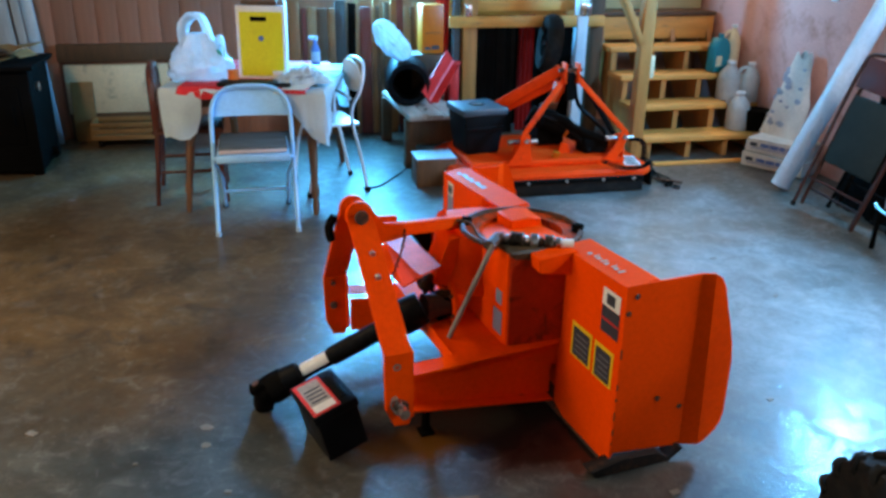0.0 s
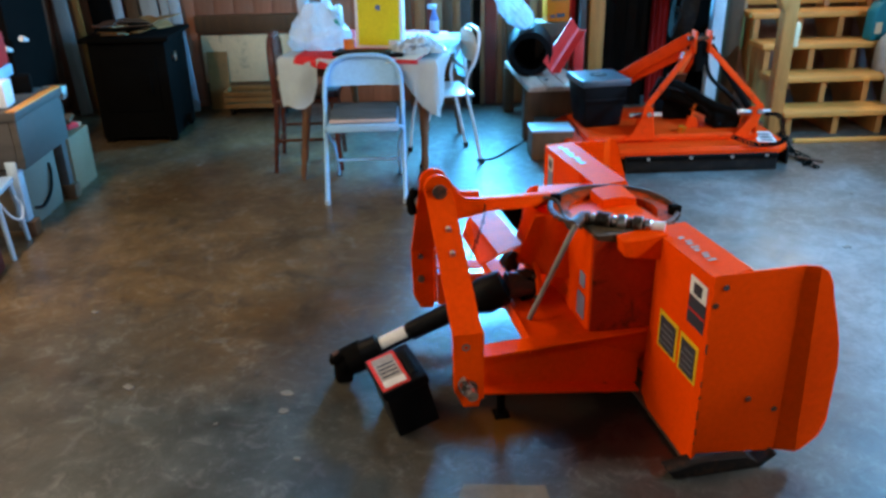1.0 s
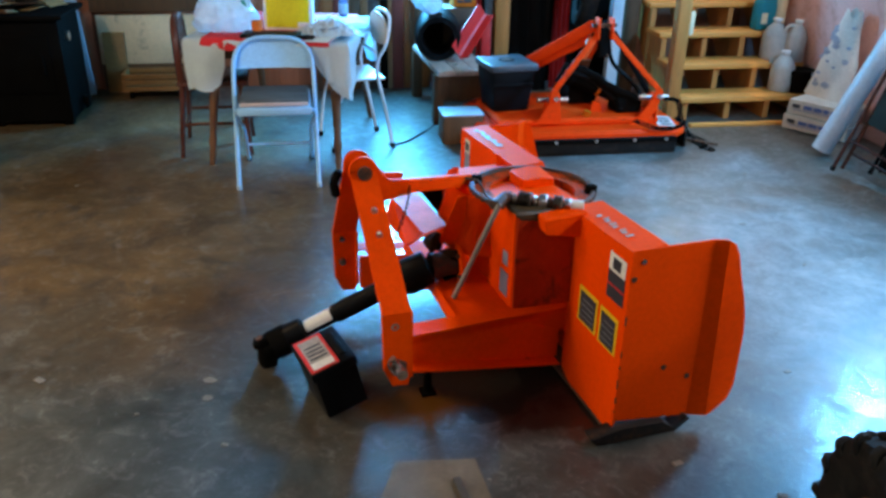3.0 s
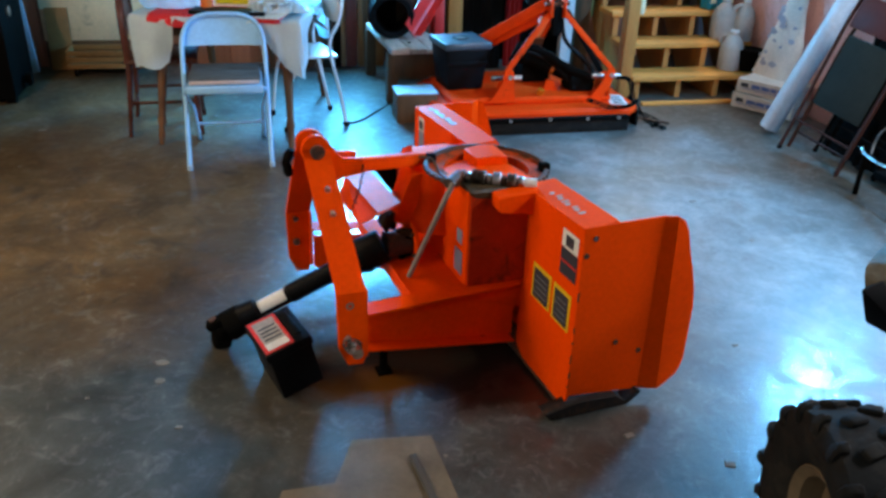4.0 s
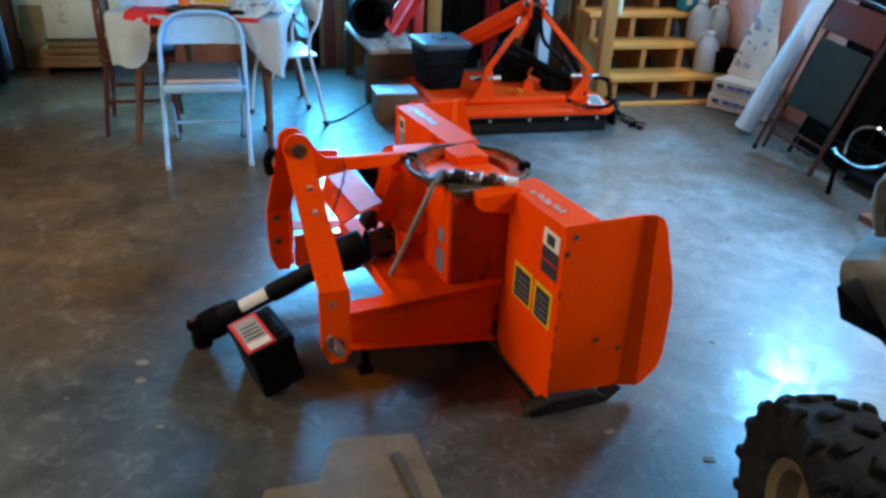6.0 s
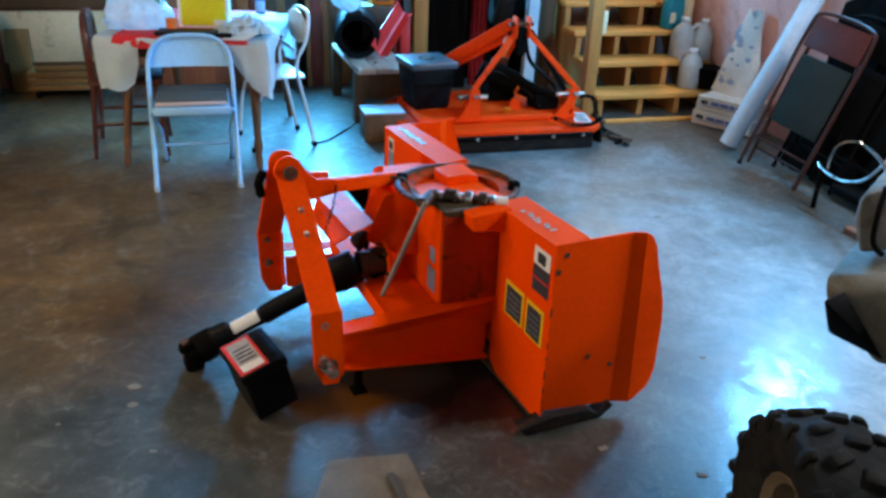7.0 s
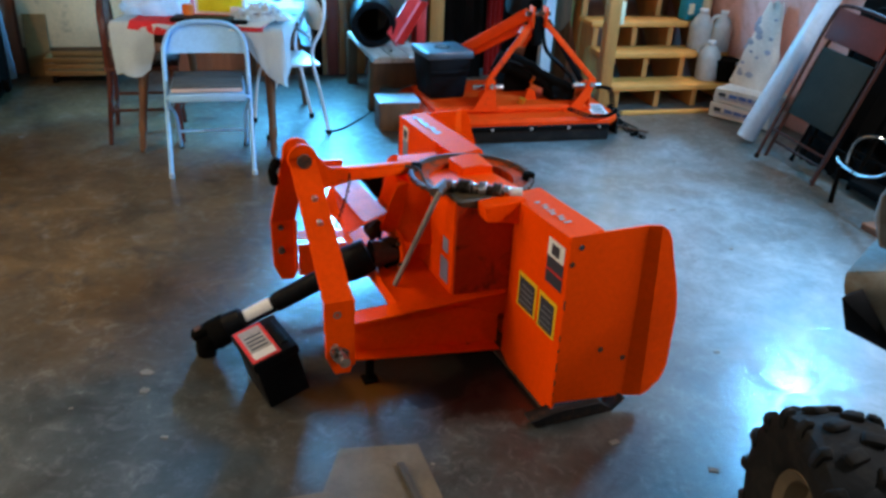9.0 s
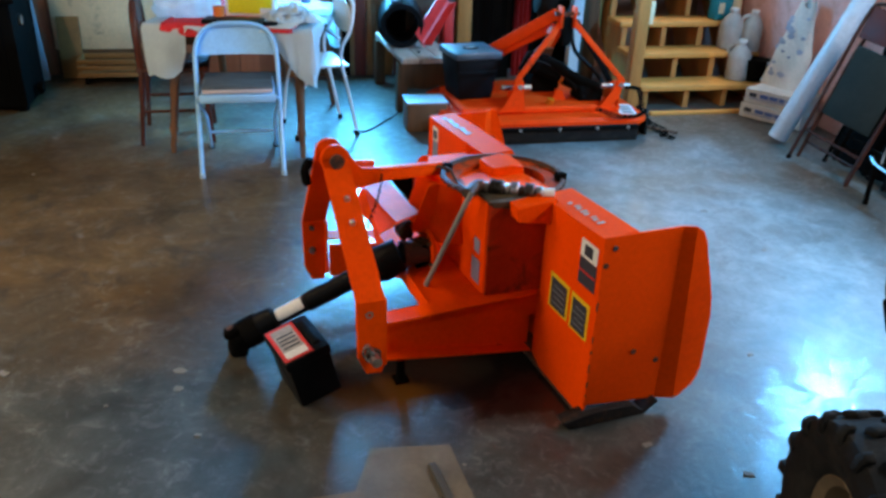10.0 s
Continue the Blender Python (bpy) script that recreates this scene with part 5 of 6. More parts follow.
def teal_jug():
    top = thing("teal_jug", at(2.77, -0.76, 0.539, 0, 0, 12), "teal plastic jug with a cream label standing on a tread", "jug")
    part("jug_body", prism(nb(), [(-0.085, 0.0), (0.075, 0.0), (0.085, 0.16), (0.07, 0.23), (0.03, 0.27), (-0.04, 0.27), (-0.085, 0.20)], "y", -0.05, 0.05, 0.012), TEAL, top, "", 40)
    part("label", box(nb(), -0.065, -0.01, -0.054, -0.051, 0.05, 0.13), CREAM, top, "cream label")
    part("cap", rod(nb(), (0.0, 0, 0.265), (0.0, 0, 0.30), 0.024, 16), TEAL, top)
    return top


teal_jug()


def white_tube():
    a, c = at(2.488, -2.184, 0.03).translation, at(2.88, -2.40, 1.33).translation
    m, n = axis_to(a, c)
    top = thing("cardboard_tube", m, "long white tube leaning against the pink wall", "tube")
    part("tube_wall", lathe(nb(), [(0.045, -n / 2), (0.062, -n / 2), (0.062, n / 2), (0.045, n / 2), (0.045, -n / 2)], None, 28), mat("white_tube_skin", (0.62, 0.64, 0.68), 0.28, var=0.08, scale=4), top)
    return top


white_tube()


def folded_chair(m, label, frame_mat, seat_mat, back_mat, group="folded chairs"):
    """A folded steel chair standing on its feet, in the xz plane, front towards -y."""
    top = thing("folding_chair", m, label, "chair", group)
    for y, w, h, z0 in ((0.0, 0.215, 0.98, 0.0), (0.035, 0.185, 0.80, 0.03)):
        pts = [(-w, y, z0), (-w, y, h * 0.55), (-w * 0.98, y, h * 0.90), (-w * 0.72, y, h), (w * 0.72, y, h), (w * 0.98, y, h * 0.90), (w, y, h * 0.55), (w, y, z0)]
        part("frame_tube", tube(nb(), pts, 0.011, 8, 5), frame_mat, top)
        for z in ((0.20,) if y < 0.01 else (0.10,)):
            part("cross_tube", rod(nb(), (-w, y, z + y), (w, y, z + y), 0.008, 8), frame_mat, top)
    part("backrest", box(nb(), -0.19, 0.19, -0.012, 0.008, 0.78, 0.96, 0.006), back_mat, top)
    part("seat", box(nb(), -0.175, 0.175, 0.012, 0.034, 0.32, 0.74, 0.01), seat_mat, top)
    for x in (-0.215, 0.215):
        part("rubber_foot", rod(nb(), (x, 0, 0), (x, 0, 0.025), 0.015, 10), BLACK, top)
    return top


GREYPANEL = mat("grey_seat_panel", (0.024, 0.026, 0.021), 0.75, var=0.3, spec=0.06)
BROWNBACK = mat("brown_back_panel", (0.10, 0.022, 0.015), 0.6, var=0.2, spec=0.12)
folded_chair(at(2.36, -2.77, 0.0, -14, 8, -78), "folded brown steel chair with a grey seat panel", BROWN_PAINT, GREYPANEL, BROWNBACK)
folded_chair(at(2.54, -2.86, 0.0, -14, 8, -80), "folded dark steel chair leaning behind another", DARK, DARK, DARK)
folded_chair(at(2.60, -3.16, 0.0, -15, 5, -84), "folded dark steel chair leaning by the pink wall", DARK, DARK, DARK)


def dark_backdrop():
    """An added dark backdrop for the near-black ground behind the folded chairs."""
    bm = nb()
    nx, nz = 30, 14
    rows = []
    for j in range(nz + 1):
        t = j / nz
        row = []
        for i in range(nx + 1):
            a = i / nx
            y = -2.50 - 1.25 * a
            h = 0.98 + 0.10 * math.sin(a * 7)
            x = 2.66 + 0.22 * t + 0.05 * noise.noise(Vector((a * 9, t * 4, 1.0))) + 0.02 * math.sin(a * 40 + t * 3)
            row.append(bm.verts.new((x, y, h * t)))
        rows.append(row)
    back = [[bm.verts.new((2.985, v.co.y, v.co.z)) for v in row] for row in (rows[0], rows[-1])]
    for p, q in zip(rows, rows[1:]):
        for i in range(nx):
            bm.faces.new((p[i], p[i + 1], q[i + 1], q[i]))
    for i in range(nx):
        bm.faces.new((rows[-1][i], rows[-1][i + 1], back[1][i + 1], back[1][i]))
        bm.faces.new((back[0][i], back[0][i + 1], rows[0][i + 1], rows[0][i]))
        bm.faces.new((back[1][i], back[1][i + 1], back[0][i + 1], back[0][i]))
    for i in (0, nx):
        bm.faces.new([r[i] for r in rows] + [back[1][i], back[0][i]])
    return solid("tarpaulin", bm, DARK, ROOM, "black sheet added as a dark backdrop by the pink wall", "tarpaulin", angle=60)


dark_backdrop()


def hand_cart():
    top = thing("hand_cart", at(2.33, -3.42), "hand cart with a bent chrome handle and bare steel shaft", "cart")
    part("handle_hoop", tube(nb(), [(0.12, 0.26, 0.20), (0.11, 0.245, 0.27), (0.07, 0.16, 0.37), (0.03, 0.03, 0.43), (-0.02, -0.10, 0.45), (-0.02, -0.24, 0.40), (0.02, -0.30, 0.26), (0.05, -0.28, 0.06)], 0.009), CHROME, top, "bent chrome handle")
    part("shaft", tube(nb(), [(0.03, 0.24, 0.245), (0.02, 0.19, 0.223), (0.02, 0.031, 0.215), (0.02, -0.114, 0.275), (0.02, -0.207, 0.392), (0.03, -0.25, 0.50)], 0.008), STEEL, top, "bare steel curved shaft")
    part("shaft_post", rod(nb(), (0.02, 0.19, 0.0), (0.02, 0.19, 0.225), 0.014, 10), DARK, top)
    part("frame", box(nb(), 0.20, 0.42, -0.46, 0.30, 0.04, 0.085, 0.008), DARK, top)
    for x, y in ((0.24, -0.12), (0.36, -0.12), (0.24, -0.42), (0.36, -0.42)):
        part("wheel", rod(nb(), (x, y - 0.012, 0.03), (x, y + 0.012, 0.03), 0.03, 16), RUBBER, top)
    return top


hand_cart()
box(b := nb(), -0.02, 0.0, -0.03, 0.03, -0.05, 0.05, 0.004)
solid("switch_box", b, WHITE_PAINT, at(3.0, -1.74, 1.22), "small white switch box on the pink wall", "switch")


# ---- quad bike at the edge of the view ----
def knobby_wheel(parent, m, r=0.305, w=0.21):
    hub = r * 0.47
    t = part("wheel", lathe(nb(), [(hub, -w * 0.36), (hub + 0.02, -w * 0.44), (r * 0.80, -w * 0.52), (r * 0.93, -w * 0.46), (r * 0.965, -w * 0.25), (r * 0.975, 0), (r * 0.965, w * 0.25), (r * 0.93, w * 0.46), (r * 0.80, w * 0.52), (hub + 0.02, w * 0.44), (hub, w * 0.36), (hub, -w * 0.36)], m, 48), RUBBER, parent, "muddy knobbed tyre")
    n = 17
    for k in range(n):
        a = 360 * k / n
        for s, off in ((-1, 0), (1, 0.5)):
            mm = m @ pose(0, 0, 0, 0, 0, a + off * 360 / n)
            bm = box(nb(), r * 0.95, r * 1.02, -0.019, 0.019, s * w * 0.03, s * w * 0.30, 0.009, mm @ pose(0, 0, 0, s * 26, 0, 0))
            part("tread_lug", rough_up(bm, 0.004, 45, k), RUBBER, t)
            bm = prism(nb(), [(r * 0.80, s * w * 0.50), (r * 0.80, s * w * 0.545), (r * 0.92, s * w * 0.545), (r * 0.995, s * w * 0.48), (r * 1.0, s * w * 0.36), (r * 0.94, s * w * 0.36)], "y", -0.013, 0.013, 0.006)
            bmesh.ops.transform(bm, matrix=mm, verts=bm.verts)
            part("side_lug", rough_up(bm, 0.004, 45, k + 0.5), RUBBER, t)
    part("rim", lathe(nb(), [(0.0, 0.035), (0.05, 0.035), (0.06, 0.02), (hub * 0.72, 0.012), (hub * 0.80, w * 0.30), (hub * 0.98, w * 0.38), (hub * 1.01, w * 0.36), (hub * 1.01, -w * 0.36), (hub * 0.9, -w * 0.30), (hub * 0.6, -0.02), (0.0, -0.02)], m, 32), mat("mud_brown_rim", (0.13, 0.09, 0.05), 0.6, 0.3, 0.3, 12, bump=0.3), t, "mud-brown steel rim")
    part("hub_cap", lathe(nb(), [(0.0, 0.062), (0.03, 0.06), (0.04, 0.03)], m, 20), DARK, t)
    return t


FRONT = Vector((-0.02, -0.05, -0.06))  # set of the fairing on the quad bike


def hull(points, bev=0.0, shift=Vector((0, 0, 0))):
    bm = nb()
    for p in points:
        bm.verts.new(Vector(p) + shift)
    bmesh.ops.convex_hull(bm, input=bm.verts)
    if bev:
        bmesh.ops.bevel(bm, geom=bm.edges[:], offset=bev, segments=2, affect="EDGES", profile=0.5)
    return bm


def quad_bike():
    top = thing("quad_bike", Matrix(), "muddy khaki quad bike with knobbed black tyres", "quad bike")
    for x, s in ((1.04, -1), (1.98, 1)):
        for y in (0.20, 1.31):
            knobby_wheel(top, Matrix.Translation((x, y, 0.275)) @ pose(0, 0, 0, 0, 90 * s, 0), 0.268, 0.20)
    for y in (0.20, 1.31):
        part("axle", rod(nb(), (1.05, y, 0.275), (1.97, y, 0.275), 0.028, 12), DARK, top)
    part("body", hull([(1.48, 0.15, 0.40), (1.84, 0.15, 0.40), (1.48, 1.80, 0.36), (1.84, 1.80, 0.36), (1.52, 0.15, 0.74), (1.80, 0.15, 0.74), (1.50, 1.80, 0.80), (1.82, 1.80, 0.80)], 0.02), KHAKI, top)
    for x0, x1, y in ((0.95, 1.50, 0.20), (1.82, 2.08, 0.20), (1.82, 2.08, 1.31)):
        part("fender", hull([(x0, y - 0.34, 0.50), (x0, y + 0.34, 0.50), (x1, y - 0.34, 0.50), (x1, y + 0.34, 0.50), (x0, y - 0.22, 0.62), (x0, y + 0.22, 0.62), (x1, y - 0.22, 0.64), (x1, y + 0.22, 0.64)], 0.02), KHAKI, top)
    part("handlebar", tube(nb(), [(1.36, 1.12, 1.02), (1.50, 1.20, 1.03), (1.60, 1.28, 0.95), (1.66, 1.30, 0.80), (1.72, 1.28, 0.95), (1.82, 1.20, 1.03), (1.96, 1.12, 1.02)], 0.014), BLACK, top)
    part("seat", box(nb(), 1.52, 1.80, 0.10, 0.95, 0.73, 0.83, 0.04), BLACK, top)
    part("front_fairing", hull([(1.262, 1.822, 0.722), (1.275, 1.862, 0.765), (1.43, 2.03, 0.80), (1.9, 2.03, 0.84), (1.9, 1.77, 0.84), (1.43, 1.785, 0.54), (1.9, 1.77, 0.5), (1.9, 2.03, 0.5)], 0.012, FRONT + Vector((-0.055, 0.0, -0.03))), KHAKI, top, "mud-splashed khaki plastic fairing")
    part("headlight_pod", hull([(1.245, 1.83, 0.895), (1.30, 1.83, 0.917), (1.345, 1.83, 0.77), (1.285, 1.83, 0.735), (1.262, 1.86, 0.82), (1.40, 2.0, 0.93), (1.55, 1.9, 0.97), (1.60, 1.86, 0.76), (1.42, 2.0, 0.74)], 0.010), mat("mud_grey_plastic", (0.16, 0.15, 0.13), 0.6, var=0.3, scale=7, dirt=(0.10, 0.08, 0.05), dirt_amount=0.4), top, "mud-grey headlight pod")
    part("brake_line", tube(nb(), [(1.30, 1.82, 0.93), (1.285, 1.80, 0.86), (1.30, 1.81, 0.78), (1.34, 1.82, 0.74)], 0.008), BLACK, top)
    part("fairing_lip", hull([(1.190, 1.788, 0.70), (1.256, 1.818, 0.715), (1.243, 1.818, 0.588), (1.395, 1.782, 0.525), (1.41, 1.86, 0.53), (1.30, 1.93, 0.66)], 0.004, FRONT), BLACK, top, "black lower lip")
    return top


quad_bike()


# ---- table and chairs ----
def turned_leg(parent, x0, y0, x1, y1, h, mt):
    m, n = axis_to((x0, y0, 0), (x1, y1, h))
    prof = [(0.014, -n / 2), (0.019, -n * 0.42), (0.016, -n * 0.36), (0.026, -n * 0.30), (0.020, -n * 0.24), (0.026, 0), (0.030, n * 0.2), (0.020, n * 0.26), (0.033, n * 0.30), (0.033, n / 2)]
    return part("leg", lathe(nb(), prof, m, 16, True), mt, parent)


def table():
    top = thing("table", Matrix(), "wooden table with turned legs under a cloth", "table")
    cx, cy, hx, hy = -1.23, 4.96, 0.47, 0.47
    part("tabletop", box(nb(), cx - hx, cx + hx, cy - hy, cy + hy, 0.682, 0.712, 0.01), OLD_WOOD, top)
    part("apron", box(nb(), cx - hx + 0.06, cx + hx - 0.06, cy - hy + 0.06, cy + hy - 0.06, 0.597, 0.683), OLD_WOOD, top)
    legwood = mat("golden_brown_wood", (0.13, 0.052, 0.016), 0.45, var=0.3, scale=3, stretch=(9, 9, 1.5))
    for sx, sy in ((-1, -1), (1, -1), (-1, 1), (1, 1)):
        turned_leg(top, cx + 0.04 + sx * (hx - 0.09), cy + sy * (hy + 0.11), cx + 0.03 + sx * (hx - 0.12), cy + sy * (hy - 0.08), 0.667, legwood)
    return top


table()


def drape(name, mt, label, cx, cy, hx, hy, z, hem, seed, t=0.004):
    """A cloth over a rectangular top; hem(a) gives how far it hangs, a the angle round the edge."""
    top = nb()
    n, rim = 160, 12
    def edge(a):
        c, s = math.cos(a), math.sin(a)
        k = 1 / max(abs(c) / hx, abs(s) / hy)
        return Vector((cx + c * k, cy + s * k)), Vector((c, s))
    rings = []
    for f in (0.25, 0.5, 0.75, 0.94, 1.0):
        rings.append([top.verts.new(((edge(2 * math.pi * i / n)[0] - Vector((cx, cy))) * f + Vector((cx, cy))).to_3d() + Vector((0, 0, z + 0.003 * noise.noise(Vector((i * 0.3, f * 4, seed)))))) for i in range(n)])
    for k in range(1, rim + 1):
        ring = []
        for i in range(n):
            a = 2 * math.pi * i / n
            p, d = edge(a)
            h = hem(a) * k / rim
            out = 0.012 + 0.02 * math.sin(math.pi * k / rim * 0.5) + (0.020 * math.sin(a * 14 + seed) + 0.024 * math.sin(a * 31 + 2.0 * math.sin(a * 7) + seed)) * (k / rim) * min(1, hem(a) * 5)
            ring.append(top.verts.new((p.x + d.x * out, p.y + d.y * out, z - h)))
        rings.append(ring)
    c0 = top.verts.new((cx, cy, z))
    for i in range(n):
        top.faces.new((c0, rings[0][i], rings[0][(i + 1) % n]))
    for a, c in zip(rings, rings[1:]):
        for i in range(n):
            top.faces.new((a[i], c[i], c[(i + 1) % n], a[(i + 1) % n]))
    bmesh.ops.recalc_face_normals(top, faces=top.faces)
    bmesh.ops.solidify(top, geom=top.faces[:], thickness=t)
    return solid(name, top, mt, Matrix(), label, "tablecloth", angle=60)


def corner_hem(a):
    c = 0.0
    for k, deep, wide, power in ((-2.40, 0.27, 0.37, 12), (-0.80, 0.29, 0.22, 2.6), (0.786, 0.28, 0.19, 4), (2.356, 0.28, 0.19, 4)):
        d = abs((a - k + math.pi) % (2 * math.pi) - math.pi)
        c = max(c, deep * math.exp(-(d / wide) ** power))
    return 0.02 + c + 0.012 * math.sin(a * 23)


drape("tablecloth", CLOTH, "white cloth with long hanging corners spread on the table", -1.23, 4.96, 0.475, 0.475, 0.719, corner_hem, 1.0)


def red_hem(a):
    d = abs((a + 1.93 + math.pi) % (2 * math.pi) - math.pi)
    return 0.03 + 0.04 * math.exp(-(d / 0.25) ** 2)


drape("table_runner", RED_CLOTH, "red cloth lying over the white tablecloth", -1.23, 4.970, 0.36, 0.478, 0.730, red_hem, 2.0)


def flat_box_sign():
    top = thing("carton", pose(-1.165, 4.77, 0.729, -3, 0, 2), "white carton with a bright yellow printed front standing on the table", "carton")
    w, h, d = 0.145, 0.425, 0.08
    part("carton_body", box(nb(), -w, w, 0, d, 0, h, 0.003), PAPER, top)
    part("yellow_front", box(nb(), -w + 0.02, w - 0.016, -0.003, 0.0, 0.018, h - 0.035), YELLOW, top, "bright yellow printed panel")
    part("handle_slot", box(nb(), -0.06, 0.035, -0.005, -0.002, h - 0.088, h - 0.062, 0.001), DARK, top)
    part("printed_mark", rod(nb(), (0.0, -0.005, h * 0.56), (0.0, -0.002, h * 0.56), 0.017, 14), BLUE, top)
    part("printed_mark", box(nb(), 0.06, 0.125, -0.005, -0.002, 0.02, 0.05), PAPER, top)
    part("carton_flap", slab(nb(), ((w, 0.0, h), (w, d, h), (w - 0.02, d, h + 0.07), (w - 0.01, 0.0, h + 0.03)), 0.003), PAPER, top)
    part("carton_contents", rough_up(box(nb(), -w + 0.03, w - 0.05, 0.01, d - 0.01, h, h + 0.035, 0.01), 0.008, 20), OLD_WOOD, top)
    return top


flat_box_sign()
soft_bag("grocery_bag", pose(-1.53, 4.74, 0.729, 0, 0, 8), (0.36, 0.24, 0.37), "white plastic grocery bag with green print standing on the table", 7.7, CARRIER, True)

# papers and small things on the table
rng = random.Random(11)
for i in range(9):
    w, d = rng.uniform(0.09, 0.15), rng.uniform(0.10, 0.2)
    box(b := nb(), -w, w, -d / 2, d / 2, 0, 0.003)
    rough_up(b, 0.004, 6, i)
    solid("paper_sheet", b, PAPER if i % 4 else LABEL_BLUE, pose(-0.93 + rng.uniform(-0.09, 0.06), 4.72 + rng.uniform(-0.2, 0.3), 0.735 + 0.006 * i, rng.uniform(-6, 6), rng.uniform(-8, 6), rng.uniform(0, 90)), "loose white paper sheet lying on the table", "paper", "papers on the table")
b = nb()
n = 22
grid = [[b.verts.new((-0.17 + 0.34 * i / n, -0.12 + 0.24 * j / n, max(0.0, 0.075 * math.sin(math.pi * i / n) * math.sin(math.pi * j / n) ** 0.6 * (0.8 + 0.9 * noise.noise(Vector((i * 0.42, j * 0.42, 3.0)))) + 0.02 * noise.noise(Vector((i * 1.1, j * 1.1, 7.0)))))) for j in range(n + 1)] for i in range(n + 1)]
for i in range(n):
    for j in range(n):
        b.faces.new((grid[i][j], grid[i + 1][j], grid[i + 1][j + 1], grid[i][j + 1]))
bmesh.ops.recalc_face_normals(b, faces=b.faces)
bmesh.ops.solidify(b, geom=b.faces[:], thickness=0.003)
solid("plastic_wrapping", b, CARRIER, pose(-0.90, 4.66, 0.742, 0, 0, 18), "crumpled white plastic wrapping lying among the papers", "wrapping", angle=25)
box(b := nb(), -0.21, 0.21, -0.07, 0.07, 0, 0.022, 0.006)
solid("dark_tray", b, BLACK, pose(-1.16, 4.55, 0.732, 0, 0, 2), "shallow black tray lying on the red cloth", "tray")
rod(b := nb(), (0, 0, 0), (0, 0, 0.055), 0.032, 18)
solid("orange_tin", b, mat("orange_tin", (0.75, 0.16, 0.02), 0.4), pose(-1.30, 4.60, 0.755), "small orange tin standing on the table", "tin")


def spray_bottle():
    top = thing("spray_bottle", pose(-0.93, 5.28, 0.729), "small blue spray bottle with a pale trigger on the table", "bottle")
    part("bottle_body", lathe(nb(), [(0, 0), (0.028, 0), (0.030, 0.02), (0.030, 0.10), (0.014, 0.14), (0.012, 0.17), (0, 0.17)], None, 18), BLUE, top)
    part("trigger", box(nb(), -0.045, 0.018, -0.011, 0.011, 0.165, 0.195, 0.006), TINT_BLUE, top)
    part("label", lathe(nb(), [(0.0305, 0.03), (0.0308, 0.035), (0.0308, 0.09), (0.0305, 0.095)], None, 18), TINT_BLUE, top)
    return top


spray_bottle()


def open_folding_chair(m, label, cushion=True):
    """An unfolded steel chair, front feet at y = 0, back towards +y."""
    top = thing("folding_chair", m, label, "chair", "chairs round the table")
    w = 0.218
    f = [(-w, 0.0, 0.0), (-w, 0.16, 0.33), (-w, 0.285, 0.579), (-w * 0.96, 0.335, 0.652), (-w * 0.80, 0.372, 0.712), (-w * 0.48, 0.388, 0.744), (0, 0.392, 0.751), (w * 0.48, 0.388, 0.744), (w * 0.80, 0.372, 0.712), (w * 0.96, 0.335, 0.652), (w, 0.285, 0.579), (w, 0.16, 0.33), (w, 0.0, 0.0)]
    part("front_frame", tube(nb(), f, 0.0125, 10, 5), CHAIR_BLUE, top)
    r = w - 0.03
    part("rear_frame", tube(nb(), [(-r, 0.50, 0.0), (-r, 0.32, 0.24), (-r, 0.10, 0.42), (r, 0.10, 0.42), (r, 0.32, 0.24), (r, 0.50, 0.0)], 0.010, 8, 5), CHAIR_BLUE, top)
    part("cross_tube", rod(nb(), (-r, 0.40, 0.13), (r, 0.40, 0.13), 0.008, 8), CHAIR_BLUE, top)
    bm = nb()
    n = 12
    cols = []
    for i in range(n + 1):
        a = -1 + 2 * i / n
        up = 0.665 + 0.082 * max(0.0, 1 - abs(a) ** 3.2) ** 0.6
        cols.append([[bm.verts.new((a * (w - 0.012), y + 0.025 * (1 - a * a) + o, z)) for y, z in ((0.318, 0.592), (0.352, 0.665), (0.385, up))] for o in (0, 0.006)])
    for a, c in zip(cols, cols[1:]):
        for k in range(2):
            for j in range(2):
                bm.faces.new((a[j][k], c[j][k], c[j][k + 1], a[j][k + 1]))
        for k in (0, 2):
            bm.faces.new((a[0][k], c[0][k], c[1][k], a[1][k]))
    part("backrest", bm, CHAIR_BLUE, top, "", 40)
    part("seat", box(nb(), -0.195, 0.195, 0.03, 0.43, 0.425, 0.445, 0.008), CHAIR_BLUE, top)
    part("seat_edge", box(nb(), -0.198, 0.198, 0.018, 0.034, 0.405, 0.447, 0.006), CHAIR_BLUE, top)
    if cushion:
        part("cushion", rough_up(box(nb(), -0.185, 0.185, 0.05, 0.40, 0.447, 0.482, 0.016), 0.005, 14), GREY_CLOTH, top, "grey striped flat cushion")
        part("cushion_edge", box(nb(), -0.18, 0.18, 0.040, 0.052, 0.450, 0.470, 0.005), mat("pink_grey_piping", (0.55, 0.47, 0.46), 0.9), top)
    for x, y in ((-w, 0.0), (w, 0.0), (-r, 0.50), (r, 0.50)):
        part("rubber_foot", rod(nb(), (x, y, 0.0), (x, y, 0.025), 0.0155, 10), DARK if y else TINT_BLUE, top)
    return top


open_folding_chair(pose(-1.075, 4.05, 0, 0, 0, 14), "pale blue-white steel folding chair with a striped grey cushion")


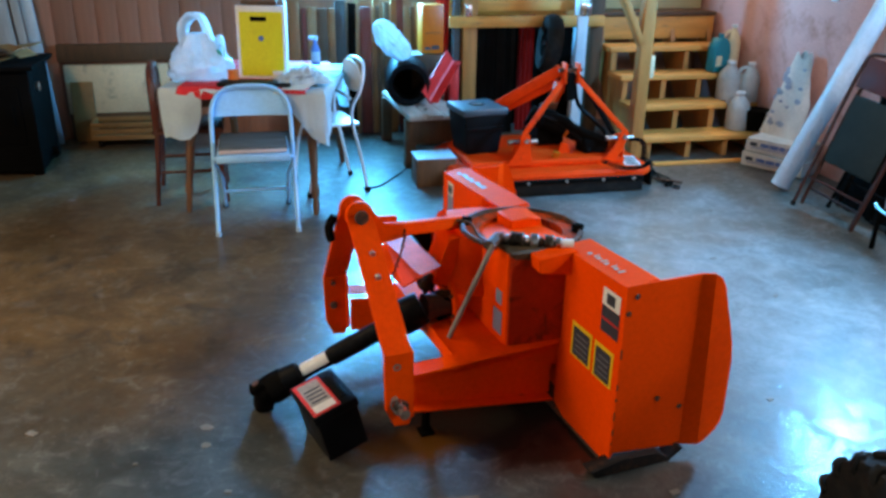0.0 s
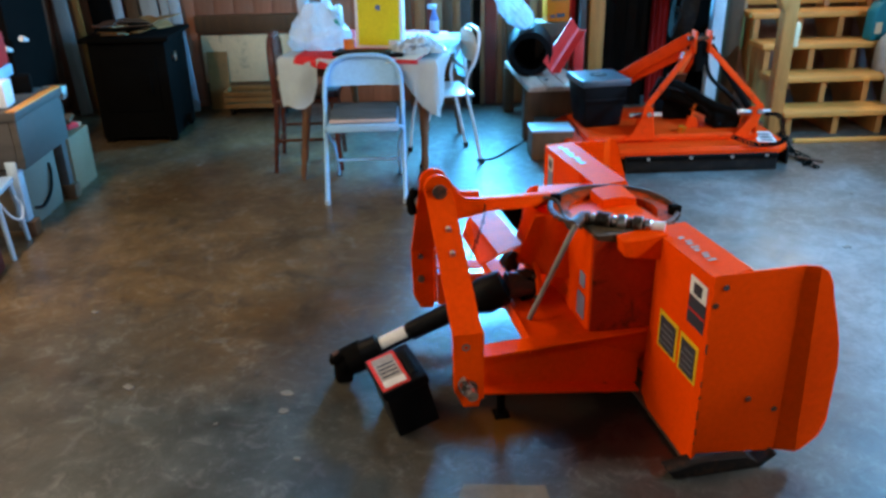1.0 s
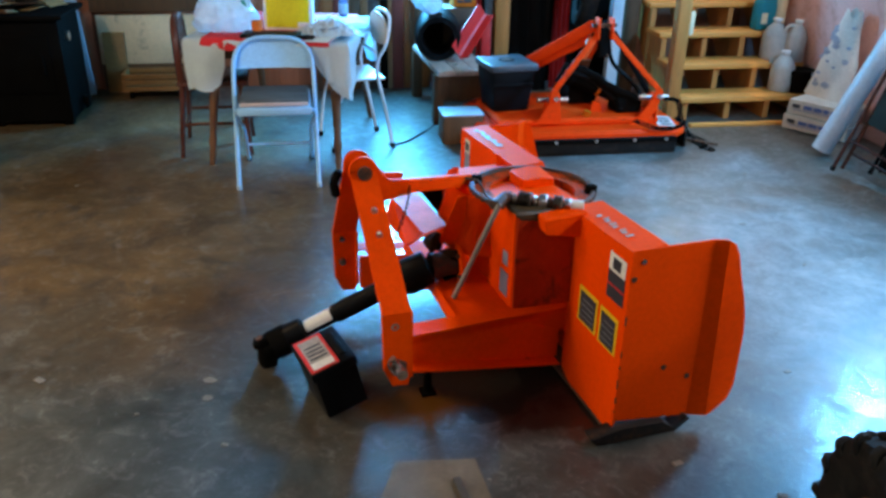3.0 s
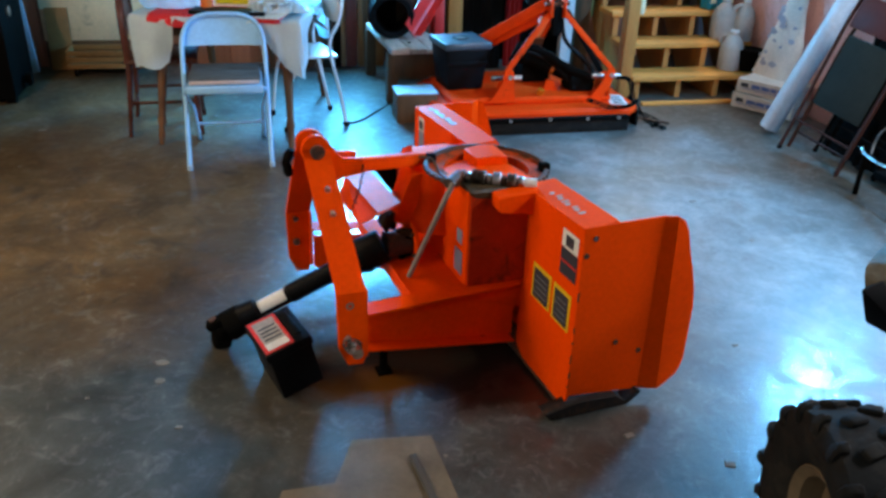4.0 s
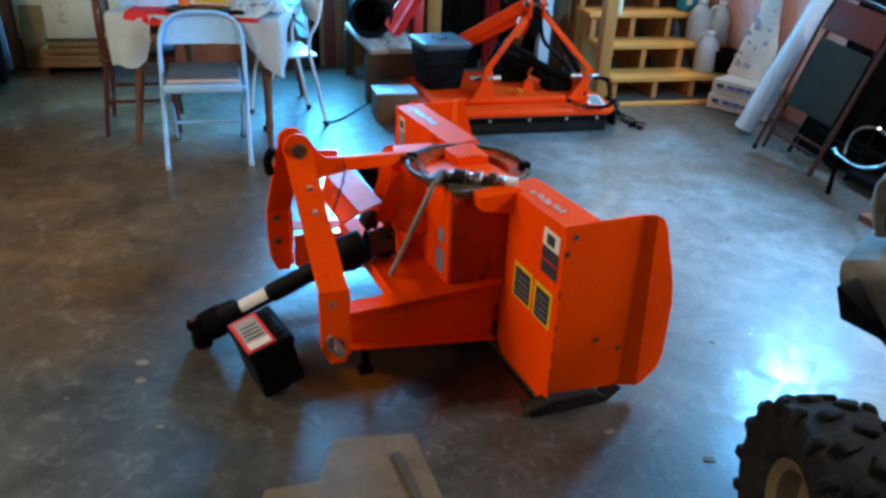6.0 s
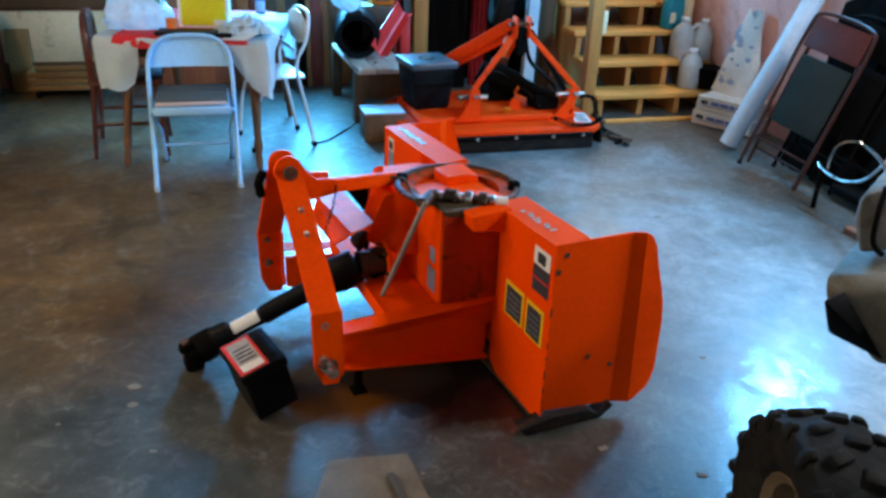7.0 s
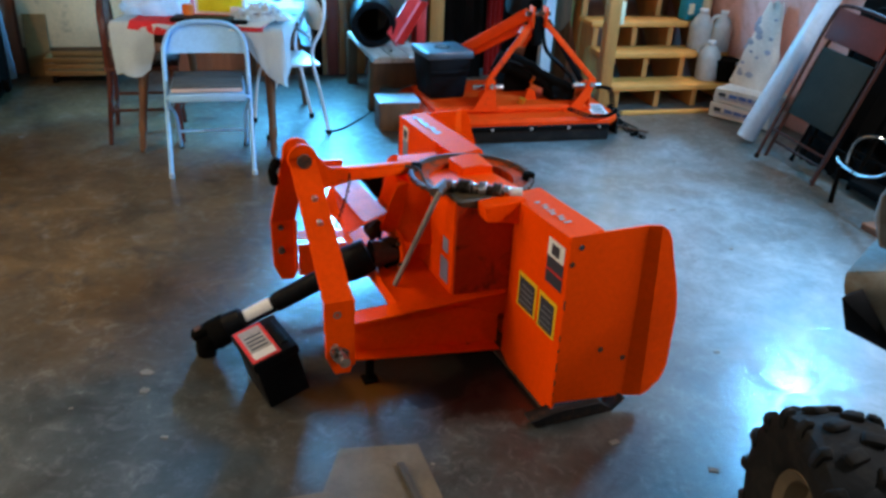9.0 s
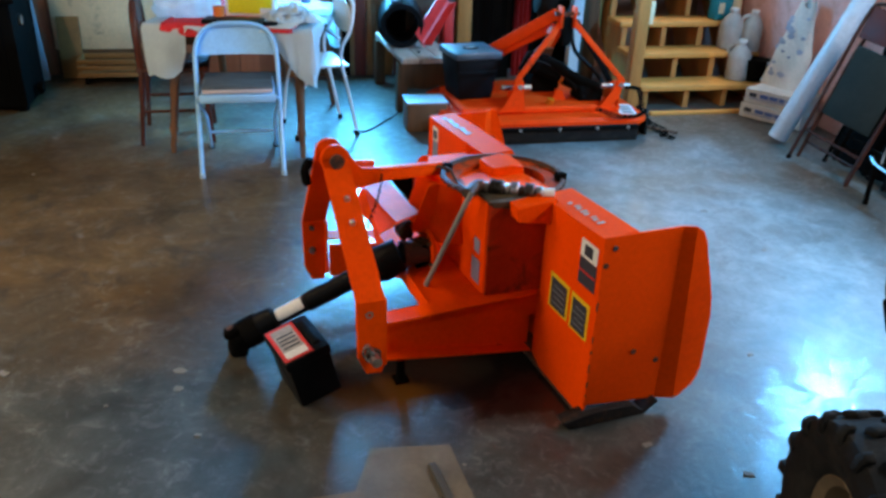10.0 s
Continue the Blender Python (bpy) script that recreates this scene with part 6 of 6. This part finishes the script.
def side_chair():
    top = thing("metal_chair", pose(-0.765, 4.98, 0, 0, 0, -65), "cream metal chair drawn up to the table", "chair", "chairs round the table")
    w = 0.19
    back = [(-w, 0.145, 0.0), (-w, 0.10, 0.24), (-w, 0.05, 0.46), (-w, 0.055, 0.56), (-w, 0.10, 0.64), (-w, 0.125, 0.74), (-w * 0.6, 0.145, 0.815), (w * 0.6, 0.145, 0.815), (w, 0.125, 0.74), (w, 0.10, 0.64), (w, 0.055, 0.56), (w, 0.05, 0.46), (w, 0.10, 0.24), (w, 0.145, 0.0)]
    part("back_frame", tube(nb(), back, 0.011, 10, 5), WHITE_PAINT, top)
    part("front_frame", tube(nb(), [(-w, -0.24, 0.0), (-w, -0.20, 0.30), (-w, -0.12, 0.43), (w, -0.12, 0.43), (w, -0.20, 0.30), (w, -0.24, 0.0)], 0.010, 8, 5), WHITE_PAINT, top)
    part("seat", box(nb(), -0.19, 0.19, -0.22, 0.10, 0.435, 0.452, 0.007), WHITE_PAINT, top)
    part("seat_rail", box(nb(), -0.192, 0.192, 0.03, 0.05, 0.60, 0.615, 0.004), WHITE_PAINT, top)
    bm = nb()
    n = 16
    o = [(0.185 * math.copysign(abs(math.cos(a)) ** 0.7, math.cos(a)), 0.72 + 0.095 * math.sin(a)) for a in [2 * math.pi * i / 24 for i in range(24)]]
    prism(bm, o, "y", 0.105, 0.118, 0.003)
    part("backrest", bm, mat("cream_back_panel", (0.66, 0.54, 0.42), 0.5), top, "cream rounded back panel", 40)
    for x, y in ((-w, 0.145), (w, 0.145), (-w, -0.24), (w, -0.24)):
        part("rubber_foot", rod(nb(), (x, y, 0.0), (x, y, 0.03), 0.017, 10), BLACK, top)
    return top


side_chair()


def wooden_chair():
    top = thing("wooden_chair", pose(-1.64, 4.74, 0, 0, 0, 105), "dark red-brown wooden chair pushed up to the table", "chair", "chairs round the table")
    wood = mat("red_brown_wood", (0.085, 0.022, 0.012), 0.22, var=0.25, scale=4, stretch=(9, 9, 1.5))
    for x, y, dx, dy in ((-0.17, -0.17, -0.035, -0.03), (0.17, -0.17, 0.035, -0.03), (-0.17, 0.17, -0.035, 0.04), (0.17, 0.17, 0.035, 0.04)):
        part("leg", rod(nb(), (x + dx, y + dy, 0), (x, y, 0.43), 0.013, 12, 0.019), wood, top)
    for y in (-0.185, 0.19):
        part("stretcher", rod(nb(), (-0.19, y, 0.16), (0.19, y, 0.16), 0.010, 10), wood, top)
    for x in (-0.19, 0.19):
        part("stretcher", rod(nb(), (x, -0.185, 0.20), (x, 0.19, 0.20), 0.010, 10), wood, top)
    part("seat", box(nb(), -0.21, 0.21, -0.21, 0.20, 0.43, 0.46, 0.012), wood, top)
    part("backrest", tube(nb(), [(-0.19, 0.17, 0.45), (-0.20, 0.175, 0.64), (-0.15, 0.18, 0.78), (0.0, 0.185, 0.81), (0.15, 0.18, 0.78), (0.20, 0.175, 0.64), (0.19, 0.17, 0.45)], 0.022), wood, top)
    bm = nb()
    slab(bm, ((-0.16, 0.175, 0.58), (0.16, 0.175, 0.58), (0.14, 0.182, 0.79), (-0.14, 0.182, 0.79)), 0.014)
    part("back_panel", bm, wood, top)
    return top


wooden_chair()
tube(b := nb(), [(-0.585, 4.88, 0.012), (-0.49, 4.95, 0.006), (-0.40, 5.17, 0.006), (-0.33, 5.40, 0.006), (-0.30, 5.50, 0.12), (-0.26, 5.56, 0.33), (-0.20, 5.60, 0.388)], 0.006)
solid("extension_cable", b, RUBBER, Matrix(), "black cable lying on the floor and up to the bench", "cable")


# ---- the corner with the stove ----
def stove():
    top = thing("stove", at(-2.57, -0.76, 0, 0, 0, 0), "black iron stove littered with papers", "stove")
    part("body", box(nb(), -0.27, 0.25, -0.26, 0.26, 0.03, 0.70, 0.012), DARK, top)
    part("top_plate", box(nb(), -0.31, 0.29, -0.30, 0.30, 0.70, 0.73, 0.008), DARK, top)
    door = part("door", box(nb(), -0.20, 0.18, -0.275, -0.258, 0.22, 0.60, 0.01), DARK, top)
    part("door_handle", rod(nb(), (0.13, -0.30, 0.36), (0.13, -0.30, 0.48), 0.010, 10), DARK, door)
    for x in (-0.23, 0.21):
        for y in (-0.22, 0.22):
            part("foot", box(nb(), x - 0.03, x + 0.03, y - 0.03, y + 0.03, 0, 0.082, 0.006), DARK, top)
    part("side_dial", rod(nb(), (0.25, -0.10, 0.57), (0.268, -0.10, 0.57), 0.032, 20), STEEL, top, "pale round dial")
    part("side_caster", rod(nb(), (0.27, -0.02, 0.11), (0.31, -0.02, 0.11), 0.035, 16), DARK, top)
    return top


stove()
rng = random.Random(21)
LITTER = mat("yellowed_paper", (0.30, 0.20, 0.08), 0.8, var=0.25, scale=12)
for i in range(16):
    w, d = rng.uniform(0.04, 0.11), rng.uniform(0.04, 0.10)
    box(b := nb(), -w, w, -d, d, 0, 0.006)
    solid("newspaper", rough_up(b, 0.018, 9, i), (LITTER, OLD_WOOD, BROWN_WOOD, RUSTY)[i % 4], at(-2.57 + rng.uniform(-0.20, 0.20), -0.76 + rng.uniform(-0.20, 0.20), 0.736 + 0.005 * i, rng.uniform(-8, 8), rng.uniform(-8, 8), rng.uniform(0, 180)), "crumpled yellowed newspaper lying on the stove", "newspaper", "papers on the stove")
PALE_STRIP = mat("weathered_pale_board", (0.42, 0.42, 0.40), 0.6, var=0.25, scale=3, stretch=(9, 9, 1.2))
# boards and metal sheets leaning in the corner behind the stove
for x, w, h, mt, lab in ((-3.30, 0.10, 1.5, PALE_STRIP, "pale grey board leaning behind the stove"), (-3.16, 0.05, 1.6, PINE_UP, "narrow pale board leaning behind the stove"), (-3.04, 0.16, 1.45, DARK, "dark sheet leaning behind the stove"),
                          (-2.86, 0.07, 1.5, TINT_BLUE, "pale blue metal strip leaning behind the stove"), (-2.76, 0.09, 1.4, OLD_WOOD, "brown board leaning behind the stove"), (-2.65, 0.13, 1.5, PALE_STRIP, "pale grey board leaning behind the stove"),
                          (-2.50, 0.06, 1.35, PALE_STRIP, "pale grey metal strip leaning behind the stove"), (-2.43, 0.08, 1.4, TINT_BLUE, "pale blue metal sheet leaning behind the stove")):
    box(b := nb(), 0, w, -0.012, 0.012, 0, h, 0.003)
    solid("leaning_board", b, mt, at(x, -0.20, 0.003, -6, -5, 0), lab, "board", "boards behind the stove")

box(b := nb(), -2.34, -1.42, -0.075, -0.004, 0.60, 0.73, 0.008)
solid("wall_rail", b, OLD_WOOD, ROOM, "dark brown wooden rail fixed along the wall", "rail", kind="structure")
box(b := nb(), -2.31, -1.55, -0.06, -0.008, 0.205, 0.575, 0.006)
solid("cream_panel", b, CREAM, at(0, 0, 0.0), "cream painted panel standing against the wall", "panel")
box(b := nb(), -2.31, -1.55, -0.058, -0.010, 0.0, 0.205, 0.004)
solid("skirting_plank", b, OLD_WOOD, ROOM, "dark plank under the cream panel", "plank")
box(b := nb(), 0, 0.16, -0.012, 0.012, 0, 0.455, 0.004)
solid("short_board", b, BROWN_WOOD, at(-2.275, -0.125, 0.001, -7, 0, 0), "short brown board leaning on the cream panel", "board")


def caster_crate():
    top = thing("caster_crate", at(-1.86, -0.24), "low slatted wooden crate on casters by the wall", "crate")
    for z in (0.06, 0.11, 0.155):
        part("slat", box(nb(), -0.26, 0.26, -0.12, -0.10, z, z + 0.035, 0.003), BROWN_WOOD, top)
        part("slat", box(nb(), -0.26, 0.26, 0.10, 0.12, z, z + 0.035, 0.003), BROWN_WOOD, top)
    for x in (-0.26, 0.24):
        part("end_board", box(nb(), x, x + 0.02, -0.098, 0.098, 0.06, 0.19, 0.003), BROWN_WOOD, top)
    part("base", box(nb(), -0.24, 0.24, -0.098, 0.098, 0.06, 0.075), BROWN_WOOD, top)
    for x in (-0.21, 0.21):
        for y in (-0.08, 0.08):
            part("caster", rod(nb(), (x - 0.012, y, 0.03), (x + 0.012, y, 0.03), 0.03, 16), BLACK, top)
    return top


caster_crate()


# ---- work bench along the panelled side wall ----
def work_bench():
    top = thing("work_bench", at(-2.62, -2.43), "heavy low grey wooden work bench on blocked legs", "work bench")
    part("bench_top", box(nb(), -0.36, 0.03, -0.29, 0.29, 0.605, 0.650, 0.006), GREY_WOOD, top)
    part("edge_strip", box(nb(), -0.015, 0.032, -0.285, 0.285, 0.649, 0.656, 0.002), PINE, top, "pale worn front edge")
    part("front_apron", box(nb(), -0.015, 0.022, -0.28, 0.28, 0.36, 0.606, 0.004), GREY_WOOD, top)
    part("end_apron", box(nb(), -0.34, -0.016, 0.245, 0.28, 0.36, 0.606, 0.004), GREY_WOOD, top)
    part("end_apron", box(nb(), -0.34, -0.016, -0.28, -0.245, 0.36, 0.606, 0.004), GREY_WOOD, top)
    # near legs pale blue: the blue light along them put into the colour
    for x, y in ((-0.05, -0.26), (-0.05, 0.30), (-0.32, -0.26), (-0.32, 0.30)):
        part("leg", box(nb(), x - 0.03, x + 0.025, y - 0.03, y + 0.03, 0.05, 0.40, 0.004), TINT_BLUE if y < 0 else GREY_WOOD, top)
        part("foot_block", box(nb(), x - 0.02, x + 0.055, y - 0.04, y + 0.035, 0.0, 0.085, 0.006), OLD_WOOD, top, "brown wooden foot block")
    part("vice", rough_up(box(nb(), -0.08, 0.045, 0.27, 0.34, 0.57, 0.65, 0.02), 0.01, 20), STEEL, top, "small steel bench vice")
    return top


work_bench()


def store_box(m, size, label, mt):
    top = thing("storage_box", m, label, "box", "boxes under the bench")
    w, d, h = size
    part("carton", box(nb(), -w / 2, w / 2, -d / 2, d / 2, 0, h, 0.006), mt, top)
    part("box_handle", tube(nb(), [(w / 2 + 0.002, -d * 0.30, h * 0.30), (w / 2 + 0.012, -d * 0.12, h * 0.24), (w / 2 + 0.014, 0.05, h * 0.36), (w / 2 + 0.012, d * 0.24, h * 0.62), (w / 2 + 0.002, d * 0.28, h * 0.80)], 0.009), BLACK, top, "curved black handle")
    return top


PALECARD = mat("pale_board_box", (0.125, 0.106, 0.08), 0.75, var=0.15, scale=5)
store_box(at(-2.80, -2.42), (0.24, 0.44, 0.33), "pale board box with a curved black handle under the bench", PALECARD)
box(b := nb(), -0.14, 0.14, -0.155, 0.155, 0, 0.335, 0.006)
solid("wooden_chest", b, mat("pale_plywood", (0.19, 0.127, 0.068), 0.7, var=0.15, scale=4), at(-2.78, -1.92), "pale plywood chest standing beside the bench", "chest")
for i in range(5):
    rng2 = random.Random(i)
    box(b := nb(), -0.05, 0.05, -0.08, 0.08, 0, 0.03, 0.006)
    solid("rag", rough_up(b, 0.015, 14, i * 3.0), (RED_CLOTH, CARD, OLD_WOOD, CARD, PALECARD)[i], at(-2.78 + rng2.uniform(-0.06, 0.06), -1.93 + rng2.uniform(-0.06, 0.06), 0.345 + 0.02 * i, 0, 0, rng2.uniform(0, 180)), "crumpled rag lying on the plywood chest", "rag", "rags on the chest")
box(b := nb(), -0.09, 0.09, -0.12, 0.12, 0, 0.26, 0.006)
solid("small_carton", b, CARD, at(-2.92, -1.50), "brown carton standing beside the stove", "carton")


def step_stool():
    top = thing("step_stool", at(-2.74, -2.90, 0, 0, 0, 8), "pale blue steel step stool beside the bench", "stool")
    part("stool_top", box(nb(), -0.16, 0.11, -0.13, 0.13, 0.315, 0.345, 0.008), TINT_BLUE, top)
    for x in (-0.14, 0.09):
        for y in (-0.11, 0.11):
            part("leg", rod(nb(), (x, y, 0.315), (x + (0.02 if x > 0 else -0.02), y * 1.15, 0.0), 0.013, 10), TINT_BLUE, top)
    part("cord", tube(nb(), [(0.10, -0.12, 0.30), (0.12, -0.06, 0.20), (0.13, 0.04, 0.15), (0.125, 0.10, 0.20), (0.115, 0.06, 0.26)], 0.006), WHITE_PAINT, top, "loop of white cord")
    return top


step_stool()


def clutter_box(name, m, s, mt, label, seed):
    b = box(nb(), -s[0] / 2, s[0] / 2, -s[1] / 2, s[1] / 2, 0, s[2], 0.012)
    return solid(name, rough_up(b, 0.004, 12, seed), mt, m, label, name.split("_")[-1])


clutter_box("red_box", at(-2.88, -2.36, 0.80, 0, 0, 12), (0.22, 0.24, 0.17), RED, "red metal box on top of a blue one", 1)
clutter_box("blue_box", at(-2.88, -2.36, 0.652, 0, 0, 4), (0.20, 0.30, 0.148), TINT_BLUE, "pale blue metal box standing on the bench", 2)
clutter_box("white_tin", at(-2.72, -2.58, 0.652, 0, 0, 4), (0.12, 0.12, 0.13), WHITE_PAINT, "white tin standing on the bench", 3)
clutter_box("dark_tin", at(-2.74, -2.26, 0.652, 0, 0, 20), (0.10, 0.10, 0.09), DARK, "dark tin standing on the bench", 4)
clutter_box("red_bin", at(-2.76, -3.30, 0.0, 0, 0, 6), (0.34, 0.36, 0.30), mat("dark_red_plastic", (0.10, 0.012, 0.012), 0.5), "dark red bin standing beside the stool", 5)
clutter_box("tall_cabinet", at(-3.17, -1.52, 0.0, 0, 0, 0), (0.40, 0.56, 1.75), DARK, "tall black cabinet against the side wall", 6)
for k, (x, y, w, mt, dy) in enumerate(((-3.02, -2.26, 0.05, PINE_UP, 0.05), (-3.05, -2.16, 0.045, DARK, 0.05), (-3.03, -2.08, 0.06, CREAM, 0.03), (-3.06, -2.00, 0.04, TINT_BLUE, 0.03), (-3.05, -1.93, 0.035, PINE_UP, 0.02))):
    box(b := nb(), -0.012, 0.012, -w / 2, w / 2, 0, 1.65, 0.003)
    solid("leaning_board", b, mt, at(x, y, 0.003, 3, -9, 0), "long narrow board leaning against the side wall", "board", "boards by the side wall")
for y, z in ((-2.02, 0.84), (-1.80, 0.86)):
    rod(b := nb(), (0, 0, 0), (0.0, 0.07, -0.02), 0.018, 10, 0.012)
    solid("white_hook", b, WHITE_PAINT, at(-2.90, y, z), "white plastic hook tied to a leaning board", "hook", "white hooks")

# ---- on the floor ----
prism(b := nb(), [(2.312, 3.686), (2.354, 3.563), (2.455, 3.735)], "z", 0.0, 0.035, 0.004)
solid("wood_wedge", b, mat("rust_brown_wood", (0.16, 0.058, 0.022), 0.7, var=0.3, scale=6), Matrix(), "rust-brown wooden wedge lying on the floor", "wedge")
b = nb()
prism(b, [(-0.135, 1.845), (0.10, 1.88), (0.21, 1.55), (0.20, 1.25), (-0.32, 1.22), (-0.30, 1.62), (-0.16, 1.66)], "z", 0.0, 0.004)
solid("cardboard_sheet", b, mat("flat_tan_card", (0.14, 0.11, 0.075), 0.75, var=0.35, scale=7), Matrix(), "flat tan cardboard sheet lying on the floor", "cardboard")
bar(b := nb(), (0.05, 1.78, 0.011), (0.16, 1.50, 0.011), 0.022, 0.012, 0.003)
solid("flat_stick", b, GREY_WOOD, Matrix(), "flat grey stick lying on the cardboard", "stick")
rng = random.Random(5)
b = nb()
for k in range(34):
    x, y = rng.uniform(-2.2, 1.6), rng.uniform(1.3, 5.2)
    s = rng.uniform(0.004, 0.012)
    box(b, -s * 1.5, s * 1.5, -s, s, 0.0005, 0.003, 0, pose(x, y, 0, 0, 0, rng.uniform(0, 180)))
for x, y in ((-0.826, 2.203), (-0.80, 2.10), (-0.62, 1.55), (-2.35, 4.55)):
    s = rng.uniform(0.014, 0.026)
    prism(b, [(x + s * math.cos(a) * rng.uniform(0.6, 1.2), y + s * math.sin(a) * rng.uniform(0.5, 0.9)) for a in [radians(60 * j) for j in range(6)]], "z", 0.0006, 0.0022)
solid("floor_debris", b, mat("pale_plaster_chips", (0.20, 0.185, 0.165), 0.9), Matrix(), "pale plaster chips scattered on the concrete", "debris", kind="stuff")
